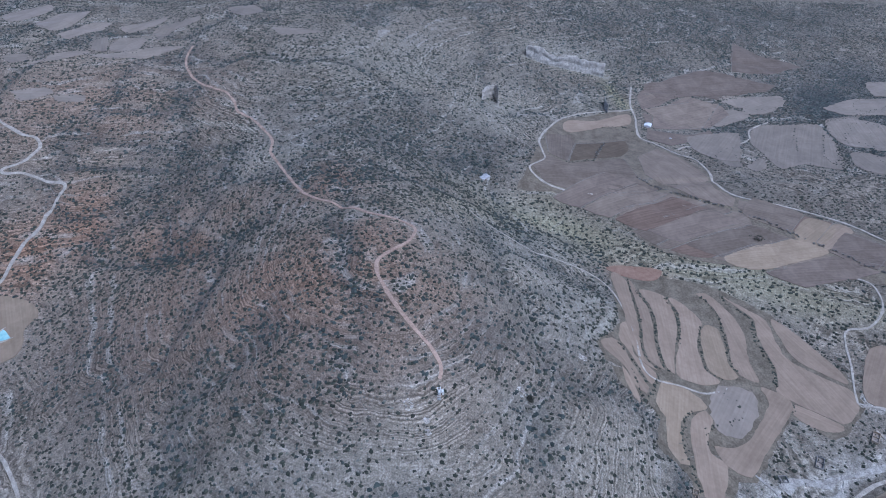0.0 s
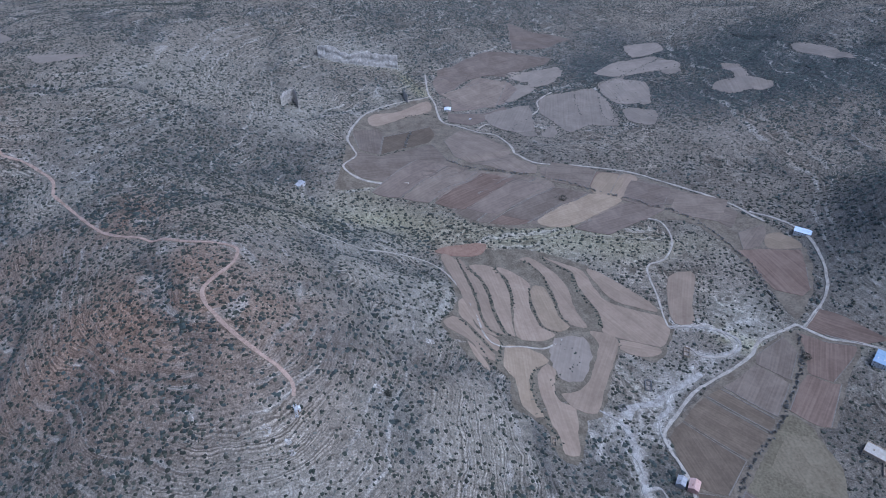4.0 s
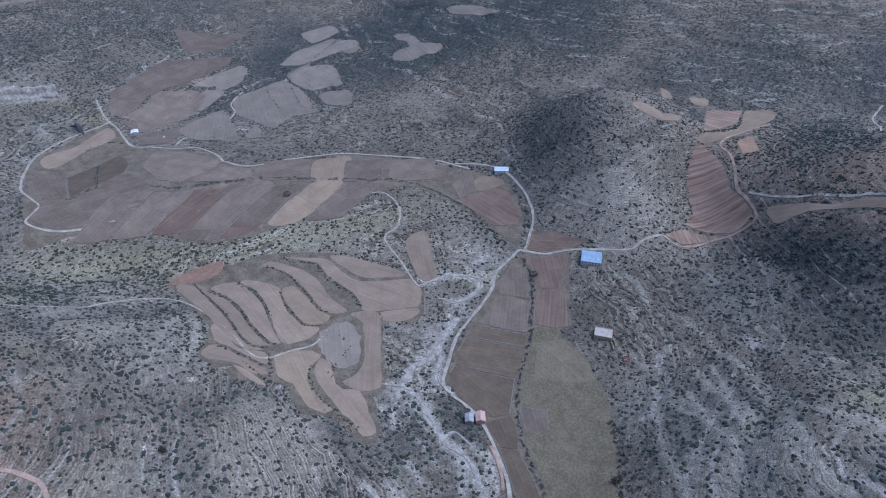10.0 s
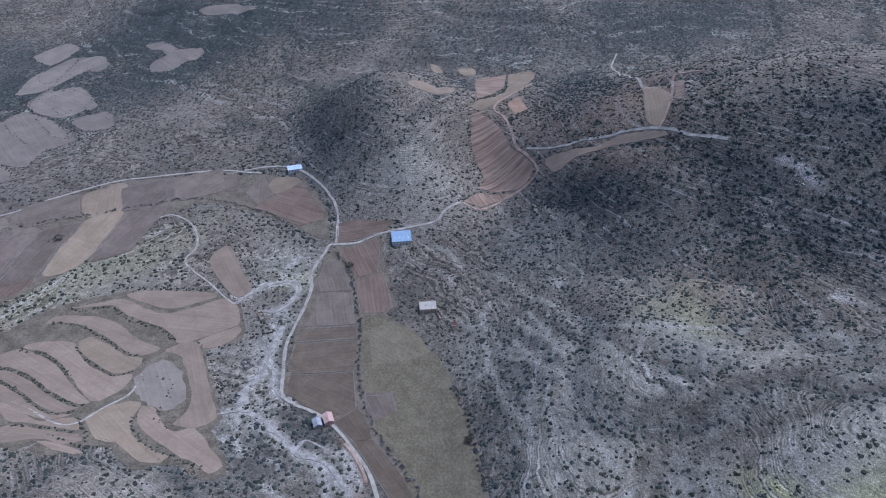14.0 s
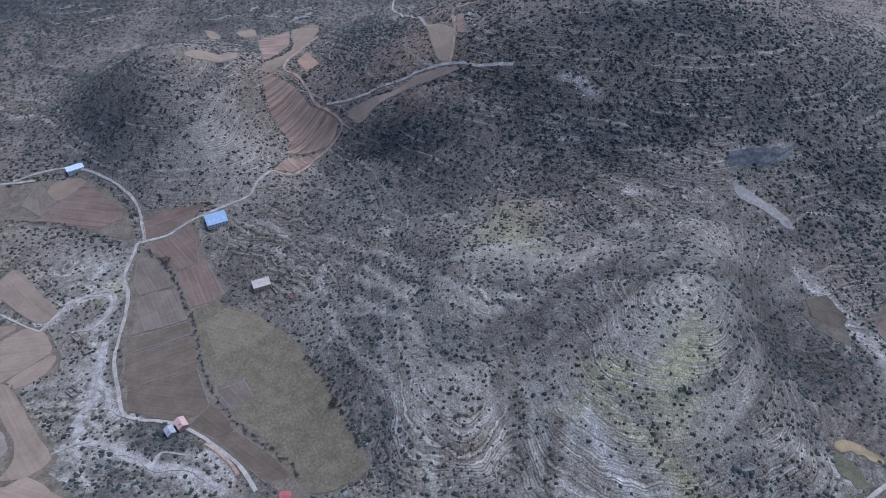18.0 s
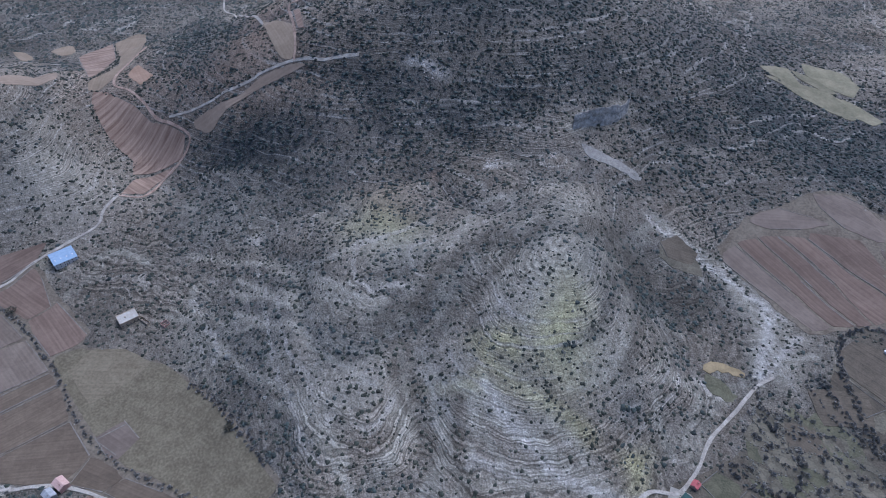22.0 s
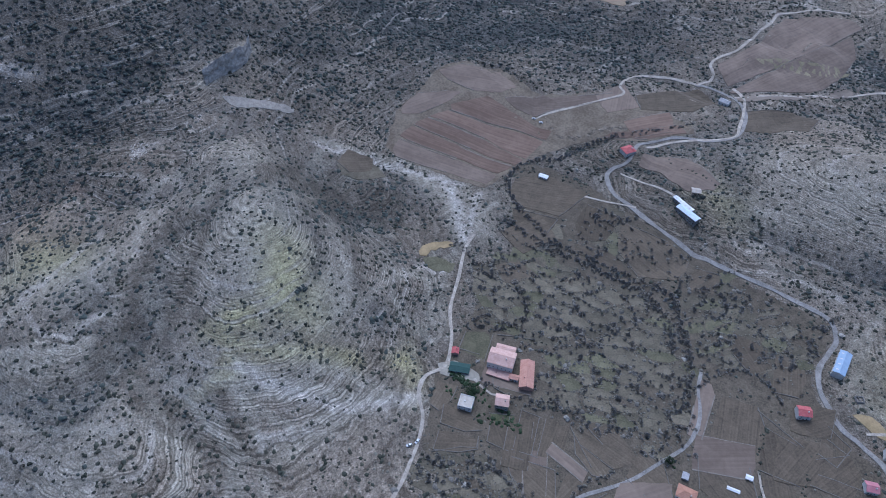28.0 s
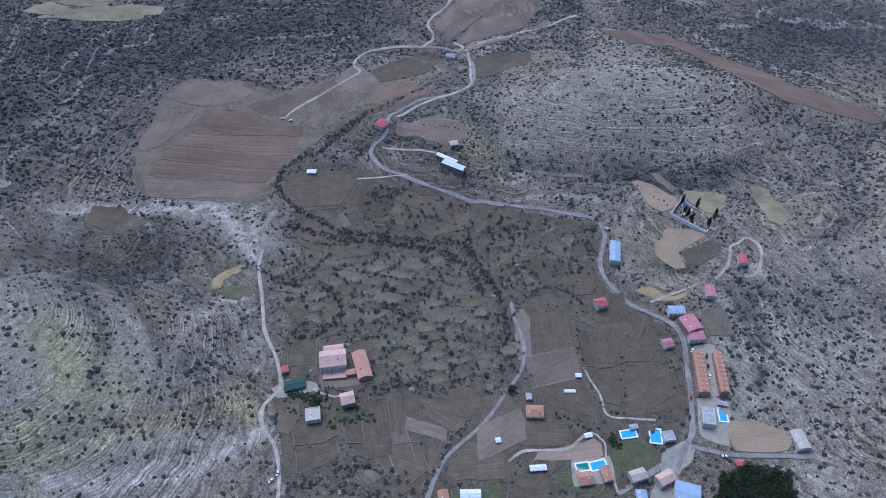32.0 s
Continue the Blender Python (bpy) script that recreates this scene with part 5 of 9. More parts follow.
road("wash", 2.6, [(391.0, 413.5), (410.1, 406.1), (428.4, 397.7), (440.1, 387.0), (447.2, 371.8), (438.1, 359.9), (417.1, 358.5), (400.3, 365.0), (394.5, 373.9)])
road("wash", 5.6, [(381.2, 346.0), (358.2, 336.8), (340.3, 332.9), (321.9, 323.4), (303.7, 322.2), (288.7, 321.5), (277.6, 314.2)])
road("wash", 3.7, [(338.2, 332.5), (325.6, 315.3), (307.3, 304.6), (299.6, 286.7)])
road("wash", 4.2, [(272.1, 302.6), (266.4, 275.9), (257.5, 253.5), (249.5, 238.1), (252.4, 221.1), (251.4, 207.3), (239.3, 186.6)])
road("wash", 2.4, [(258.2, 325.7), (272.5, 306.9), (271.8, 278.9)])
road("wash", 2.6, [(253.3, 240.8), (266.7, 240.9), (264.9, 220.4)])
road("red", 3.0, [(277.9, 210.2), (269.6, 194.5), (250.9, 173.6)])
road("wash", 2.3, [(170.2, 248.5), (170.0, 240.1), (172.1, 227.2)])
field("bank", [(192.9, 600.5), (224.1, 594.9), (276.9, 584.6), (315.2, 570.0), (354.7, 532.1), (397.2, 449.1), (395.7, 409.3), (368.3, 381.6), (348.6, 371.5), (319.5, 391.2), (256.4, 317.9), (242.2, 318.0), (212.7, 275.5), (196.3, 282.6), (197.5, 315.1), (178.1, 337.4), (187.3, 365.0), (178.7, 382.9), (157.6, 392.8), (141.8, 431.5), (176.0, 481.8), (186.6, 558.5)])
field("brownbank", [(97.6, 749.2), (114.6, 785.3), (157.2, 919.7), (193.7, 983.8), (313.5, 1038.9), (310.4, 934.5), (350.6, 879.3), (377.0, 821.6), (381.7, 745.5), (442.7, 720.2), (531.1, 665.0), (587.2, 596.0), (611.3, 527.0), (609.1, 460.7), (568.7, 402.1), (521.1, 372.0), (528.8, 415.7), (539.7, 476.6), (537.6, 534.1), (521.1, 572.4), (447.0, 594.9), (382.5, 600.7), (295.2, 621.7), (252.1, 646.0), (233.5, 675.1), (210.6, 714.7), (159.3, 740.4)])
field("brownbank", [(451.0, 352.5), (501.2, 364.1), (516.2, 358.1), (548.6, 317.4), (499.9, 284.5), (451.7, 247.3), (439.1, 253.6), (419.2, 212.0), (399.6, 173.2), (370.0, 146.1), (341.3, 122.5), (309.7, 101.7), (271.2, 80.2), (252.3, 72.5), (232.7, 125.4), (255.3, 167.2), (293.8, 229.2), (300.2, 260.3), (305.1, 288.3), (330.6, 304.5), (378.9, 325.9)])
field("brownbank", [(419.4, -359.8), (453.6, -407.5), (459.9, -444.9), (469.1, -493.3), (457.5, -523.5), (417.3, -551.0), (356.1, -548.8), (296.8, -604.6), (282.4, -603.9), (197.6, -597.2), (191.2, -581.6), (221.6, -550.9), (262.6, -528.9), (289.6, -492.0), (304.7, -448.2), (309.6, -425.9), (312.1, -395.0), (362.1, -375.1)])
field("plots", [(308.7, -443.0), (275.1, -459.8), (226.5, -463.0), (187.1, -454.8), (127.7, -452.8), (75.6, -451.4), (-5.6, -461.3), (-20.1, -443.9), (-19.1, -409.5), (-35.3, -383.9), (-68.9, -365.9), (-92.6, -353.6), (-102.8, -323.7), (-108.8, -280.9), (-101.9, -260.3), (-86.0, -232.8), (-64.6, -208.9), (-55.0, -191.6), (95.9, -143.0), (154.7, -147.8), (180.1, -179.5), (201.2, -209.1), (211.4, -256.1), (230.6, -314.7), (214.1, -375.4), (250.2, -379.2)])
field("grey", [(440.8, 485.5), (463.2, 486.5), (470.1, 476.8), (437.0, 434.5), (420.9, 409.2), (401.8, 414.6), (406.5, 433.0), (418.5, 455.4)])
field("brown", [(122.2, 795.1), (146.7, 824.5), (173.7, 806.2), (215.9, 821.9), (260.6, 844.4), (266.6, 779.2), (294.7, 755.3), (219.0, 737.5), (196.9, 740.0), (162.6, 750.0), (136.9, 762.1)])
field("dark", [(198.3, 888.6), (282.1, 925.8), (280.4, 889.3), (259.7, 854.4), (215.0, 831.9), (175.6, 813.1)])
field("brown", [(153.8, 908.9), (194.5, 921.0), (196.7, 889.0), (174.3, 813.7), (149.1, 834.1)])
field("grey", [(187.8, 953.9), (203.8, 982.3), (250.7, 994.6), (307.2, 1026.4), (308.0, 994.8), (283.0, 978.8), (257.5, 971.8), (198.3, 935.9)])
field("brown", [(285.6, 858.2), (326.0, 900.3), (354.3, 865.5), (370.4, 813.1), (366.4, 766.0), (385.2, 738.1), (374.9, 717.9), (332.9, 736.3), (297.7, 773.0), (279.8, 791.8)])
field("brown", [(210.3, 730.9), (294.9, 746.0), (311.5, 737.5), (224.0, 709.5)])
field("brown", [(224.3, 708.3), (312.8, 737.0), (344.4, 725.5), (237.2, 674.6)])
field("brown", [(238.1, 673.0), (345.8, 725.0), (372.3, 711.0), (259.9, 646.3)])
field("brown", [(260.7, 644.8), (373.7, 710.3), (388.3, 696.9), (387.4, 682.2), (312.5, 657.7), (272.0, 639.0)])
field("red", [(272.8, 637.4), (312.3, 655.5), (351.9, 669.7), (369.7, 662.2), (381.2, 646.7), (320.2, 623.9), (297.5, 626.6)])
field("brown", [(321.6, 623.4), (382.0, 645.1), (418.1, 662.2), (446.7, 636.2), (481.5, 606.7), (449.6, 599.0), (385.6, 605.9), (347.5, 612.8)])
field("brown", [(389.8, 734.5), (440.8, 717.0), (460.7, 706.1), (431.3, 672.5), (396.2, 703.3), (380.8, 715.5)])
field("red", [(462.2, 703.8), (494.5, 690.6), (453.9, 648.9), (433.6, 671.6)])
field("grey", [(495.0, 688.4), (511.4, 672.8), (464.8, 636.3), (454.6, 647.3)])
field("brown", [(512.6, 670.5), (563.2, 628.0), (585.4, 593.6), (598.0, 565.7), (568.1, 539.4), (552.8, 577.3), (525.7, 604.1), (467.0, 635.6)])
field("brown", [(569.1, 527.3), (605.8, 528.0), (595.4, 509.0), (574.3, 494.4), (553.4, 497.6)])
field("red", [(545.7, 499.3), (573.1, 489.0), (603.9, 464.3), (586.1, 434.8), (566.5, 404.9), (552.5, 400.5), (534.6, 422.0), (539.8, 451.5), (546.4, 484.2)])
field("tan", [(592.1, 508.4), (609.7, 504.5), (613.5, 479.1), (607.0, 465.7), (579.8, 486.4)])
field("red", [(552.1, 376.9), (563.7, 353.8), (569.9, 325.0), (573.5, 309.6), (551.3, 318.2), (531.0, 344.8), (523.0, 361.5)])
field("brown", [(451.0, 348.0), (492.8, 358.7), (489.6, 335.4), (457.9, 308.6), (443.1, 337.6)])
field("brown", [(440.3, 337.2), (453.6, 304.6), (414.4, 276.5), (391.9, 322.4), (411.8, 327.5)])
field("dark", [(387.7, 321.5), (411.2, 275.3), (396.6, 265.8), (369.3, 316.9)])
field("dark", [(366.4, 317.0), (394.1, 263.6), (356.7, 246.5), (329.4, 298.4)])
field("dark", [(327.3, 297.5), (354.9, 245.3), (318.2, 221.5), (295.4, 236.2), (300.6, 263.7), (306.6, 285.6)])
field("red", [(477.2, 308.0), (490.2, 290.5), (496.9, 287.0), (450.4, 250.5), (440.5, 256.9), (430.2, 278.7), (458.8, 299.2)])
field("red", [(510.7, 356.3), (522.8, 339.0), (544.3, 318.7), (530.4, 307.9), (492.7, 291.9), (479.4, 310.1), (496.8, 330.9)])
field("meadow", [(425.8, 276.0), (434.2, 252.2), (416.4, 210.5), (399.0, 174.8), (369.4, 148.0), (340.7, 124.8), (309.1, 103.8), (270.1, 82.9), (249.6, 73.4), (235.0, 112.7), (286.9, 167.2), (302.5, 191.7), (333.4, 219.1), (383.2, 251.2)])
field("brown2", [(334.8, 221.1), (346.9, 200.5), (326.9, 185.4), (309.6, 199.1), (313.1, 206.9)])
field("dark", [(293.9, 230.4), (316.0, 220.1), (304.7, 201.8), (291.8, 192.0), (282.5, 203.9)])
field("dark", [(281.3, 202.0), (291.1, 189.3), (272.6, 159.3), (252.2, 133.3), (244.5, 150.9)])
field("strip", [(777.4, 289.7), (792.9, 288.2), (790.2, 270.5), (764.8, 238.8), (737.0, 216.8), (724.5, 196.0), (704.3, 175.7), (685.4, 181.6), (683.5, 191.8), (682.2, 212.8), (681.2, 235.0), (679.9, 240.6), (702.6, 242.5), (722.0, 262.1), (749.6, 279.5)])
field("strip", [(670.8, 237.0), (678.0, 214.6), (679.8, 189.0), (660.6, 211.7), (636.8, 221.9), (634.5, 243.2)])
field("strip", [(921.8, 337.5), (959.1, 299.4), (896.9, 282.4), (842.0, 286.9), (823.4, 299.1)])
field("tan", [(961.5, 295.7), (982.2, 258.8), (906.9, 249.9), (857.1, 258.5), (812.3, 271.4), (792.6, 286.3), (794.4, 294.6), (815.4, 295.9), (836.8, 279.0), (874.3, 271.2)])
field("orange", [(834.1, 250.7), (847.5, 243.1), (807.3, 218.0), (793.9, 232.4), (820.3, 251.4)])
field("tan", [(951.0, 379.9), (972.4, 359.4), (937.6, 345.6), (926.9, 360.3)])
field("tan", [(967.1, 436.7), (961.1, 418.6), (936.4, 401.6), (922.6, 409.3)])
field("grey", [(762.0, 378.9), (799.6, 364.3), (829.2, 338.0), (809.2, 333.6), (783.7, 352.2), (760.2, 366.9)])
field("tan", [(823.3, 73.6), (791.3, 55.9), (761.4, 36.1), (727.0, 35.4), (712.9, 39.5), (721.9, 51.6), (758.4, 62.8)])
field("grey", [(710.9, 162.4), (706.6, 105.1), (713.5, 78.1), (707.7, 40.7), (700.6, 25.0), (700.8, 57.5), (702.0, 85.9), (695.7, 126.0), (687.8, 144.4)])
field("strip", [(793.0, 33.3), (783.0, 24.2), (744.8, 21.1), (750.0, 29.5)])
field("brown2", [(366.7, 1129.0), (471.5, 1197.8), (530.3, 1199.4), (618.8, 1169.9), (591.9, 1147.0), (555.3, 1137.7), (488.4, 1100.5), (424.6, 1124.2)])
field("brown2", [(360.5, 1124.5), (426.3, 1110.8), (375.4, 1066.3), (339.6, 1048.3), (338.6, 1087.0)])
field("brown2", [(432.5, 1102.0), (487.5, 1078.1), (491.8, 1049.4), (446.8, 1003.4), (387.7, 988.5), (344.5, 985.2), (354.0, 1027.1), (388.7, 1068.4)])
field("brown2", [(336.9, 1036.1), (352.5, 1028.0), (336.2, 977.1), (398.5, 969.9), (440.4, 991.3), (441.3, 973.7), (383.4, 939.4), (356.1, 922.2), (321.1, 942.6), (335.6, 990.6)])
field("pale", [(496.0, 1114.3), (572.5, 1124.3), (614.6, 1131.2), (602.5, 1090.8), (543.1, 1074.3), (497.0, 1091.5)])
field("pale", [(522.5, 1015.6), (576.8, 1019.7), (632.5, 1018.2), (624.5, 934.8), (596.6, 857.9), (548.6, 876.3), (499.8, 852.5), (497.4, 911.0), (493.4, 956.5)])
field("pale", [(652.6, 1034.4), (716.7, 1045.1), (651.2, 972.3), (635.7, 982.4)])
field("pale", [(694.2, 1028.7), (718.3, 1019.6), (715.3, 962.6), (688.2, 912.6), (673.9, 917.2), (670.2, 945.9), (648.0, 955.4)])
field("pale", [(638.8, 917.0), (663.4, 903.5), (658.2, 849.0), (644.8, 835.4), (631.0, 845.3), (621.2, 876.8)])
field("pale", [(722.4, 1087.2), (756.3, 1115.6), (818.7, 1106.5), (829.2, 1048.7), (806.0, 1038.1), (765.2, 1054.9), (728.7, 1061.7)])
field("pale", [(787.9, 1044.0), (821.3, 1030.0), (810.6, 1002.6), (783.6, 1006.3)])
field("pale", [(879.5, 982.6), (903.0, 958.7), (872.0, 893.8), (887.3, 848.9), (869.8, 838.6), (836.3, 856.0), (813.6, 861.9), (803.3, 901.5), (825.5, 918.3), (853.1, 907.8), (870.7, 947.6)])
field("pale", [(414.4, 898.1), (455.0, 931.0), (447.4, 886.0), (442.0, 851.3), (417.9, 854.8)])
field("pale", [(463.8, 1055.0), (512.0, 1071.5), (528.8, 1049.9), (472.5, 1011.0), (451.1, 1011.3)])
field("pale", [(-641.6, 967.1), (-609.1, 994.9), (-572.9, 1012.2), (-560.4, 1003.3), (-603.3, 972.1)])
field("pale", [(-544.0, 1039.1), (-534.8, 1063.4), (-493.0, 1063.0), (-495.6, 1018.9), (-534.0, 1014.1)])
field("pale", [(-567.1, 998.3), (-527.3, 1008.3), (-477.5, 1032.0), (-421.5, 1041.7), (-443.3, 1023.3), (-520.8, 991.6)])
field("pale", [(-497.0, 1097.6), (-455.6, 1151.6), (-437.3, 1172.5), (-433.0, 1142.6), (-466.3, 1092.0), (-469.8, 1055.1)])
field("pale", [(-789.4, 1161.5), (-745.3, 1196.0), (-720.1, 1216.7), (-705.1, 1158.0), (-741.9, 1114.7)])
field("pale", [(-699.1, 1105.6), (-674.9, 1157.5), (-632.9, 1174.8), (-628.5, 1120.8), (-653.1, 1072.6)])
field("pale", [(-563.9, 881.6), (-522.8, 887.3), (-517.6, 873.9), (-553.9, 866.9)])
field("pale", [(-628.2, 888.5), (-584.5, 900.2), (-565.8, 886.0), (-600.4, 863.9)])
field("pale", [(-291.9, 1089.4), (-251.3, 1076.5), (-197.8, 1061.2), (-264.2, 1047.8)])
field("tan", [(-477.9, 520.0), (-448.4, 521.2), (-425.3, 511.0), (-412.1, 494.3), (-418.1, 479.5), (-409.3, 456.9), (-409.7, 441.5), (-432.5, 437.2)])
field("red", [(421.0, -460.1), (400.0, -500.5), (359.4, -500.2), (312.2, -505.7), (309.7, -492.5), (360.1, -475.0), (414.3, -454.1)])
field("red", [(424.6, -429.4), (415.6, -451.7), (359.0, -472.8), (310.2, -489.3), (307.9, -455.9), (360.8, -450.6), (414.3, -433.8)])
field("red", [(427.5, -407.5), (424.5, -426.9), (359.7, -448.5), (309.1, -453.1), (310.7, -440.9), (361.5, -428.0)])
field("red", [(425.3, -383.4), (427.2, -405.0), (370.4, -421.4), (311.9, -438.0), (316.2, -420.2), (361.8, -406.3), (418.1, -385.5)])
field("brown2", [(416.4, -364.2), (422.4, -380.7), (360.2, -403.6), (316.2, -417.6), (314.3, -399.1), (354.7, -383.1), (405.7, -359.1)])
field("brown2", [(466.9, -489.4), (457.2, -517.4), (420.2, -546.4), (387.8, -538.7), (394.5, -515.5), (417.5, -495.3), (451.4, -486.3)])
field("brown2", [(454.8, -416.0), (457.5, -444.4), (438.1, -472.6), (425.8, -483.4), (427.1, -453.7), (435.5, -423.8), (447.5, -408.5)])
field("brown2", [(384.7, -512.5), (356.7, -546.6), (323.4, -545.6), (341.8, -517.4), (363.0, -507.3)])
field("brown2", [(351.4, -541.2), (324.7, -571.5), (296.5, -600.6), (285.3, -601.0), (316.8, -553.6), (336.7, -525.1)])
field("red", [(241.5, -555.2), (208.6, -589.6), (194.2, -582.6), (222.9, -554.4), (263.7, -531.6), (258.2, -543.4)])
field("brown2", [(212.9, -530.6), (174.8, -546.4), (130.2, -528.1), (130.5, -518.5), (149.6, -505.2), (183.6, -515.4), (206.9, -513.8)])
field("garden", [(296.5, -427.5), (271.5, -451.5), (225.3, -453.8), (228.3, -439.9), (231.1, -412.5), (265.3, -398.6), (287.1, -402.9)])
field("garden", [(272.1, -390.5), (229.2, -408.1), (225.7, -386.3), (252.0, -372.9)])
field("garden", [(99.7, -439.8), (78.2, -446.5), (72.2, -424.9), (93.1, -415.9)])
field("garden", [(218.2, -441.9), (183.5, -444.6), (178.9, -415.5), (199.8, -402.8), (214.5, -417.6)])
field("garden", [(179.6, -442.1), (132.1, -448.2), (107.3, -443.1), (103.5, -419.3), (134.6, -401.6), (163.7, -412.8)])
field("garden", [(42.0, -402.5), (13.4, -404.2), (3.1, -390.0), (12.5, -372.9), (32.1, -381.3)])
field("brown2", [(231.9, -718.5), (216.7, -787.5), (218.1, -870.2), (156.1, -923.7), (137.2, -918.4), (160.0, -828.0), (184.9, -758.8), (205.5, -701.5)])
field("brown2", [(200.7, -693.2), (172.0, -790.9), (140.6, -891.9), (119.9, -860.8), (117.3, -798.5), (131.9, -752.6), (175.9, -709.5)])
field("pale", [(193.0, -684.8), (173.8, -705.2), (124.4, -751.8), (105.9, -794.0), (92.5, -793.4), (140.0, -722.7), (172.8, -689.7)])
field("garden", [(172.8, -665.2), (131.1, -703.4), (102.2, -709.6), (101.0, -671.3), (149.2, -623.2)])
field("garden", [(274.4, -611.8), (227.1, -668.9), (201.2, -663.2), (209.6, -622.9), (255.1, -592.5)])
field("red", [(30.7, -798.1), (-17.2, -827.0), (-68.2, -819.7), (-138.0, -785.0), (-195.8, -729.6), (-259.8, -728.3), (-298.9, -714.2), (-282.6, -692.3), (-206.8, -674.3), (-144.7, -681.0), (-111.1, -769.5), (-55.2, -801.5), (-13.1, -785.0)])
field("olive", [(673.6, -534.4), (665.0, -571.1), (635.0, -569.0), (616.0, -598.7), (571.5, -609.8), (567.9, -591.4), (607.6, -568.3), (640.5, -547.2)])
field("olive", [(677.2, -598.0), (653.3, -641.4), (620.2, -643.5), (603.1, -623.4), (627.1, -597.5), (651.8, -588.3)])
field("tan", [(550.7, -714.6), (500.8, -779.5), (472.7, -780.0), (454.2, -733.7), (491.3, -699.0)])
field("olive", [(617.4, -584.4), (595.9, -614.1), (554.3, -630.8), (551.3, -614.6), (582.9, -594.6)])
field("tan", [(447.2, -735.7), (414.0, -756.4), (386.2, -754.2), (377.4, -735.8), (424.6, -723.5)])
field("ochre", [(297.7, -283.8), (300.2, -292.5), (296.2, -303.6), (285.8, -316.5), (281.5, -315.1), (284.5, -304.7), (288.4, -303.3), (287.8, -296.7), (291.7, -293.7), (289.4, -285.1), (292.9, -280.7)])
field("garden", [(429.8, -299.7), (437.1, -320.9), (418.1, -336.9), (407.6, -325.7), (414.0, -301.7)])
field("scree", [(548.7, -255.3), (542.5, -266.4), (512.0, -311.6), (507.2, -302.3), (530.3, -260.2)])
field("brown2", [(40.0, -341.3), (31.7, -343.8), (24.8, -336.6), (14.1, -295.4), (24.1, -292.3), (32.2, -317.3)])
field("garden", [(20.3, -339.2), (-4.1, -349.4), (-14.7, -337.5), (-24.2, -307.1), (8.8, -296.9)])
field("garden", [(-16.7, -336.9), (-43.7, -338.9), (-50.2, -334.9), (-53.2, -310.1), (-26.9, -302.3)])
field("garden", [(13.8, -287.8), (-21.0, -299.5), (-41.7, -274.7), (-40.4, -260.6), (-2.9, -261.0)])
field("garden", [(-30.9, -299.3), (-52.5, -305.6), (-59.6, -276.2), (-47.7, -275.5)])
field("garden", [(-55.1, -305.4), (-90.7, -317.6), (-102.0, -288.5), (-64.9, -268.2)])
field("garden", [(-53.1, -336.9), (-69.8, -357.6), (-82.2, -346.0), (-83.8, -323.1), (-57.8, -315.9)])
field("garden", [(42.7, -214.1), (18.4, -212.6), (12.0, -194.6), (47.0, -181.9), (52.5, -186.3)])
field("grey", [(-6.8, -220.0), (-36.3, -237.9), (-43.7, -243.8), (-50.0, -240.2), (-51.9, -232.6), (-34.5, -223.3), (-5.2, -213.8)])
field("garden", [(126.0, -223.4), (111.0, -230.5), (97.4, -200.4), (109.1, -191.9)])
field("garden", [(108.6, -231.3), (91.7, -239.0), (80.6, -212.9), (94.8, -201.7)])
field("garden", [(109.6, -187.5), (79.0, -202.1), (65.2, -184.9), (74.9, -169.4), (101.2, -177.4)])
field("garden", [(159.7, -167.1), (134.3, -182.0), (129.1, -175.4), (137.7, -163.9), (152.3, -152.7)])
field("garden", [(87.1, -237.3), (48.7, -229.8), (48.0, -224.0), (57.6, -217.7), (75.6, -222.5)])
field("tan", [(-137.6, -284.3), (-157.7, -289.3), (-178.2, -285.7), (-178.2, -272.4), (-143.5, -263.4)])
field("olive", [(-146.1, -525.0), (-163.3, -527.5), (-177.8, -485.8), (-171.1, -474.3), (-156.5, -495.3)])
field("lawn", [(-55.8, -240.2), (-72.0, -249.8), (-90.8, -248.0), (-87.8, -235.3), (-71.9, -221.4), (-60.5, -229.1)])
field("lawn", [(-18.9, -207.1), (-34.0, -213.7), (-36.5, -204.9), (-56.5, -209.8), (-53.4, -203.3), (-30.3, -198.7)])
field("lawn", [(143.0, -204.7), (127.8, -216.8), (124.6, -211.4), (137.4, -201.9)])
field("lawn", [(45.2, -175.9), (41.2, -178.9), (37.8, -171.6), (24.4, -174.2), (24.9, -184.3), (13.9, -189.7), (8.2, -173.7), (42.0, -162.4)])
field("brown2", [(173.9, -239.7), (148.5, -237.8), (133.7, -244.6), (128.9, -238.5), (164.9, -220.8)])
field("garden", [(-49.3, -369.0), (-69.1, -363.2), (-66.6, -341.4), (-52.5, -342.6)])
field("garden", [(5.4, -403.2), (-20.1, -402.9), (-24.0, -377.6), (-5.6, -370.2)])
field("garden", [(199.4, -394.8), (170.4, -407.7), (133.5, -398.1), (190.4, -386.1)])
field("garden", [(190.0, -197.1), (175.8, -204.9), (171.0, -191.2), (170.7, -178.3), (179.1, -177.5)])
field("garden", [(172.3, -185.4), (154.4, -193.6), (137.1, -189.8), (145.4, -179.9), (162.9, -171.6)])
field("garden", [(137.3, -199.9), (120.7, -207.2), (112.2, -189.9), (128.3, -184.8)])
field("garden", [(8.1, -190.6), (-18.6, -197.5), (-19.5, -182.0), (6.3, -174.2)])
field("garden", [(16.9, -236.8), (-0.4, -247.1), (-21.8, -248.1), (-24.8, -231.4), (2.9, -222.4), (16.3, -225.4)])
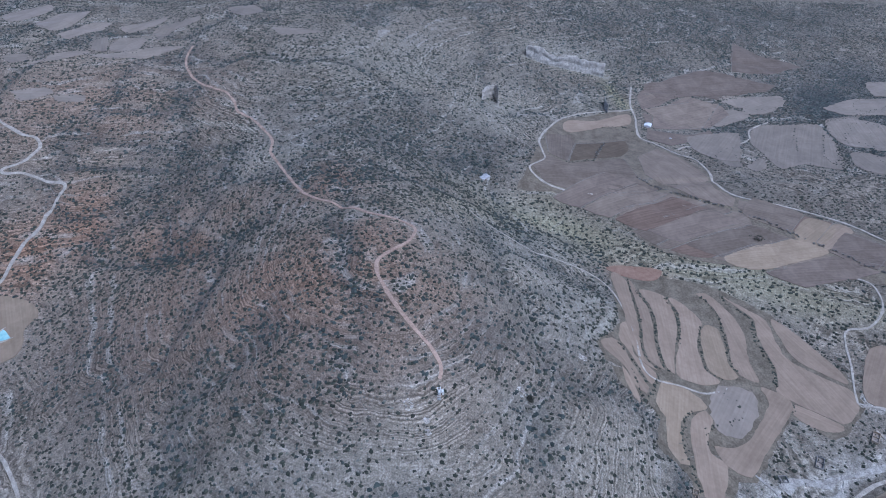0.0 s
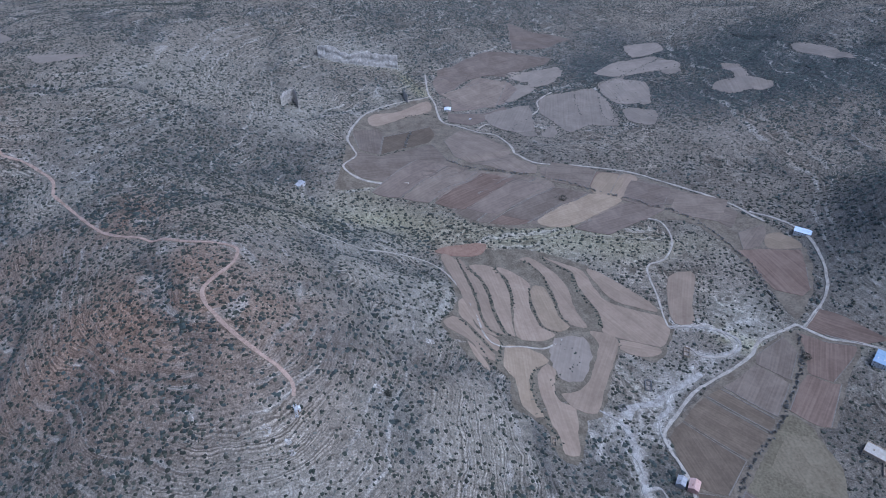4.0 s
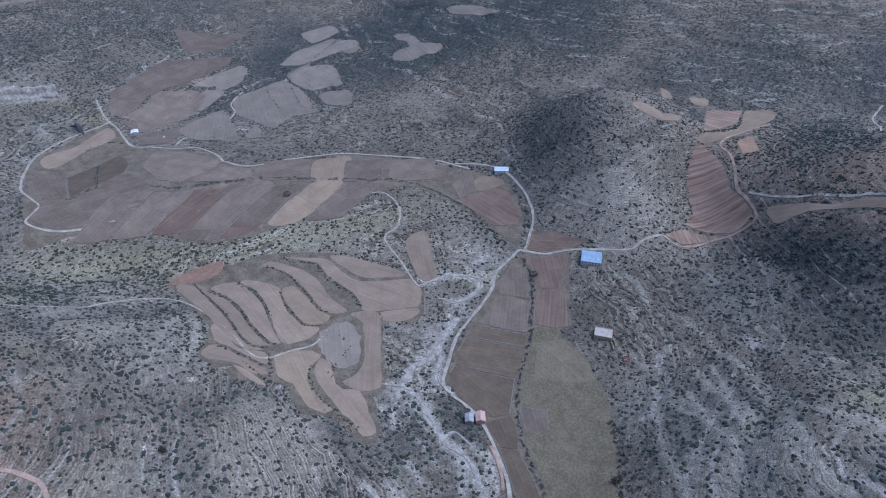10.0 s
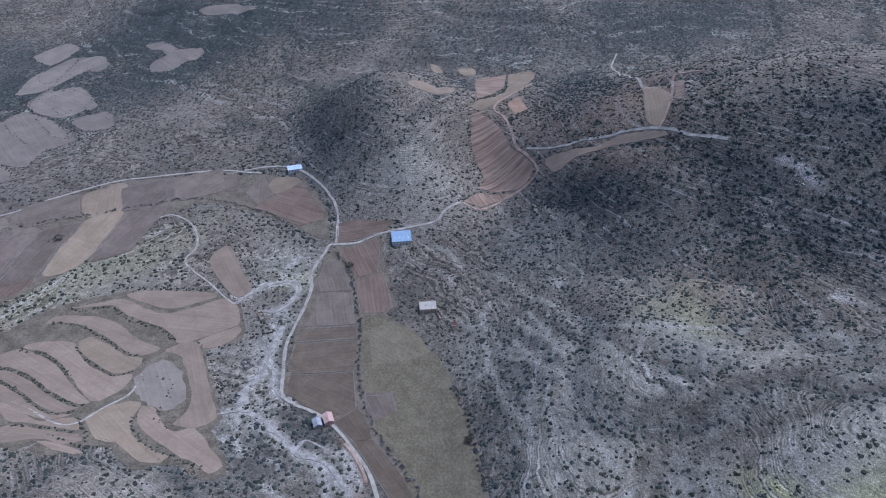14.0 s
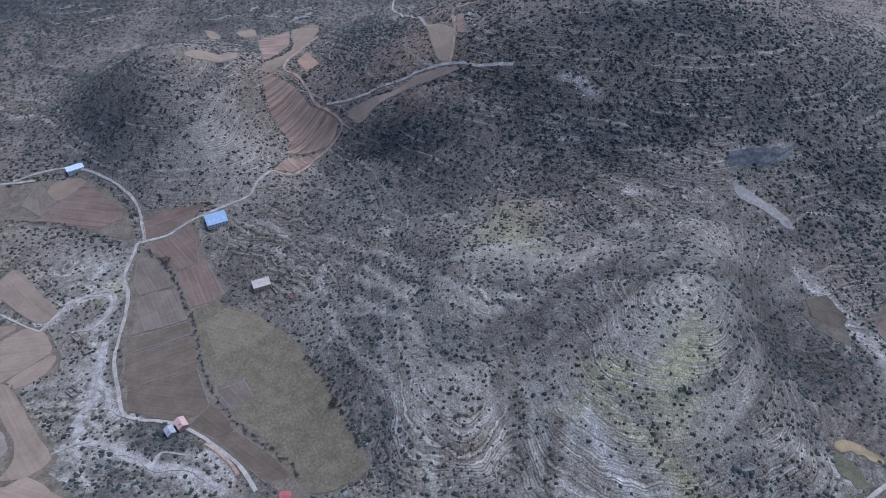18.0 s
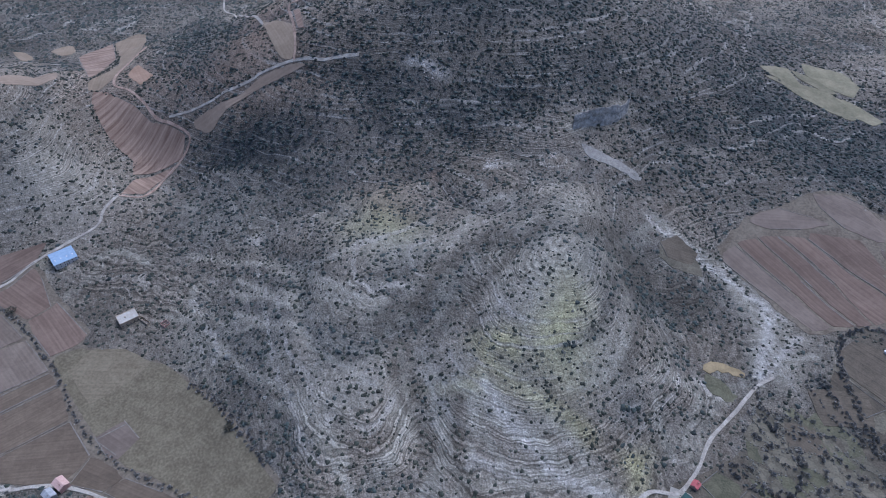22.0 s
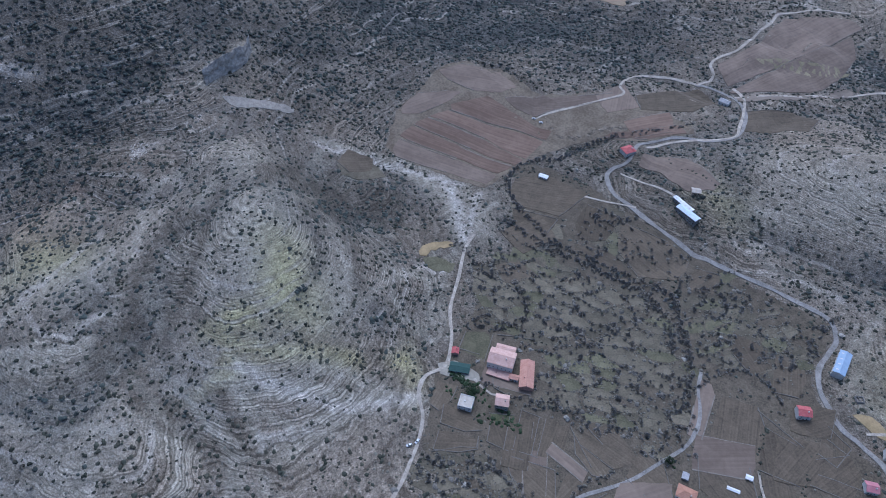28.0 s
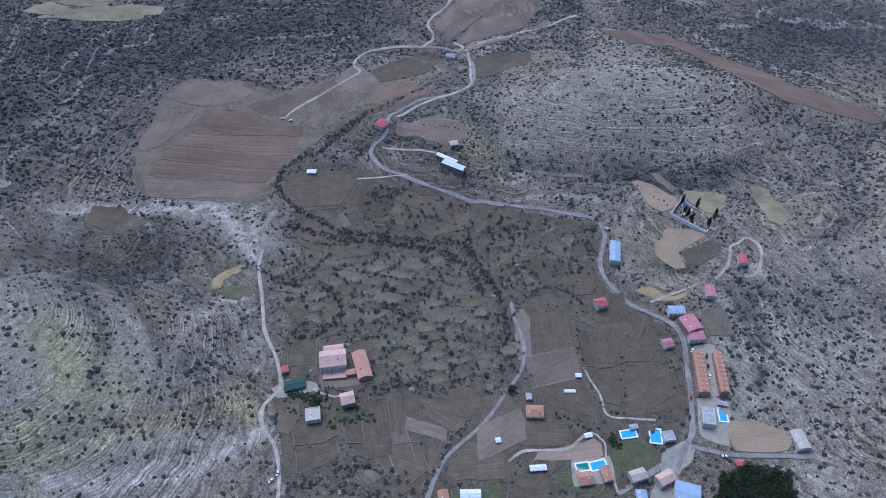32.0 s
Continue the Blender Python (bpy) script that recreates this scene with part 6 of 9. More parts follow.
field("garden", [(41.0, -254.1), (24.3, -259.3), (7.2, -242.3), (21.9, -230.7), (39.9, -232.9)])
field("garden", [(71.0, -205.7), (56.2, -212.9), (59.5, -182.4), (65.6, -182.5)])
field("garden", [(84.8, -164.2), (68.5, -179.3), (65.6, -159.3), (81.0, -154.0)])
field("garden", [(260.7, -359.6), (246.1, -400.9), (216.5, -388.3), (228.5, -353.4)])
field("garden", [(237.2, -323.5), (227.0, -343.0), (199.7, -341.0), (217.1, -315.0)])
field("brown2", [(308.8, -584.7), (295.8, -621.8), (258.0, -597.0), (281.9, -567.2)])
field("red", [(258.7, -564.4), (228.4, -606.5), (204.7, -576.2), (234.7, -549.8)])
field("paved", [(-109.1, -344.8), (-124.0, -347.8), (-140.0, -307.1), (-124.7, -301.3), (-115.3, -300.8)])
field("paved", [(-93.7, -249.0), (-107.8, -261.6), (-116.5, -259.2), (-114.5, -247.8), (-105.7, -235.1), (-103.0, -216.3), (-87.7, -211.3), (-93.3, -231.8)])
field("paved", [(-115.4, -298.9), (-128.0, -302.2), (-138.7, -296.3), (-138.8, -265.2), (-119.3, -266.7)])
field("paved", [(-31.5, -221.9), (-56.8, -233.2), (-63.7, -216.2), (-36.1, -203.1)])
field("paved", [(201.2, -209.1), (193.4, -221.3), (172.3, -224.7), (164.9, -220.8), (179.0, -211.4), (193.6, -203.8)])
field("pale", [(-689.0, 979.7), (-658.2, 988.9), (-636.4, 977.5), (-661.7, 959.9)])
field("pale", [(-641.5, 1066.0), (-613.9, 1108.3), (-572.1, 1123.6), (-582.0, 1097.5), (-618.7, 1053.9)])
field("pale", [(-555.9, 1105.3), (-518.7, 1134.3), (-490.1, 1165.2), (-494.3, 1121.4), (-533.2, 1093.1)])
field("pale", [(-579.6, 1047.8), (-560.5, 1072.5), (-539.8, 1017.6), (-560.6, 1014.0)])
field("pale", [(-406.4, 1223.4), (-369.2, 1241.1), (-321.5, 1177.3), (-356.9, 1157.1)])
field("pale", [(490.3, 899.1), (481.2, 857.6), (457.1, 835.2), (447.4, 853.4)])
field("pale", [(623.6, 977.5), (631.8, 953.8), (595.0, 876.7), (588.7, 900.9)])
field("brown2", [(590.1, 1336.1), (630.4, 1290.9), (712.9, 1269.4), (625.9, 1214.8), (549.1, 1212.2)])
field("pale", [(1002.5, 949.3), (1022.0, 891.3), (1009.9, 808.9), (990.8, 847.4), (985.9, 916.9)])
field("olive", [(204.9, -762.4), (167.9, -795.2), (112.8, -827.2), (122.4, -797.4), (183.0, -765.8)])
field("olive", [(657.8, -533.4), (635.0, -558.1), (592.7, -581.7), (566.1, -610.6), (564.1, -595.6), (611.0, -555.7)])
field("olive", [(663.3, -574.0), (641.2, -596.0), (611.0, -607.9), (616.2, -593.4), (646.6, -572.7)])
field("parcel", [(415.1, -292.6), (432.7, -306.6), (432.2, -322.1), (419.3, -330.2), (403.3, -333.6), (390.1, -328.6), (401.8, -310.5)])
field("parcel", [(278.0, -395.5), (246.0, -398.1), (224.3, -404.2), (209.4, -391.5), (227.2, -377.5), (253.5, -379.3)])
field("parcel_green", [(290.0, -279.6), (281.7, -292.7), (264.2, -298.3), (262.4, -287.4), (276.6, -277.9)])
field("parcel_green", [(235.8, -341.8), (239.9, -362.9), (202.8, -367.3), (186.0, -353.5), (213.3, -329.9)])
field("brown2", [(105.2, -197.8), (90.9, -209.2), (72.3, -182.4), (83.1, -170.5)])
field("garden", [(84.0, -250.0), (66.8, -259.6), (39.1, -250.3), (49.4, -232.3), (77.3, -231.7)])
field("tan", [(-37.6, -516.2), (-45.3, -519.3), (-59.2, -515.6), (-76.2, -507.1), (-83.2, -498.7), (-79.9, -486.8), (-71.4, -482.5), (-59.6, -487.2), (-53.2, -497.6), (-45.7, -508.1)])
field("olive", [(-53.2, -527.0), (-62.4, -525.1), (-81.5, -513.2), (-78.5, -510.4), (-63.7, -518.8)])
field("olive", [(-85.6, -514.4), (-103.5, -513.5), (-126.0, -510.4), (-125.2, -494.3), (-117.6, -480.6), (-107.7, -483.8), (-96.7, -494.5)])
field("tan", [(-78.3, -463.9), (-107.5, -459.4), (-110.2, -456.1), (-101.6, -448.8), (-90.5, -436.4), (-96.6, -420.5), (-89.4, -417.6), (-78.9, -424.2), (-69.3, -433.6), (-68.8, -442.0), (-74.6, -452.7)])
field("parcel", [(-92.5, -435.5), (-105.0, -446.6), (-116.9, -453.0), (-123.5, -444.6), (-119.7, -435.4), (-104.8, -421.7), (-98.8, -421.4)])
field("olive", [(-145.1, -525.6), (-155.2, -528.3), (-164.3, -521.1), (-170.3, -500.2), (-177.8, -485.8), (-170.1, -473.6), (-160.2, -478.6), (-154.3, -495.1), (-154.0, -513.7)])
field("ochre", [(-58.7, -389.3), (-69.9, -395.9), (-82.0, -390.8), (-91.4, -389.8), (-103.0, -400.4), (-100.4, -392.3), (-91.8, -385.1), (-80.7, -382.1), (-68.7, -385.6)])
field("parcel", [(-113.7, -377.1), (-122.1, -384.5), (-132.4, -377.7), (-138.4, -367.6), (-137.2, -362.0), (-118.6, -354.1), (-113.7, -362.8)])
field("garden", [(163.6, -233.0), (137.8, -243.3), (132.6, -236.3), (137.8, -226.8), (154.9, -223.9)])
field("parcel_green", [(205.3, -249.1), (189.8, -260.7), (178.0, -238.4), (196.0, -231.1)])
field("meadow2", [(313.8, 195.8), (326.4, 173.9), (334.5, 151.9), (317.5, 128.2), (288.1, 101.9), (261.6, 83.0), (250.8, 123.3), (283.5, 163.3)])
field("brown2", [(332.2, 220.4), (343.2, 198.9), (323.8, 185.7), (314.2, 200.4)])
field("meadow2", [(410.1, 257.8), (430.6, 243.0), (425.3, 212.1), (404.7, 187.4), (388.1, 203.6), (370.0, 233.1)])
field("grey", [(191.4, 585.5), (206.7, 576.3), (203.2, 522.6), (198.6, 489.2), (192.3, 459.5), (191.4, 436.3), (200.9, 425.4), (186.8, 431.1), (182.2, 449.2), (184.5, 478.4), (188.8, 522.5)])
field("grey", [(210.5, 578.4), (215.1, 559.6), (218.7, 527.7), (217.0, 500.0), (210.8, 471.7), (207.2, 438.3), (209.7, 428.9), (195.4, 437.4), (196.5, 462.0), (202.9, 491.3), (207.4, 525.9)])
field("grey", [(219.3, 561.5), (245.1, 555.3), (248.1, 526.0), (243.5, 500.2), (234.1, 474.0), (225.2, 450.7), (218.9, 427.7), (213.8, 429.5), (212.0, 441.1), (215.7, 474.7), (221.8, 503.1), (223.7, 530.7)])
field("grey", [(249.7, 553.5), (265.6, 540.9), (275.0, 517.7), (268.3, 501.2), (258.6, 479.3), (254.7, 456.8), (255.5, 441.0), (265.4, 429.1), (246.3, 421.1), (230.5, 422.6), (220.9, 426.9), (228.4, 452.7), (237.7, 474.7), (248.4, 502.6), (252.9, 529.4)])
field("tan", [(271.8, 505.5), (281.5, 512.5), (289.2, 506.9), (287.3, 479.5), (282.7, 453.6), (286.6, 438.7), (271.8, 433.2), (259.1, 442.2), (259.6, 458.8), (263.6, 481.4)])
field("grey", [(283.4, 563.7), (295.3, 564.1), (307.5, 546.5), (314.4, 526.8), (316.0, 500.7), (307.5, 467.5), (305.1, 434.2), (289.5, 442.8), (287.1, 456.8), (292.8, 480.8), (296.7, 504.3), (298.0, 535.5), (290.7, 554.5)])
field("grey", [(313.2, 560.9), (334.8, 538.6), (347.6, 522.6), (346.2, 488.2), (351.3, 463.8), (390.2, 431.6), (394.0, 421.5), (390.0, 407.8), (370.2, 388.9), (356.7, 393.9), (318.2, 422.0), (324.5, 431.9), (329.9, 454.5), (329.5, 474.5), (330.0, 500.7), (334.6, 524.8), (323.5, 543.8)])
field("grey", [(353.6, 526.1), (371.4, 504.9), (393.6, 454.8), (393.0, 437.4), (373.6, 451.1), (355.9, 469.6), (352.6, 496.6)])
field("grey", [(305.0, 428.1), (328.0, 410.7), (301.7, 376.0), (278.6, 350.5), (254.6, 323.7), (234.9, 333.0), (232.4, 350.7), (248.8, 351.1), (267.8, 362.7), (288.1, 386.0), (304.5, 408.5)])
field("grey", [(330.4, 408.9), (363.8, 385.6), (350.7, 378.1), (332.7, 384.4), (323.7, 396.3)])
field("tan", [(202.6, 412.9), (220.5, 412.2), (236.1, 401.2), (239.8, 392.2), (218.7, 380.4), (207.0, 367.6), (202.0, 347.2), (201.5, 324.8), (193.0, 325.1), (188.3, 340.2), (190.1, 356.0), (193.2, 369.5), (187.5, 383.2)])
field("grey", [(222.6, 378.7), (236.7, 387.9), (240.3, 379.2), (230.4, 360.9), (225.6, 341.4), (236.2, 330.5), (223.1, 300.3), (213.7, 282.5), (201.5, 285.6), (205.7, 302.6), (205.8, 322.5), (211.0, 346.9), (214.1, 364.3)])
field("grey", [(145.7, 434.8), (160.3, 449.2), (170.3, 442.2), (174.1, 423.1), (180.9, 405.4), (184.5, 397.2), (180.2, 389.9), (170.4, 396.7), (164.4, 414.8), (153.2, 423.7)])
field("grey", [(178.7, 481.5), (187.5, 488.1), (183.9, 463.6), (181.2, 436.6), (197.9, 420.3), (188.3, 403.7), (180.4, 424.6), (172.8, 443.8), (168.6, 455.1)])
field("grey", [(162.0, 412.2), (169.2, 399.2), (172.6, 386.5), (172.9, 378.2), (167.9, 383.3), (162.3, 396.3)])
field("redsoil", [(187.6, 596.4), (208.6, 605.5), (236.7, 605.4), (255.7, 599.9), (241.9, 581.6), (223.6, 580.3), (202.3, 584.9)])
field("pale", [(266.2, 425.1), (294.5, 420.2), (290.3, 396.0), (262.0, 363.9), (241.9, 366.2), (240.7, 388.8), (249.5, 410.2)])
field("brown2", [(143.1, 733.6), (177.4, 714.4), (260.2, 766.5), (222.6, 789.4)], 0.62)
field("brown", [(180.0, 713.7), (211.8, 695.7), (296.3, 741.9), (261.9, 763.4)], 0.66)
field("red", [(217.9, 693.4), (252.9, 670.2), (340.6, 712.7), (301.8, 736.8)], 0.70)
field("brown2", [(256.2, 670.9), (288.9, 650.8), (378.4, 688.5), (342.1, 709.4)], 0.74)
field("brown", [(295.1, 647.8), (332.1, 625.0), (422.5, 655.5), (383.7, 682.7)], 0.62)
field("tan", [(334.7, 623.8), (368.6, 602.7), (461.0, 629.6), (424.7, 653.4)], 0.66)
field("brown2", [(374.8, 598.9), (412.7, 574.6), (508.1, 598.3), (466.9, 624.6)], 0.70)
field("brown", [(381.5, 703.3), (427.9, 667.0), (463.5, 709.3), (412.0, 742.5)], 0.74)
field("tan", [(430.7, 658.9), (457.5, 641.7), (493.9, 681.6), (465.6, 699.5)], 0.62)
field("brown2", [(463.1, 631.1), (506.7, 602.8), (546.7, 642.2), (499.9, 670.6)], 0.66)
field("brown", [(513.0, 593.1), (560.8, 556.3), (602.2, 592.3), (553.3, 632.2)], 0.70)
field("brown2", [(359.8, 1129.4), (479.7, 1180.2), (576.7, 1184.6), (526.7, 1121.7), (441.3, 1104.8), (378.1, 1082.9)], 0.74)
field("brown", [(343.4, 1050.5), (430.0, 1082.8), (485.0, 1083.5), (424.9, 991.5), (370.3, 1003.7)], 0.62)
field("pale", [(546.0, 1120.6), (616.0, 1112.5), (568.0, 1064.7), (520.3, 1055.0)], 0.66)
field("pale", [(648.0, 1028.0), (693.7, 1040.1), (731.5, 997.7), (694.3, 923.0), (644.7, 935.1), (635.8, 976.6)], 0.70)
field("pale", [(636.1, 914.7), (679.7, 882.6), (647.0, 838.2), (618.8, 866.0)], 0.74)
field("pale", [(671.3, 1082.1), (748.2, 1117.0), (830.9, 1069.5), (824.9, 1024.5), (763.9, 1040.4), (700.0, 1049.0)], 0.62)
field("pale", [(802.3, 1193.8), (870.1, 1180.1), (852.5, 1126.4), (783.0, 1124.8)], 0.66)
field("pale", [(395.8, 964.3), (486.5, 986.0), (445.1, 875.5), (408.3, 881.8), (387.9, 918.6)], 0.70)
field("garden", [(-26.3, -335.9), (-50.9, -352.0), (-61.6, -317.1), (-37.6, -301.8)], 0.74)
field("brown2", [(19.3, -296.3), (-16.7, -317.8), (-26.6, -291.7), (8.0, -270.1)], 0.62)
field("garden", [(-23.2, -371.9), (-48.9, -384.6), (-54.9, -361.1), (-31.1, -347.3)], 0.66)
field("brown2", [(40.1, -227.1), (12.6, -250.7), (3.5, -228.1), (33.2, -201.3)], 0.70)
field("garden", [(129.7, -213.6), (113.8, -222.7), (92.8, -187.8), (109.4, -177.8)], 0.74)
field("brown2", [(93.6, -217.9), (61.3, -217.7), (59.6, -208.7), (91.8, -208.7)], 0.62)


# ---- shrubs and trees in masses ----
def clump_forms(count, rings, sides, seed, ragged=0.3, squash=0.8):
    """Low ragged domes: lists of points and faces."""
    rng, forms = np.random.RandomState(seed), []
    for _ in range(count):
        v, f = [(0, 0, squash * (1 + ragged * (rng.rand() - 0.5)))], []
        for r in range(1, rings + 1):
            a = r / rings * math.pi * 0.56
            for s in range(sides):
                b = 2 * math.pi * (s + 0.5 * (r % 2)) / sides
                k = 1 + ragged * 2 * (rng.rand() - 0.5)
                v.append((math.sin(a) * math.cos(b) * k, math.sin(a) * math.sin(b) * k, squash * math.cos(a) * k))
        for s in range(sides):
            f.append((0, 1 + s, 1 + (s + 1) % sides))
        for r in range(rings - 1):
            o, q = 1 + r * sides, 1 + (r + 1) * sides
            for s in range(sides):
                t = (s + 1) % sides
                f += [(o + s, q + s, q + t), (o + s, q + t, o + t)]
        forms.append((np.array(v), np.array(f)))
    return forms


def twig_forms(count, blades, seed):
    """Leafless crowns: upright fans of thin blades round short stems."""
    rng, forms = np.random.RandomState(seed), []
    for _ in range(count):
        v, f = [], []
        for b in range(blades):
            a, lean = rng.rand() * 2 * math.pi, rng.rand() ** 0.6 * 1.15
            out = np.array([math.cos(a) * math.sin(lean), math.sin(a) * math.sin(lean), math.cos(lean)])
            side = np.cross(out, rng.randn(3))
            side /= np.linalg.norm(side)
            start, end = out * (0.15 + 0.35 * rng.rand()), out * (0.75 + 0.35 * rng.rand()) * np.array([1, 1, 1.25])
            wide = 0.05 + 0.09 * rng.rand()
            i = len(v)
            v += [start, end - side * wide, end + side * wide * 0.8 + (0, 0, 0.1)]
            f.append((i, i + 1, i + 2))
        forms.append((np.array(v), np.array(f)))
    return forms


def scatter(name, mat, forms, x, y, radius, high, seed, label, category, sink=0.15):
    """One mass of many plants, each turned and sized on its own."""
    rng = np.random.RandomState(seed)
    vs, fs, base = [], [], 0
    which = rng.randint(0, len(forms), len(x))
    for k, (v, f) in enumerate(forms):
        pick = which == k
        n = int(pick.sum())
        if not n:
            continue
        a = rng.rand(n) * 2 * math.pi
        r, h = radius[pick], high[pick]
        c, s = np.cos(a)[:, None], np.sin(a)[:, None]
        px = (v[:, 0] * c - v[:, 1] * s) * r[:, None] + x[pick][:, None]
        py = (v[:, 0] * s + v[:, 1] * c) * r[:, None] + y[pick][:, None]
        pz = v[:, 2] * h[:, None] + (land(x[pick], y[pick]) - sink * h)[:, None]
        vs.append(np.stack([px, py, pz], -1).reshape(-1, 3))
        fs.append((f[None] + (base + np.arange(n) * len(v))[:, None, None]).reshape(-1, 3))
        base += n * len(v)
    ob = new(name, quick_mesh(name, np.concatenate(vs), np.concatenate(fs), mat))
    return tagged(ob, label, category, kind="stuff")


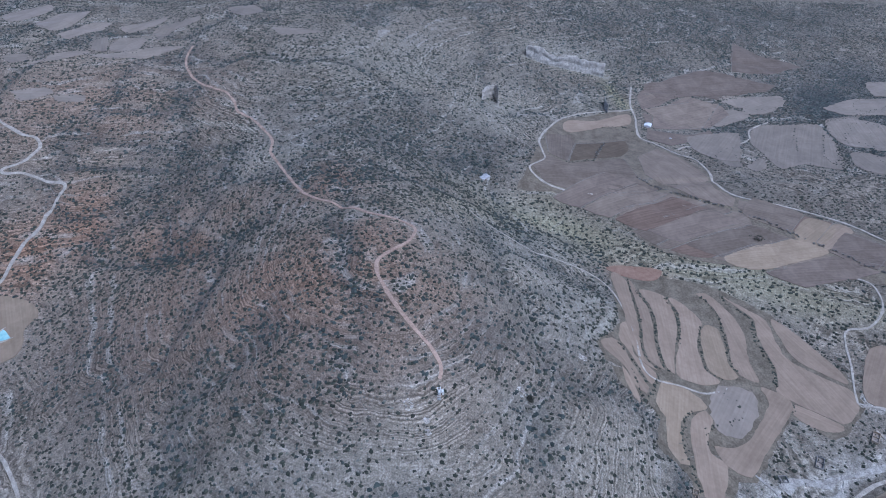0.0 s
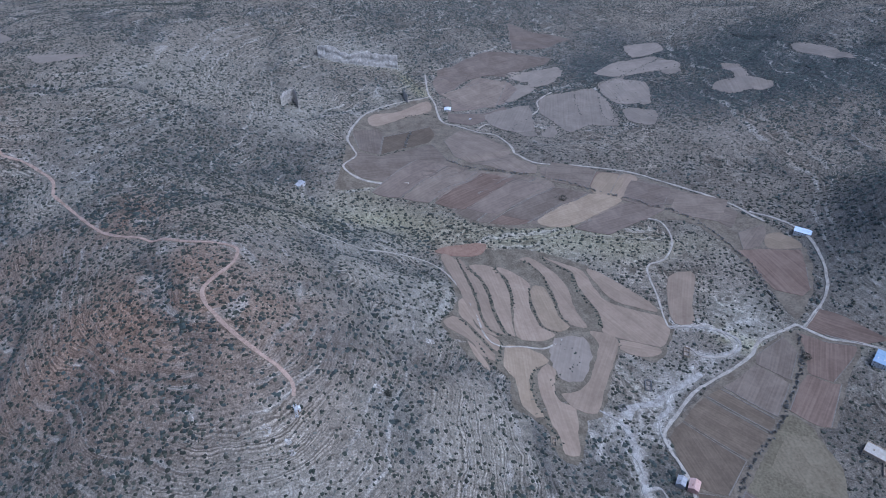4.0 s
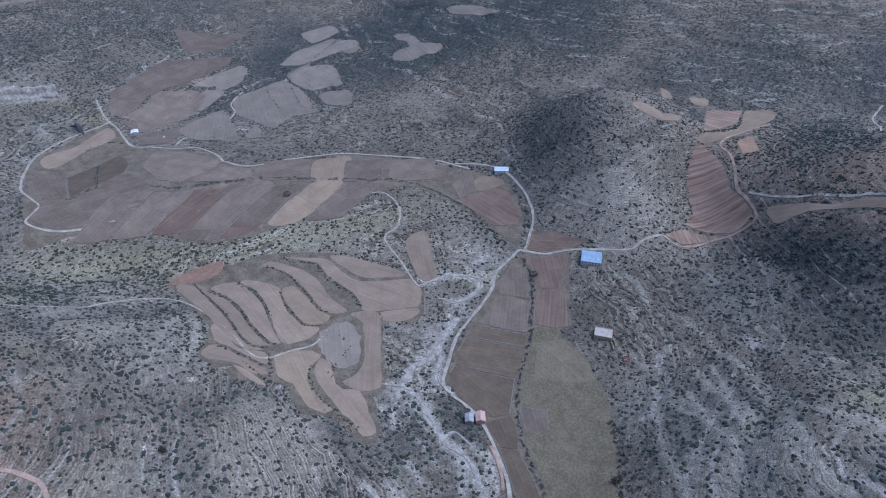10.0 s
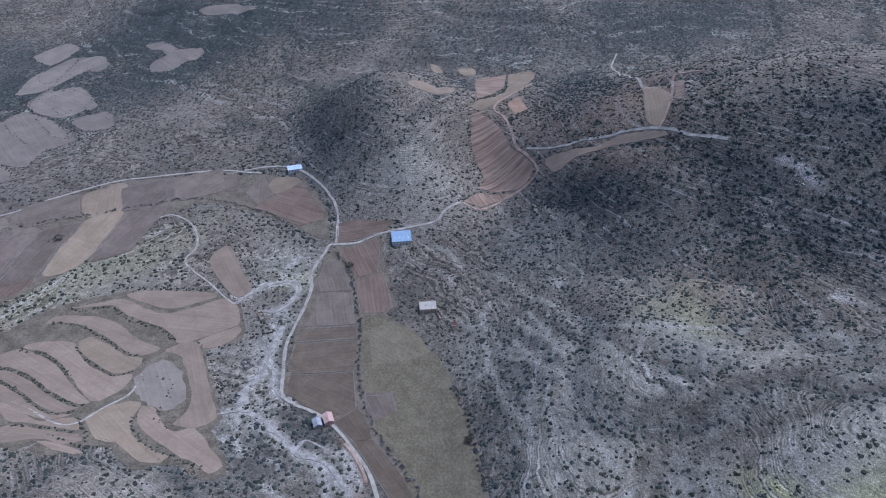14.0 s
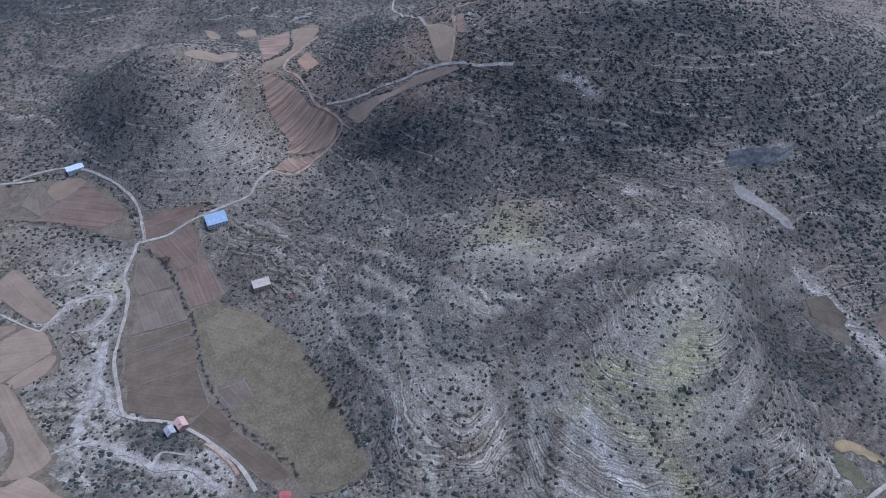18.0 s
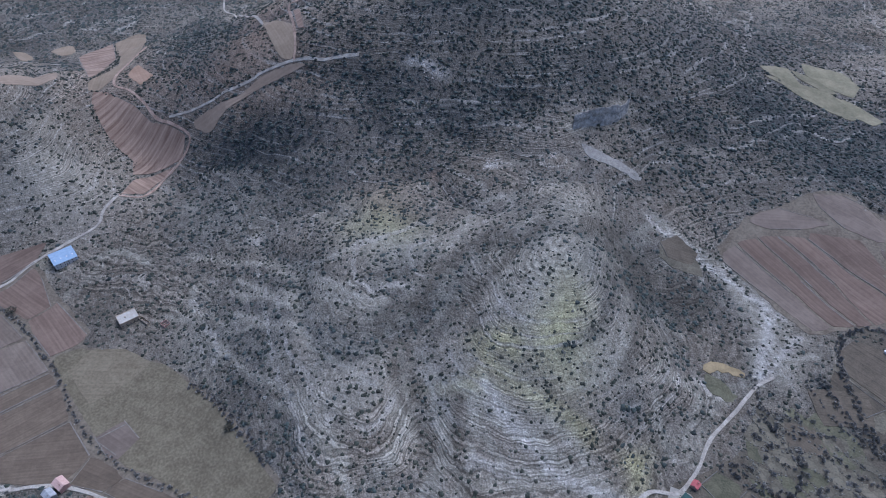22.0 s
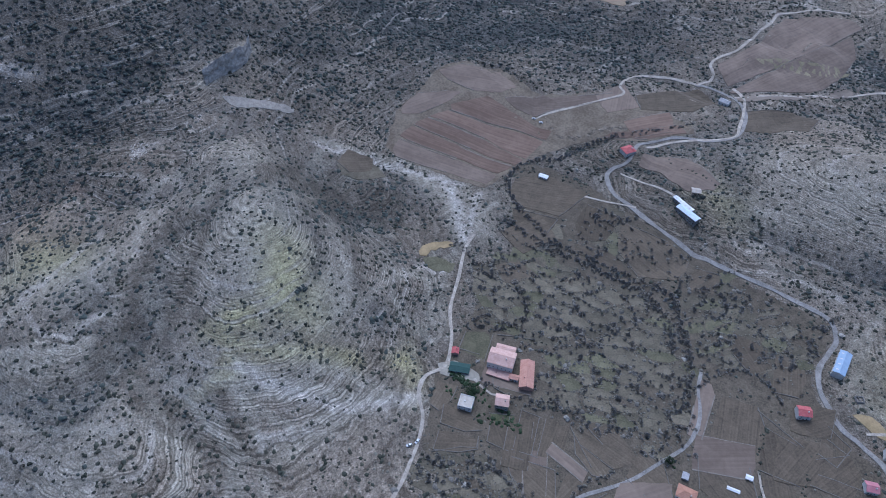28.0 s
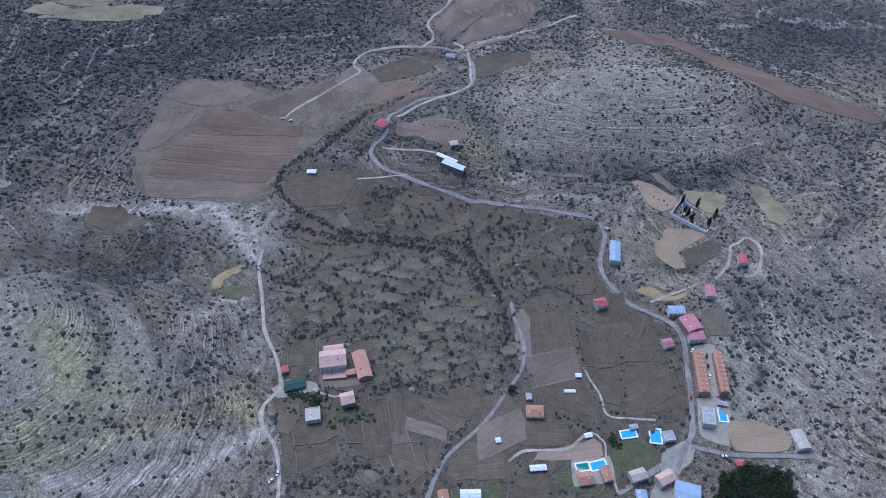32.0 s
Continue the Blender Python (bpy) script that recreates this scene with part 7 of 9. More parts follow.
BELTS = [
    ("bare", 6.9, 2.4, [(266.6, 779.2), (303.7, 747.1), (374.4, 713.4), (435.0, 660.6), (494.6, 612.5), (527.0, 580.5), (541.6, 539.1), (543.3, 486.0), (537.0, 448.3), (526.4, 417.6), (515.1, 397.9)]),
    ("bare", 4.4, 3.0, [(213.6, 827.2), (232.8, 877.6), (245.1, 903.9)]),
    ("shrub", 5.7, 2.4, [(172.8, 808.2), (212.1, 822.5)]),
    ("shrub", 4.7, 3.0, [(253.2, 972.9), (292.5, 978.6), (305.9, 962.0)]),
    ("shrub", 12.3, 3.0, [(390.8, 660.7), (379.7, 656.5)]),
    ("shrub", 4.0, 2.6, [(473.2, 475.3), (422.0, 408.6)]),
    ("shrub", 4.0, 2.6, [(479.1, 472.1), (429.3, 407.0)]),
    ("shrub", 4.0, 2.6, [(483.8, 467.2), (452.4, 426.5)]),
    ("bare", 6.3, 2.2, [(507.3, 354.1), (485.3, 325.4), (461.6, 304.5), (435.2, 286.4), (410.7, 268.3), (368.2, 247.2), (331.6, 222.7), (306.0, 199.2), (284.9, 171.4), (266.4, 143.2), (250.8, 125.4)]),
    ("bare", 6.6, 3.0, [(492.7, 328.4), (468.9, 311.0)]),
    ("bare", 11.0, 2.2, [(369.8, 147.1), (341.0, 123.8), (309.3, 103.0), (271.8, 81.4)]),
    ("shrub", 5.0, 2.4, [(775.2, 292.8), (742.4, 276.1), (714.8, 257.3), (700.9, 241.7), (673.1, 239.4), (631.2, 244.8)]),
    ("shrub", 4.4, 2.6, [(760.5, 231.0), (778.0, 249.6), (791.2, 275.1), (794.9, 289.0)]),
    ("shrub", 4.6, 2.2, [(817.2, 298.4), (838.5, 283.9), (880.9, 275.2), (953.2, 294.6)]),
    ("shrub", 3.5, 3.0, [(717.2, 133.1), (719.0, 103.2), (718.5, 71.1)]),
    ("bare", 8.8, 1.9, [(256.3, -538.1), (271.1, -509.5), (277.5, -479.8), (299.9, -457.8), (306.7, -439.2), (296.2, -412.3), (269.6, -395.5), (236.2, -386.7), (215.5, -378.6)]),
    ("bare", 10.7, 1.7, [(216.8, -381.7), (174.6, -388.7), (132.8, -396.1), (100.7, -399.8), (79.4, -381.7), (60.6, -359.4), (48.3, -340.2), (38.9, -321.2), (39.4, -303.5)]),
    ("bare", 6.4, 2.2, [(198.4, -599.6), (216.4, -573.8), (256.3, -538.1)]),
    ("bare", 7.4, 2.0, [(283.5, -310.7), (278.2, -320.8), (257.2, -313.1), (227.8, -309.0)]),
    ("bare", 7.2, 2.2, [(100.1, -427.1), (96.5, -404.4), (81.4, -389.0)]),
    ("bare", 4.7, 2.4, [(37.0, -334.1), (31.7, -356.1), (20.0, -371.7), (0.2, -374.7), (-16.5, -364.0)]),
    ("bare", 5.8, 2.2, [(125.0, -228.7), (102.2, -246.2), (71.9, -250.3), (54.8, -271.3)]),
    ("bare", 6.9, 2.4, [(26.2, -307.4), (30.1, -284.2), (33.9, -261.6)]),
    ("bare", 5.7, 2.4, [(48.0, -230.6), (58.2, -205.2), (59.5, -182.4)]),
    ("green", 4.5, 3.0, [(-14.4, -253.9), (-25.3, -252.6), (-33.9, -252.8)]),
    ("green", 5.7, 2.8, [(25.5, -264.2), (18.6, -263.6)]),
    ("green", 9.1, 2.4, [(-53.7, -247.3), (-62.2, -245.4)]),
    ("green", 7.1, 2.4, [(189.2, -213.2), (170.9, -213.9), (157.9, -215.4)]),
    ("green", 5.8, 2.8, [(142.1, -200.7), (123.7, -209.0)]),
    ("shrub", 3.5, 2.4, [(-16.0, -334.9), (-25.3, -306.2), (-37.7, -283.5), (-46.1, -271.1)]),
    ("shrub", 3.5, 2.6, [(-50.2, -341.9), (-56.3, -310.0), (-64.7, -269.5)]),
    ("bare", 9.8, 2.0, [(173.8, -450.6), (185.4, -433.7), (203.1, -433.9)]),
    ("shrub", 2.5, 5.0, [(183.5, -553.5), (147.8, -540.3), (117.0, -539.9)]),
    ("shrub", 2.5, 5.0, [(206.3, -544.2), (169.6, -529.9), (124.8, -523.9)]),
    ("bare", 14.5, 2.0, [(-15.4, -466.9), (-9.0, -441.3), (-14.7, -422.2)]),
    ("bare", 9.6, 2.2, [(212.0, -320.8), (181.9, -300.7), (188.4, -270.2), (202.9, -259.1)]),
    ("bare", 7.2, 2.0, [(166.6, -380.7), (140.4, -386.4), (118.2, -388.0), (90.6, -379.9), (71.1, -364.3)]),
    ("bare", 6.1, 2.4, [(269.3, -361.6), (236.3, -362.8), (208.1, -368.6), (170.2, -385.9)]),
    ("shrub", 6.6, 3.0, [(523.2, 1020.8), (578.2, 1021.8), (636.8, 1024.6), (721.9, 1052.2), (822.3, 1092.0)]),
    ("shrub", 6.3, 3.0, [(626.0, 936.8), (598.9, 853.0), (640.5, 823.7)]),
    ("shrub", 6.4, 3.0, [(440.4, 991.3), (488.5, 1019.6), (534.8, 1039.9)]),
    ("shrub", 6.5, 3.0, [(485.1, 1094.3), (550.0, 1128.1), (625.0, 1158.8)]),
    ("shrub", 4.0, 3.0, [(586.0, 1005.0), (556.8, 923.5)]),
    ("shrub", 4.1, 3.0, [(711.6, 1019.7), (675.9, 923.1)]),
    ("shrub", 4.7, 3.0, [(337.9, 1049.1), (373.8, 1062.8), (424.6, 1113.6)]),
    ("bare", 12.1, 2.0, [(266.0, -374.2), (224.2, -372.7), (173.8, -382.1), (129.3, -387.4), (94.2, -376.7), (68.9, -351.0)]),
    ("shrub", 6.0, 4.0, [(152.5, -421.9), (118.8, -423.5), (96.5, -404.4)]),
    ("shrub", 4.8, 3.5, [(62.4, -420.9), (29.1, -417.0), (1.5, -411.1)]),
    ("bare", 8.3, 2.6, [(164.0, -260.1), (155.6, -299.0), (137.5, -317.2), (113.6, -337.0)]),
    ("bare", 7.0, 2.6, [(164.9, -220.8), (132.8, -231.0), (112.0, -248.2)]),
    ("green", 4.7, 2.6, [(182.4, -196.9), (170.8, -198.6), (164.4, -207.9), (150.8, -210.1), (128.2, -213.0), (117.2, -210.6)]),
    ("shrub", 3.6, 3.0, [(194.4, -213.7), (164.4, -207.9)]),
    ("green", 3.6, 2.4, [(184.4, -210.7), (174.3, -214.9)]),
    ("bare", 6.8, 2.2, [(140.9, -146.0), (122.6, -166.5), (95.2, -172.8)]),
    ("bare", 6.8, 2.4, [(140.0, -132.3), (120.0, -148.7), (90.0, -156.7)]),
    ("shrub", 3.0, 3.0, [(204.5, -267.4), (185.4, -272.1), (150.6, -285.9)]),
    ("shrub", 2.9, 3.0, [(119.2, -235.0), (102.8, -244.8), (89.6, -247.0)]),
    ("green", 5.9, 2.2, [(187.0, -208.9), (177.9, -209.3), (168.5, -213.6), (160.5, -211.2)]),
    ("green", 4.7, 2.6, [(153.8, -197.1), (140.3, -196.5), (127.7, -207.9)]),
    ("bare", 5.8, 2.0, [(128.7, -232.4), (118.4, -240.9), (104.8, -253.3)]),
    ("bare", 4.8, 2.0, [(208.6, -251.0), (209.8, -262.9), (202.3, -278.2)]),
    ("shrub", 2.5, 4.0, [(-45.3, -512.1), (-58.0, -502.9), (-74.4, -491.6)]),
    ("shrub", 3.1, 2.0, [(208.9, 577.9), (205.2, 524.3), (200.8, 491.0), (194.3, 461.3), (192.9, 436.9), (203.5, 426.6)]),
    ("shrub", 3.9, 1.7, [(215.0, 556.8), (220.9, 529.3), (219.2, 501.8), (212.9, 473.3), (209.4, 439.9), (212.8, 429.9)]),
    ("shrub", 3.9, 1.6, [(246.4, 551.4), (250.3, 527.2), (245.8, 501.5), (236.7, 475.1)]),
    ("shrub", 2.6, 3.0, [(270.2, 506.4), (260.8, 480.5), (256.9, 458.0), (257.0, 442.3), (267.1, 431.4)]),
    ("shrub", 3.1, 2.6, [(288.0, 559.0), (296.3, 535.3), (294.4, 503.2), (290.1, 480.1), (285.6, 457.8), (288.3, 446.2)]),
    ("shrub", 5.2, 1.5, [(309.1, 560.9), (320.6, 541.8), (331.7, 522.8), (326.6, 499.3), (326.6, 472.7), (327.0, 452.8), (321.8, 431.4)]),
    ("shrub", 3.7, 2.0, [(199.5, 419.7), (190.3, 400.3), (181.6, 385.6)]),
    ("shrub", 4.8, 1.8, [(223.7, 382.8), (210.8, 370.3), (205.0, 349.6), (202.6, 330.5), (202.5, 309.9), (203.6, 295.9)]),
    ("shrub", 3.7, 2.0, [(242.5, 373.2), (230.4, 365.4), (227.7, 352.7)]),
    ("shrub", 3.8, 2.2, [(165.9, 523.5), (157.9, 484.3), (138.3, 443.7)]),
    ("shrub", 3.8, 2.2, [(179.3, 511.7), (168.2, 471.1), (147.0, 442.8)]),
    ("shrub", 3.0, 2.2, [(166.4, 445.0), (176.4, 427.5), (184.9, 402.6)]),
    ("shrub", 2.9, 2.2, [(171.8, 413.7), (174.0, 393.4), (175.7, 382.6)]),
    ("shrub", 3.9, 2.4, [(379.1, 498.8), (390.6, 471.3), (397.4, 457.1)]),
    ("shrub", 3.1, 3.0, [(328.4, 408.2), (323.7, 396.3)]),
    ("shrub", 4.2, 5.0, [(496.0, 1114.3), (572.5, 1124.3), (614.6, 1131.2), (602.5, 1090.8), (543.1, 1074.3), (497.0, 1091.5), (496.0, 1114.3)]),
    ("shrub", 4.1, 5.0, [(522.5, 1015.6), (576.8, 1019.7), (632.5, 1018.2), (624.5, 934.8), (596.6, 857.9), (548.6, 876.3), (499.8, 852.5), (497.4, 911.0), (493.4, 956.5), (522.5, 1015.6)]),
    ("shrub", 4.3, 5.0, [(652.6, 1034.4), (716.7, 1045.1), (651.2, 972.3), (635.7, 982.4), (652.6, 1034.4)]),
    ("shrub", 4.3, 5.0, [(694.2, 1028.7), (718.3, 1019.6), (715.3, 962.6), (688.2, 912.6), (673.9, 917.2), (670.2, 945.9), (648.0, 955.4), (694.2, 1028.7)]),
    ("shrub", 4.1, 5.0, [(638.8, 917.0), (663.4, 903.5), (658.2, 849.0), (644.8, 835.4), (631.0, 845.3), (621.2, 876.8), (638.8, 917.0)]),
    ("shrub", 4.4, 5.0, [(722.4, 1087.2), (756.3, 1115.6), (818.7, 1106.5), (829.2, 1048.7), (806.0, 1038.1), (765.2, 1054.9), (728.7, 1061.7), (722.4, 1087.2)]),
    ("shrub", 4.4, 5.0, [(787.9, 1044.0), (821.3, 1030.0), (810.6, 1002.6), (783.6, 1006.3), (787.9, 1044.0)]),
    ("shrub", 4.4, 5.0, [(879.5, 982.6), (903.0, 958.7), (872.0, 893.8), (887.3, 848.9), (869.8, 838.6), (836.3, 856.0), (813.6, 861.9), (803.3, 901.5), (825.5, 918.3), (853.1, 907.8), (870.7, 947.6), (879.5, 982.6)]),
    ("shrub", 4.0, 5.0, [(414.4, 898.1), (455.0, 931.0), (447.4, 886.0), (442.0, 851.3), (417.9, 854.8), (414.4, 898.1)]),
    ("shrub", 4.1, 5.0, [(463.8, 1055.0), (512.0, 1071.5), (528.8, 1049.9), (472.5, 1011.0), (451.1, 1011.3), (463.8, 1055.0)]),
    ("shrub", 3.8, 5.0, [(-641.6, 967.1), (-609.1, 994.9), (-572.9, 1012.2), (-560.4, 1003.3), (-603.3, 972.1), (-641.6, 967.1)]),
    ("shrub", 3.9, 5.0, [(-544.0, 1039.1), (-534.8, 1063.4), (-493.0, 1063.0), (-495.6, 1018.9), (-534.0, 1014.1), (-544.0, 1039.1)]),
    ("shrub", 3.8, 5.0, [(-567.1, 998.3), (-527.3, 1008.3), (-477.5, 1032.0), (-421.5, 1041.7), (-443.3, 1023.3), (-520.8, 991.6), (-567.1, 998.3)]),
    ("shrub", 4.0, 5.0, [(-497.0, 1097.6), (-455.6, 1151.6), (-437.3, 1172.5), (-433.0, 1142.6), (-466.3, 1092.0), (-469.8, 1055.1), (-497.0, 1097.6)]),
    ("shrub", 4.1, 5.0, [(-789.4, 1161.5), (-745.3, 1196.0), (-720.1, 1216.7), (-705.1, 1158.0), (-741.9, 1114.7), (-789.4, 1161.5)]),
    ("shrub", 4.0, 5.0, [(-699.1, 1105.6), (-674.9, 1157.5), (-632.9, 1174.8), (-628.5, 1120.8), (-653.1, 1072.6), (-699.1, 1105.6)]),
    ("shrub", 3.6, 5.0, [(-563.9, 881.6), (-522.8, 887.3), (-517.6, 873.9), (-553.9, 866.9), (-563.9, 881.6)]),
    ("shrub", 3.6, 5.0, [(-628.2, 888.5), (-584.5, 900.2), (-565.8, 886.0), (-600.4, 863.9), (-628.2, 888.5)]),
    ("shrub", 4.0, 5.0, [(-291.9, 1089.4), (-251.3, 1076.5), (-197.8, 1061.2), (-264.2, 1047.8), (-291.9, 1089.4)]),
    ("shrub", 3.7, 5.0, [(193.0, -684.8), (173.8, -705.2), (124.4, -751.8), (105.9, -794.0), (92.5, -793.4), (140.0, -722.7), (172.8, -689.7), (193.0, -684.8)]),
    ("shrub", 3.8, 5.0, [(-689.0, 979.7), (-658.2, 988.9), (-636.4, 977.5), (-661.7, 959.9), (-689.0, 979.7)]),
    ("shrub", 4.0, 5.0, [(-641.5, 1066.0), (-613.9, 1108.3), (-572.1, 1123.6), (-582.0, 1097.5), (-618.7, 1053.9), (-641.5, 1066.0)]),
    ("shrub", 4.0, 5.0, [(-555.9, 1105.3), (-518.7, 1134.3), (-490.1, 1165.2), (-494.3, 1121.4), (-533.2, 1093.1), (-555.9, 1105.3)]),
    ("shrub", 3.9, 5.0, [(-579.6, 1047.8), (-560.5, 1072.5), (-539.8, 1017.6), (-560.6, 1014.0), (-579.6, 1047.8)]),
    ("shrub", 4.3, 5.0, [(-406.4, 1223.4), (-369.2, 1241.1), (-321.5, 1177.3), (-356.9, 1157.1), (-406.4, 1223.4)]),
    ("shrub", 4.0, 5.0, [(490.3, 899.1), (481.2, 857.6), (457.1, 835.2), (447.4, 853.4), (490.3, 899.1)]),
    ("shrub", 4.2, 5.0, [(623.6, 977.5), (631.8, 953.8), (595.0, 876.7), (588.7, 900.9), (623.6, 977.5)]),
    ("shrub", 4.6, 5.0, [(1002.5, 949.3), (1022.0, 891.3), (1009.9, 808.9), (990.8, 847.4), (985.9, 916.9), (1002.5, 949.3)]),
    ("shrub", 5.0, 3.5, [(262.1, 414.4), (275.6, 395.2), (255.0, 376.9)]),
]


def belt(kind, width, gap, points, out):
    if kind == "bare":
        width, gap = width * 0.6, gap * 1.15
    line = smooth_line(points, gap)
    rng = np.random.RandomState(len(points) * 7 + int(abs(points[0][0])))
    for k in range(max(1, round(width / 3.5))):
        keep = rng.rand(len(line)) < 0.86
        p = line[keep] + (rng.rand(int(keep.sum()), 2) - 0.5) * width
        out[kind].append(p)


masses = {"shrub": [], "bare": [], "green": []}
for kind, width, gap, points in BELTS:
    belt(kind, width, gap, points, masses)
for k, kind in enumerate(masses):
    masses[kind] = np.concatenate(masses[kind])
DOMES, FAR_DOMES, FANS = clump_forms(14, 2, 7, 5, 0.45), clump_forms(8, 2, 5, 6, 0.4), twig_forms(8, 64, 9)
TUFTS = clump_forms(8, 1, 5, 16, 0.4)
CROWNS = clump_forms(10, 5, 11, 15, 0.5, 0.7)


def sizes(n, low, high, seed, power=1.6):
    return low + (high - low) * np.random.RandomState(seed).rand(n) ** power


p = masses["shrub"]
scatter("hedge_shrubs", SHRUB, DOMES, p[:, 0], p[:, 1], sizes(len(p), 0.8, 1.9, 1), sizes(len(p), 0.9, 2.2, 2), 3, "dark ragged shrubs along the terrace banks", "shrubs")
p = masses["green"]
scatter("garden_trees", GREEN, DOMES, p[:, 0], p[:, 1], sizes(len(p), 1.2, 2.4, 1), sizes(len(p), 1.6, 3.6, 2), 4, "dark green garden trees and hedges", "trees")



# fallow parcels on the valley floor, parted by low hedges
def parcels(outline, pitch, seed, turn=20.0, stretch=1.9):
    """Irregular long plots that fill an outline: the cells round scattered middles, with hedges along their sides."""
    rng = np.random.RandomState(seed)
    c, s = math.cos(radians(turn)), math.sin(radians(turn))
    lay = np.array([[c, s], [-s * stretch, c * stretch]])
    back = np.linalg.inv(lay)
    outline = np.array(outline) @ lay.T
    low, high = outline.min(0) - 2 * pitch, outline.max(0) + 2 * pitch
    gx, gy = np.meshgrid(np.arange(low[0], high[0], pitch), np.arange(low[1], high[1], pitch * 0.8), indexing="ij")
    mid = np.stack([gx.ravel(), gy.ravel()], 1) + (rng.rand(gx.size, 2) - 0.5) * pitch * 1.35
    hedge = []
    for i, c in enumerate(mid):
        if not inside(c[:1], c[1:], outline)[0]:
            continue
        cell = [c + pitch * 1.5 * np.array(d) for d in ((-1, -1), (1, -1), (1, 1), (-1, 1))]
        for other in mid[np.argsort(np.hypot(*(mid - c).T))[1:14]]:
            n, half = other - c, (other + c) / 2
            cut = []
            for p, q in zip(cell, cell[1:] + cell[:1]):
                a, b = np.dot(p - half, n), np.dot(q - half, n)
                if a <= 0:
                    cut.append(p)
                if (a < 0) != (b < 0):
                    cut.append(p + (q - p) * a / (a - b))
            cell = cut
        cell = [p for p, q in zip(cell, cell[1:] + cell[:1]) if np.hypot(*(p - q)) > 3.5]
        if len(cell) < 3:
            continue
        cell = [back @ p for p in cell]
        c = sum(cell) / len(cell)
        if rng.rand() < 0.8:
            field("parcel" if rng.rand() < 0.78 else "parcel_green", [tuple(c + (p - c) * (0.80 + 0.14 * rng.rand())) for p in cell])
        for p, q in zip(cell, cell[1:] + cell[:1]):
            n = max(2, int(np.hypot(*(p - q)) / 0.7))
            keep = rng.rand(n) < rng.choice([0.2, 0.4, 0.65])
            hedge.append(p + (q - p) * np.linspace(0, 1, n)[keep][:, None] + rng.randn(int(keep.sum()), 2) * rng.choice([0.6, 1.2, 2.4]))
    return np.concatenate(hedge)


HEDGES = [
    parcels([(249.6, -334.4), (223.4, -361.1), (165.7, -374.9), (121.9, -390.7), (86.1, -372.8), (61.4, -365.1), (35.9, -338.0), (21.9, -290.8), (33.5, -258.9), (56.0, -246.4), (90.7, -249.0), (118.5, -238.2), (143.0, -277.0), (181.4, -274.5), (204.5, -267.4), (228.6, -281.8)], 22, 1, -154),
    parcels([(98.7, -428.3), (73.8, -450.9), (32.7, -446.6), (-14.2, -431.2), (-17.4, -394.6), (0.5, -366.4), (37.9, -365.0), (75.4, -387.2)], 20, 2, -129),
    parcels([(160.2, -146.8), (134.1, -170.0), (99.2, -179.6), (74.9, -183.3), (65.2, -161.1), (139.8, -116.9)], 17, 3, -154),
    parcels([(211.8, -398.8), (199.0, -449.2), (146.9, -443.0), (116.4, -442.2), (121.1, -414.1), (166.7, -388.0)], 20, 4, -174),
]
wall_rng = np.random.RandomState(6)
garden_wall((198.7, -231.7), (182.8, -239.5), wall_rng)
garden_wall((199.3, -232.1), (206.5, -248.7), wall_rng)
garden_wall((175.6, -236.2), (188.9, -264.0), wall_rng)
garden_wall((185.8, -265.0), (174.8, -273.3), wall_rng)
garden_wall((174.8, -273.3), (159.2, -283.1), wall_rng)
garden_wall((127.3, -225.4), (111.4, -195.0), wall_rng)
garden_wall((113.0, -228.8), (98.2, -199.2), wall_rng)
garden_wall((125.7, -224.5), (112.0, -229.7), wall_rng)
garden_wall((91.7, -239.0), (61.2, -222.4), wall_rng)
garden_wall((83.6, -247.1), (65.3, -243.5), wall_rng)
garden_wall((139.4, -167.8), (130.6, -175.9), wall_rng)
garden_wall((130.6, -175.9), (135.5, -183.8), wall_rng)
garden_wall((152.0, -150.7), (139.4, -167.8), wall_rng)
garden_wall((109.7, -183.8), (85.6, -168.2), wall_rng)
garden_wall((111.6, -192.6), (93.8, -201.1), wall_rng)
garden_wall((-4.5, -346.8), (-43.5, -340.0), wall_rng)
garden_wall((-48.3, -360.6), (-67.6, -357.1), wall_rng)
garden_wall((-58.8, -327.1), (-89.6, -338.0), wall_rng)
p = np.concatenate(HEDGES)
scatter("low_hedges", HEDGE, DOMES, p[:, 0], p[:, 1], sizes(len(p), 0.55, 1.4, 51), sizes(len(p), 0.5, 1.4, 52), 53, "dull dark low hedges between fallow parcels", "shrubs")
crown_rng = np.random.RandomState(57)
q = p[crown_rng.rand(len(p)) < 0.05] + crown_rng.randn(1, 2)
scatter("hedge_trees", BRUSH, DOMES, q[:, 0], q[:, 1], sizes(len(q), 1.0, 2.8, 58), sizes(len(q), 1.0, 2.6, 59), 60, "dull grey brown leafless bushes in the hedges between parcels", "shrubs")
q = p[crown_rng.rand(len(p)) < 0.12] + 1.5 * crown_rng.randn(1, 2)
scatter("hedge_brush", TWIGS, FANS, q[:, 0], q[:, 1], sizes(len(q), 1.2, 2.8, 61), sizes(len(q), 1.4, 3.2, 62), 63, "fuzzy grey leafless brush in the hedges", "shrubs", 0.05)
p = masses["bare"]
scatter("brook_scrub", HEDGE, DOMES, p[:, 0] + 0.7, p[:, 1] - 0.5, sizes(len(p), 0.7, 2.0, 54), sizes(len(p), 0.6, 1.8, 55), 56, "dull dark scrub along the stream", "shrubs")

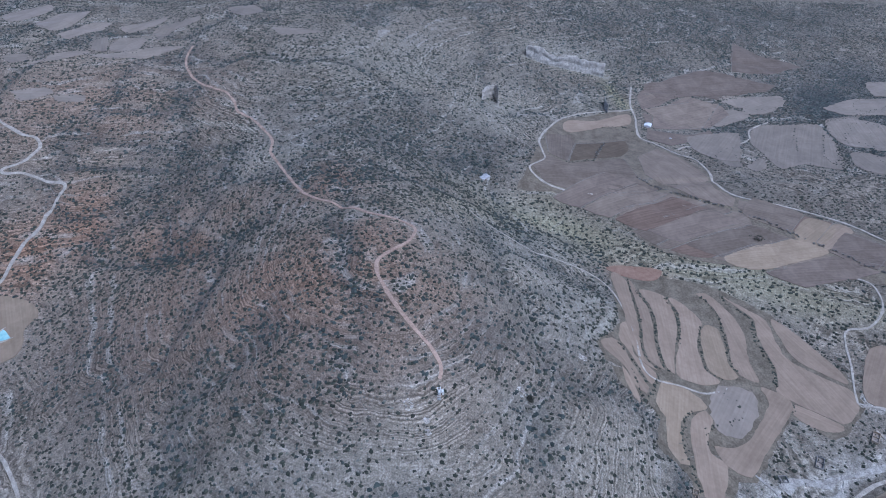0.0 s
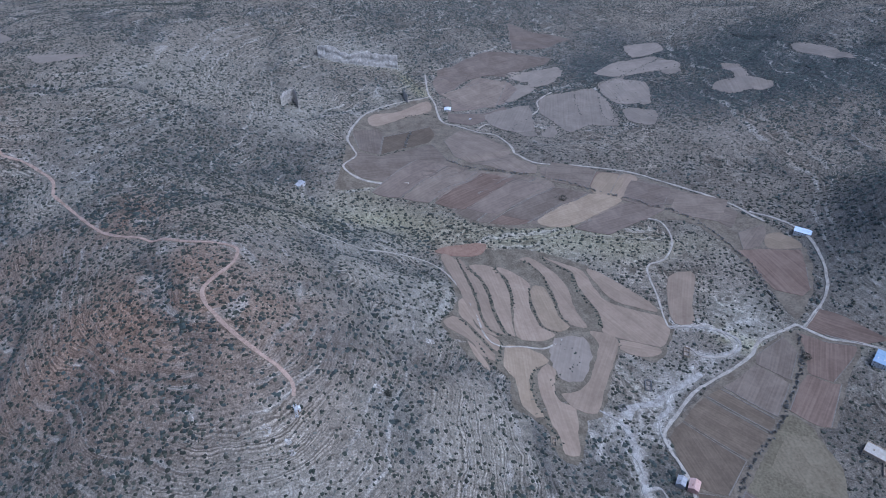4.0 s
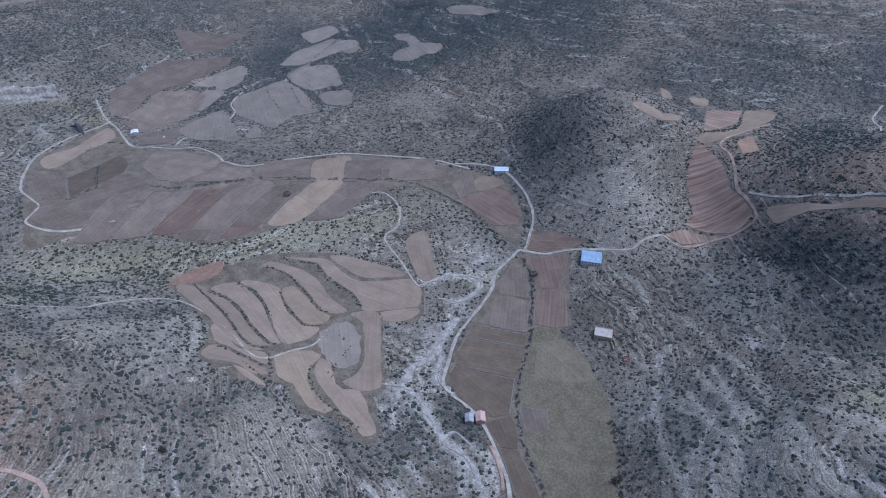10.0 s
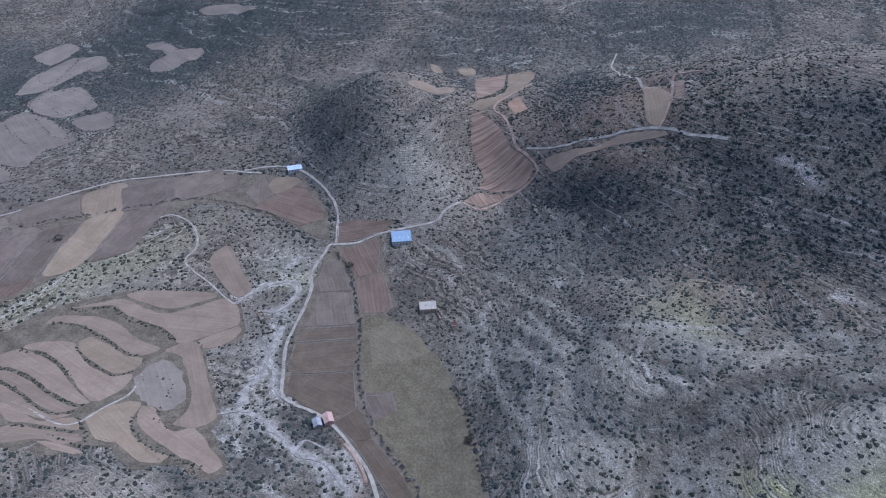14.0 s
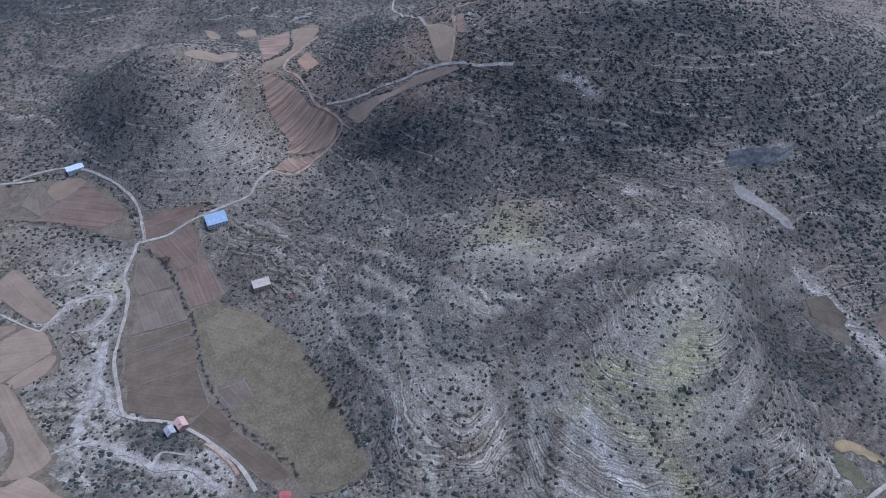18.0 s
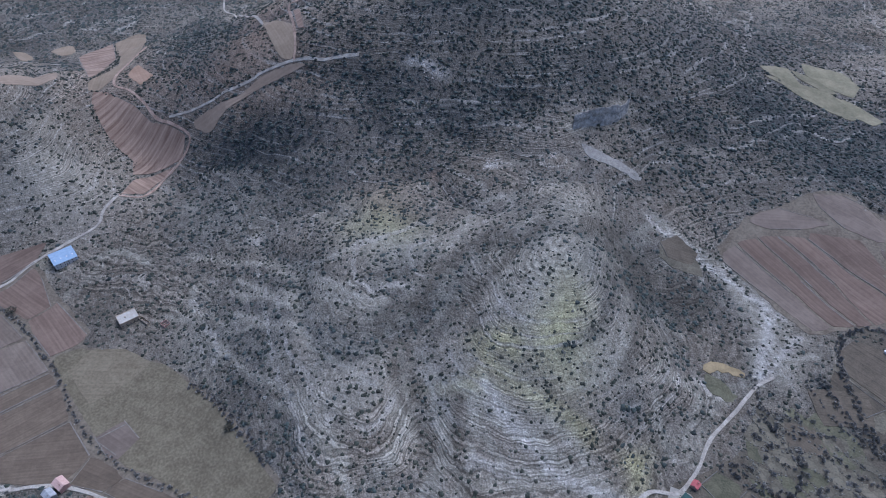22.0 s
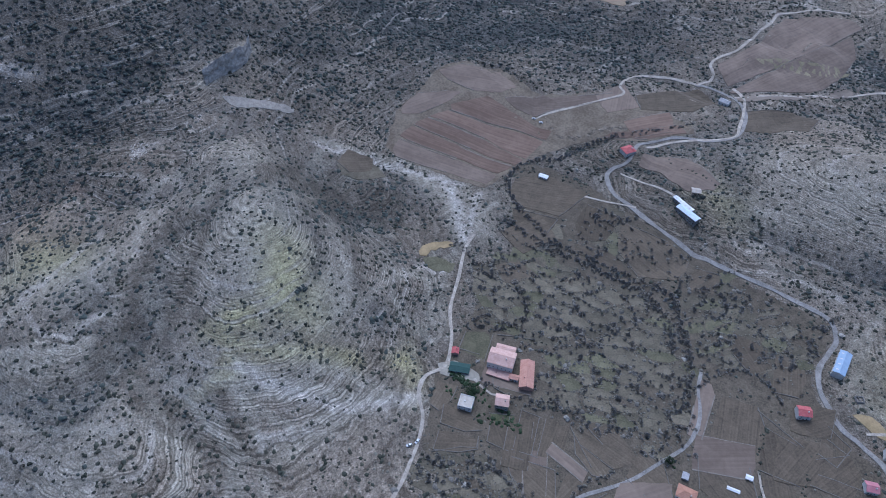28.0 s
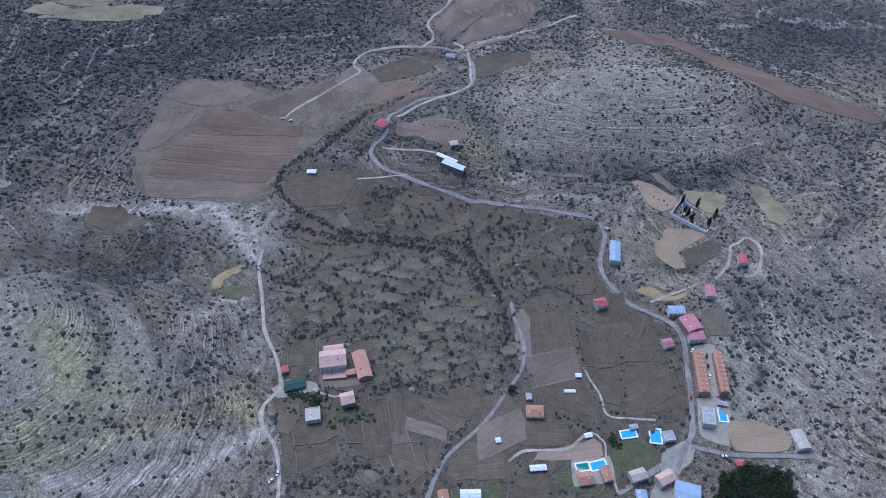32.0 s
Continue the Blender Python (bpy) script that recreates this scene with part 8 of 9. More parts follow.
# open scrub over all the slopes
rng = np.random.RandomState(12)
sx, sy = rng.uniform(-900, 1600, 1150000), rng.uniform(-1100, 1800, 1150000)
away = np.hypot(sx, sy)
bearing = np.degrees(np.arctan2(sx, sy)) % 360
keep = (away > 150) & ((bearing < 222) | (bearing > 314)) & ~covered[cells(sx, sy)]
sx, sy, away = sx[keep], sy[keep], away[keep]
cover = soil_and_shade(sx, sy)
patchy = fractal(sx, sy, 90, 41, 4) + 0.5
grove = fractal(sx, sy, 26, 51, 2) + 0.5
dense = np.clip(0.62 + 1.3 * (patchy - 0.5) + 0.9 * (grove - 0.5), 0.05, 1.1) * (1 - 0.87 * np.clip(cover["pale"], 0, 1)) * (1 - 0.85 * np.clip(cover["earth"], 0, 1))
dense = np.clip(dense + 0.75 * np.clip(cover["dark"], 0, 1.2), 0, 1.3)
dense = dense + 0.38 * bump(sx, sy, -145, 590, 270, 300, 0) * (1 - 0.7 * np.clip(cover["pale"], 0, 1))
VALLEY_FLOOR = np.array([(264.2, -427.8), (206.9, -486.9), (78.8, -454.1), (-11.0, -428.2), (-75.5, -380.6), (-91.6, -299.9), (40.7, -200.8), (106.0, -149.3), (163.5, -189.8), (195.3, -276.4)])
dense = np.where(inside(sx, sy, VALLEY_FLOOR), 0.22 * dense, dense)
drawn = rng.rand(len(sx))
is_shrub = drawn < dense * (0.36 - 0.08 * np.clip((away - 500) / 500, 0, 1))
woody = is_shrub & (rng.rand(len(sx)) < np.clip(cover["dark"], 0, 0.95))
olive = is_shrub & ~woody & (rng.rand(len(sx)) < 0.30)
plain = is_shrub & ~woody & ~olive
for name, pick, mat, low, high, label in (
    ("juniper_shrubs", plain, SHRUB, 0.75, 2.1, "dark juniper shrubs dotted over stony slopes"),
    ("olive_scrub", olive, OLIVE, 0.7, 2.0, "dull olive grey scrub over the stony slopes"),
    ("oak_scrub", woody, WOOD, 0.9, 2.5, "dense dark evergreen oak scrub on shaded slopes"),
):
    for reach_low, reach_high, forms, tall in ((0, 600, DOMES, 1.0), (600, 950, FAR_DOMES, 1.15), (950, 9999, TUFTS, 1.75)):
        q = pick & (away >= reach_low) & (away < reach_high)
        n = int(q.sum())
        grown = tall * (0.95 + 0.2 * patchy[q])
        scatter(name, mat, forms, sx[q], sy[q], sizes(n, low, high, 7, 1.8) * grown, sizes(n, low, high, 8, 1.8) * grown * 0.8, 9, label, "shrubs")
thorn = (drawn > 0.91) & (away < 640)
n = int(thorn.sum())
scatter("thorn_cushions", CUSHION, FAR_DOMES, sx[thorn], sy[thorn], sizes(n, 0.5, 1.5, 17), sizes(n, 0.3, 0.8, 18), 19, "grey dry thorn cushions between the shrubs", "shrubs")

# leafless thickets on the valley floor
BARE_AREAS = [
    (137, -329, 56, 38, -138, 1.00),
    (113, -408, 42, 28, -139, 0.80),
    (196, -286, 20, 30, -148, 0.80),
    (106, -382, 66, 22, -162, 0.80),
    (117, -155, 32, 14, -165, 0.80),
    (339, 103, 17, 53, -79, 0.90),
    (322, 84, 20, 30, -98, 0.80),
    (144, -431, 23, 14, -166, 0.70),
    (291, -449, 17, 16, -213, 0.50),
    (44, -285, 16, 18, -164, 0.70),
    (114, -253, 36, 14, -163, 0.90),
    (314, 272, 15, 14, -146, 0.60),
    (-19, -377, 20, 17, -160, 0.50),
]
bx, by = rng.uniform(-260, 600, 54000), rng.uniform(-620, 400, 54000)
clear = ~covered[cells(bx, by)]
bx, by = bx[clear], by[clear]
weight = np.zeros(len(bx))
for cx, cy, along, across, turn, strength in BARE_AREAS:
    weight = np.maximum(weight, strength * bump(bx, by, cx, cy, along, across, turn))
weight *= np.clip(0.3 + 2.2 * (fractal(bx, by, 26, 61, 3) + 0.28), 0, 1.3)
seeds = np.stack([rng.uniform(-260, 600, 1800), rng.uniform(-620, 400, 1800)], 1)
wx, wy = bx + 12 * fractal(bx, by, 25, 91, 2), by + 12 * fractal(bx, by, 25, 95, 2)
first, second = np.full(len(bx), 1e9), np.full(len(bx), 1e9)
for px, py in seeds:
    d = np.hypot(wx - px, wy - py)
    second = np.minimum(second, np.maximum(first, d))
    first = np.minimum(first, d)
border = np.exp(-(((second - first) / 3.2) ** 2))
weight = weight * (0.05 + 0.7 * border)
pick = rng.rand(len(bx)) < weight * 0.75
fuzz = np.stack([bx[pick], by[pick]], 1)
scatter("thicket_twigs", THICKET, FANS, fuzz[:, 0], fuzz[:, 1], sizes(len(fuzz), 1.1, 2.6, 47, 1.2), sizes(len(fuzz), 0.9, 2.0, 48, 1.3), 49, "fuzzy grey leafless thicket on the valley floor", "trees", 0.05)
pick = rng.rand(len(bx)) < weight * 0.10
crowns = np.stack([bx[pick], by[pick]], 1)
p = crowns
scatter("thicket_crowns", THICKET, CROWNS, p[:, 0], p[:, 1], sizes(len(p), 1.3, 2.8, 37, 1.2), sizes(len(p), 1.0, 2.2, 38, 1.3), 39, "rounded grey brown leafless tree crowns in thickets", "trees", 0.1)
pick = rng.rand(len(bx)) < weight * 0.10
p = np.concatenate([masses["bare"], np.stack([bx[pick], by[pick]], 1)])
scatter("leafless_trees", TWIGS, FANS, p[:, 0], p[:, 1], sizes(len(p), 1.2, 2.6, 27), sizes(len(p), 1.2, 2.6, 28), 29, "leafless grey brown trees along the stream", "trees", 0.05)


# ---- houses ----
def house(name, label, x, y, long, wide, turn, high, roof, wall, cover_mat, z=None):
    """A small building with walls, roof, door and windows; its long side lies along its own x axis."""
    root = new(name)
    z = float(min(land(x + dx, y + dy) for dx in (-wide / 3, wide / 3) for dy in (-wide / 3, wide / 3))) if z is None else z
    root.matrix_world = pose(x, y, z + 0.05, 0, 0, turn)
    tagged(root, label, "building")
    a, b, t = long / 2, wide / 2, 0.3
    wall_mat, roof_mat = WALL_MATS[wall], ROOF_MATS[cover_mat]
    rise = {"gable": 0.22 * wide, "hip": 0.22 * wide, "low": 0.10 * wide, "flat": 0.0, "none": 0.0}[roof]
    top = high if roof in ("none", "flat") else high - 0.3
    part("wall", boxes((-a, a, -b, -b + t, -2.5, top), (-a, a, b - t, b, -2.5, top), (-a, -a + t, -b + t, b - t, -2.5, top), (a - t, a, -b + t, b - t, -2.5, top)), wall_mat, root)
    if roof == "none":
        part("floor_slab", boxes((-a + t, a - t, -b + t, b - t, -0.5, 0.25)), roof_mat, root)
        part("broken_wall", boxes((-a * 0.15, -a * 0.15 + t, -b + t, b - t, -0.5, top * 0.7)), wall_mat, root)
        for i in range(3):
            part("fallen_stone", boxes((-a * 0.6 + i * a * 0.4, -a * 0.6 + i * a * 0.4 + 0.7, -0.4 + 0.3 * (i % 2), 0.3, 0.25, 0.7 + 0.15 * i)), wall_mat, root)
    elif roof == "flat":
        part("roof", boxes((-a + t, a - t, -b + t, b - t, high - 0.55, high - 0.3)), roof_mat, root)
        for side in (-1, 1):
            part("parapet", boxes((-a - 0.1, a + 0.1, side * b - 0.2, side * b + 0.2, high, high + 0.25)), wall_mat, root)
        part("roof_hatch", boxes((-a * 0.3, -a * 0.3 + 1.2, -0.6, 0.6, high - 0.3, high + 0.5)), wall_mat, root)
    else:
        bm, o, k = bmesh.new(), 0.4, 0.18
        ridge = a - (b * 0.9 if roof == "hip" else -o)
        for side in (-1, 1):
            low = [(-a - o, side * (b + o), high - 0.25), (a + o, side * (b + o), high - 0.25)]
            up = [(ridge, 0, high + rise), (-ridge, 0, high + rise)]
            v = [bm.verts.new(p) for p in low + up] + [bm.verts.new((q[0], q[1], q[2] - k)) for q in low + up]
            for f in ((0, 1, 2, 3), (7, 6, 5, 4), (0, 4, 5, 1), (1, 5, 6, 2), (2, 6, 7, 3), (3, 7, 4, 0)):
                bm.faces.new([v[i] for i in f])
        if roof == "hip":
            for end in (-1, 1):
                q = [(end * (a + o), -b - o, high - 0.25), (end * (a + o), b + o, high - 0.25), (end * ridge, 0, high + rise)]
                v = [bm.verts.new(p) for p in q] + [bm.verts.new((p[0], p[1], p[2] - k)) for p in q]
                for f in ((0, 1, 2), (5, 4, 3), (0, 3, 4, 1)):
                    bm.faces.new([v[i] for i in f])
        bmesh.ops.recalc_face_normals(bm, faces=bm.faces)
        part("roof", bm, roof_mat, root)
        if roof != "hip":
            for end in (-1, 1):
                gb = bmesh.new()
                q = [(end * (a - 0.02), -b, top), (end * (a - 0.02), b, top), (end * (a - 0.02), 0, high + rise - 0.25)]
                v = [gb.verts.new(p) for p in q] + [gb.verts.new((p[0] - end * t, p[1], p[2])) for p in q]
                for f in ((0, 1, 2), (5, 4, 3), (0, 3, 4, 1), (1, 4, 5, 2), (2, 5, 3, 0)):
                    gb.faces.new([v[i] for i in f])
                bmesh.ops.recalc_face_normals(gb, faces=gb.faces)
                part("gable_wall", gb, wall_mat, root)
        part("ridge_cap", boxes((-ridge, ridge, -0.18, 0.18, high + rise - 0.06, high + rise + 0.1)), roof_mat, root)
        if roof in ("gable", "hip"):
            part("chimney", boxes((a * 0.35, a * 0.35 + 0.8, -b * 0.35 - 0.35, -b * 0.35 + 0.35, high, high + rise + 0.7)), wall_mat, root)
        if name in ("metal_shed", "warehouse", "village_hall", "storehouse"):
            for i in range(max(2, int(long / 5))):
                u = -a + (i + 0.5) * long / max(2, int(long / 5))
                slope = part("skylight", boxes((u - 0.5, u + 0.5, -0.9, 0.9, 0, 0.06)), WALL_MATS["cream"], root, "pale plastic skylight")
                slope.matrix_basis = pose(0, -b * 0.5, high + rise * 0.52 + 0.06, math.degrees(math.atan2(rise + 0.25, b + 0.4)), 0, 0)
    if roof != "none" and high > 2.3:
        door = part("door", boxes((-0.5, 0.5, -b - 0.05, -b + 0.02, 0, 2.05)), DOOR_WOOD, root, "brown wooden door")
        part("handle", boxes((0.32, 0.42, -b - 0.12, -b - 0.05, 0.95, 1.05)), STEEL, door, "steel door handle")
        for level in range(1 + int(high > 5.2)):
            for i in range(max(1, int(long / 3.2))):
                u = -a + (i + 0.5) * long / max(1, int(long / 3.2))
                if abs(u) > 1.1 or level:
                    w = part("window", boxes((u - 0.5, u + 0.5, -b - 0.04, -b + 0.02, 1.0 + level * 2.7, 2.2 + level * 2.7)), DARK_GLASS, root, "dark window pane")
                    part("sill", boxes((u - 0.6, u + 0.6, -b - 0.14, -b, 0.92 + level * 2.7, 1.0 + level * 2.7)), WHITE, w, "white window sill")
                    part("window", boxes((u - 0.45, u + 0.45, b - 0.02, b + 0.04, 1.0 + level * 2.7, 2.1 + level * 2.7)), DARK_GLASS, root, "dark window pane")
    hx, hy = np.meshgrid(np.arange(-a - 3, a + 3, 1.0), np.arange(-b - 3, b + 3, 1.0))
    c, s = math.cos(radians(turn)), math.sin(radians(turn))
    covered[cells(x + hx * c - hy * s, y + hx * s + hy * c)] = True
    return root


house("metal_shed", "pale blue metal shed with a ribbed roof beside the valley road", 551.3, 289.7, 22.3, 21.1, -60, 6.0, "low", "cream", "blue")
house("metal_shed", "small pale blue roofed shed below the stony hill", 627.8, 488.0, 18.8, 11.8, -50, 5.4, "low", "cream", "paleblue")
house("farm_hut", "small white farm hut among scrub", 53.1, 760.9, 13.2, 10.7, 43, 3.5, "low", "cream", "greyroof")
house("farm_hut", "small white hut beside the fields", 335.6, 990.9, 11.6, 10.6, 66, 3.5, "low", "cream", "white")
house("ruined_hut", "roofless tan brick hut at a field end", 197.3, 297.6, 9.4, 4.4, -113, 2.3, "none", "tanwall", "earth")
house("ruined_hut", "roofless pale stone hut above the gully", 281.6, 324.6, 6.8, 6.4, 2, 2.3, "none", "stone", "earth")
house("ruined_hut", "roofless stone hut among the terraces", 322.2, 344.0, 12.9, 6.0, -121, 2.3, "none", "stone", "earth")
house("ruined_hut", "roofless tan brick hut by the gravel track", 386.5, 373.4, 13.0, 5.7, -127, 2.3, "none", "tanwall", "earth")
house("ruined_farm", "ruined farm with a tan flat roof", 460.7, 214.6, 17.9, 13.2, -62, 5.2, "flat", "tanwall", "tanflat")
house("ruined_pen", "roofless long stone pen beside the ruined farm", 454.6, 198.9, 13.2, 3.5, -137, 2.3, "none", "tanwall", "earth")
house("ruined_hut", "crumbled pink brick hut on the slope", 446.4, 179.1, 6.7, 6.2, -139, 2.3, "none", "brick", "earth")
house("farm_hut", "grey stone roadside hut with a pale roof", 285.8, 241.3, 8.7, 6.9, -137, 4.8, "gable", "stone", "greyroof")
house("farm_house", "pink roofed roadside house above the gully", 293.6, 235.0, 10.1, 8.0, -136, 5.5, "gable", "brick", "pink")
house("farm_hut", "small red hut with a white front", 232.8, 131.9, 7.7, 6.2, -82, 3.5, "low", "cream", "red")
house("farm_house", "large stone farmhouse with a pink tiled roof", 164.7, -245.4, 20.5, 14.8, -155, 9.4, "gable", "cream", "pink")
house("farm_wing", "long low orange tiled wing of the farm", 142.0, -249.3, 24.8, 10.8, 125, 5.3, "gable", "brick", "coral")
house("farm_wing", "short orange tiled shed behind the farmhouse", 169.6, -256.8, 15.5, 5.0, -154, 5.9, "low", "brick", "pink")
house("farm_terrace", "raised pink brick terrace before the farmhouse", 159.8, -236.5, 19.4, 8.9, -157, 2.3, "flat", "brick", "pink")
house("stone_barn", "square stone barn with a pinkish roof", 140.7, -217.2, 10.0, 9.8, -147, 7.0, "gable", "stone", "pink")
house("ruined_house", "white house shell with a broken flat roof", 160.5, -197.7, 10.9, 10.2, -153, 5.9, "flat", "cream", "tanflat")
house("farm_hut", "small red roofed hut by the lane", 198.6, -227.0, 5.4, 5.3, -54, 3.3, "gable", "brick", "red")
house("cottage", "cottage with an orange hipped tile roof", 2.0, -250.0, 12.8, 9.2, -165, 4.5, "hip", "cream", "orange")
house("garden_shed", "small grey garden shed beside the cottage", 9.0, -261.6, 4.8, 4.0, 107, 2.7, "low", "stone", "greyroof")
house("villa", "white villa with a red hipped roof by the road", 226.2, -521.2, 12.3, 11.0, -113, 5.0, "hip", "cream", "red")
house("metal_shed", "long silver blue metal barn on the slope", 135.2, -483.4, 23.8, 6.8, 166, 6.7, "low", "stone", "paleblue")
house("metal_shed", "narrow silver roofed shed behind the barn", 144.8, -491.6, 23.4, 4.3, 163, 4.9, "low", "stone", "white")
house("farm_hut", "small beige hut above the metal barn", 142.7, -508.4, 8.2, 6.7, -148, 3.7, "low", "tanwall", "tanflat")
house("garden_shed", "white box shed in the garden plots", 276.1, -446.0, 9.2, 5.0, -164, 3.0, "low", "cream", "white")
house("cottage", "white cottage with a reddish roof at the crossroads", 193.3, -667.7, 11.0, 7.3, 178, 4.7, "gable", "cream", "greyroof")
house("warehouse", "long warehouse with a blue metal roof", -35.5, -425.7, 24.4, 8.5, 97, 6.0, "low", "cream", "blue")
house("cottage", "white house with a rose red gabled roof", -31.1, -366.0, 9.4, 8.4, -146, 6.5, "gable", "cream", "red")
house("metal_shed", "open shed with a light blue roof", -92.8, -373.0, 13.1, 7.7, -162, 5.9, "low", "cream", "blue")
house("village_hall", "large hall with a rose pink metal roof", -104.4, -361.2, 14.7, 13.5, 126, 8.2, "low", "brick", "rose")
house("village_house", "house with a rose pink roof beside the hall", -109.6, -352.0, 11.7, 9.7, -161, 7.0, "low", "cream", "rose")
house("hillside_hut", "rose roofed white hut on the hillside", -118.2, -398.1, 12.1, 7.4, 102, 4.7, "low", "cream", "rose")
house("hillside_hut", "red roofed white hut on the loop track", -140.9, -432.9, 10.5, 6.8, 99, 4.8, "low", "cream", "red")
house("cottage", "small white house with a pale pink roof", -89.1, -341.1, 8.0, 7.6, -151, 4.7, "gable", "cream", "rose")
house("village_house", "flat grey roofed house beside the pool", -122.5, -282.6, 14.2, 8.8, 98, 6.9, "flat", "cream", "greyroof")
house("pool_hut", "small grey hut behind the pool", -132.7, -297.1, 7.3, 3.0, -174, 3.2, "low", "cream", "greyroof")
house("storehouse", "long beige flat roofed storehouse by a yard", -185.2, -280.5, 14.2, 8.7, 114, 5.1, "low", "cream", "tanflat")
house("village_house", "grey white house beside a blue pool", -96.5, -260.5, 8.1, 7.2, -155, 5.1, "flat", "cream", "greyroof")
house("garden_shed", "small white garden shed by the bath", -70.8, -260.7, 6.0, 3.1, -154, 2.8, "low", "cream", "greyroof")
house("cottage", "orange roofed bungalow beside the green pool", -42.1, -210.0, 10.2, 8.8, -155, 3.9, "gable", "cream", "orange")
house("cottage", "orange tiled bungalow beside the blue pool", -56.4, -218.2, 10.1, 6.8, 120, 3.9, "gable", "cream", "orange")
house("village_house", "beige roofed house at the village edge", -77.3, -223.2, 11.2, 7.4, -146, 5.6, "gable", "cream", "tanflat")
house("village_house", "pink tiled village house by the street", -96.0, -226.7, 12.3, 8.0, -137, 6.7, "gable", "cream", "pink")
house("warehouse", "big village barn with a blue metal roof", -111.4, -219.3, 16.6, 16.5, -179, 6.7, "low", "cream", "blue")
house("metal_shed", "small blue roofed shed by the street", -81.4, -209.8, 7.0, 6.9, 107, 4.5, "low", "cream", "blue")
house("garden_shed", "small red roofed hut by the pine grove", -146.1, -253.4, 6.5, 4.1, -154, 2.9, "low", "brick", "red")
house("cottage", "bungalow with an orange roof by the lower road", 49.2, -168.5, 7.2, 6.5, 118, 3.9, "gable", "cream", "orange")
house("garden_shed", "white plot shed with a blue panel", 31.9, -176.0, 13.8, 5.2, -162, 2.9, "low", "cream", "white")
house("garden_shed", "long low white cold frame", -20.3, -276.3, 8.2, 1.9, -162, 1.4, "low", "cream", "white")
house("garden_shed", "white garden trailer hut on a plot", -24.4, -291.5, 4.4, 3.0, -163, 2.5, "low", "cream", "white")
house("pool_hut", "white awning beside the lane", -9.1, -208.4, 11.4, 3.7, -159, 2.7, "low", "cream", "white")
house("garden_shed", "pale small hut at a plot corner", -39.5, -244.0, 5.3, 3.1, -149, 2.5, "low", "cream", "white")
house("garden_shed", "tiny white hut at the garden edge", 23.2, -220.6, 3.5, 3.3, -150, 2.5, "low", "cream", "white")
house("greenhouse", "low shelter under dark green netting beside the farm", 185.4, -217.8, 15.8, 8.3, -148, 3.1, "low", "stone", "net")
house("ruined_pen", "long roofless stone pen on the dark slope", -139.8, -393.9, 11.5, 2.2, 128, 2.3, "none", "stone", "earth")
house("ruined_hut", "crumbled stone hut below the terraces", -57.7, -404.5, 5.8, 5.3, -142, 2.3, "none", "stone", "earth")
house("farm_shed", "narrow pink roofed shed across the farm courtyard", 148.2, -240.7, 7.1, 4.1, -154, 4.2, "low", "cream", "coral")


def row_house(x, y, long, wide, turn, units):
    """A terrace of joined houses, unit by unit, under tiled roofs with chimneys."""
    step = long / units
    c, s = math.cos(radians(turn)), math.sin(radians(turn))
    z0 = float(land(x, y))
    for i in range(units):
        u = -long / 2 + (i + 0.5) * step
        h = 6.0 + 0.04 * (i % 2)
        root = house("row_house", "terraced brick house with an orange tiled roof", x + u * c, y + u * s, step - 0.06, wide, turn, h, "gable", "brick", "orange", z0)
        root["group"] = "row houses"
        part("roof_vent", boxes((-step * 0.25, -step * 0.25 + 0.7, wide * 0.18, wide * 0.18 + 0.7, h, h + 1.3)), WHITE, root, "white roof vent")


row_house(-116.0, -319.8, 37.1, 8.3, 100, 9)
row_house(-129.8, -322.2, 36.2, 6.4, 101, 9)


def pool(colour, x, y, long, wide, turn):
    root = new("swimming_pool")
    root.matrix_world = pose(x, y, float(land(x, y)) + 0.5, 0, 0, turn)
    tagged(root, "%s swimming pool with a white paved rim" % ("bright blue" if colour == "blue" else "dull green"), "pool", "village pools")
    a, b = long / 2, wide / 2
    part("rim", boxes((-a - 1, a + 1, -b - 1, -b, -1, 0.3), (-a - 1, a + 1, b, b + 1, -1, 0.3), (-a - 1, -a, -b, b, -1, 0.3), (a, a + 1, -b, b, -1, 0.3)), WHITE, root, "white paved rim")
    part("water", boxes((-a, a, -b, b, -1, 0.1)), WATER[colour], root, "still pool water")
    part("ladder", boxes((a - 0.5, a - 0.45, -b - 0.2, -b + 0.2, 0.0, 1.0), (a - 1.0, a - 0.95, -b - 0.2, -b + 0.2, 0.0, 1.0)), STEEL, root, "steel pool ladder")


pool("blue", -133.7, -288.8, 10.3, 5.3, 100)
pool("blue", -68.2, -254.6, 11.0, 5.2, -155)
pool("blue", -87.7, -259.5, 10.7, 7.6, 101)
pool("green", -39.5, -219.5, 8.8, 5.1, -155)
pool("blue", -50.0, -224.0, 10.8, 5.5, -150)


def wheel(bm, x, y, r, w):
    bmesh.ops.create_cone(bm, cap_ends=True, segments=10, radius1=r, radius2=r, depth=w, matrix=Matrix.Translation((x, y, r)) @ Matrix.Rotation(math.pi / 2, 4, "X"))
    return bm


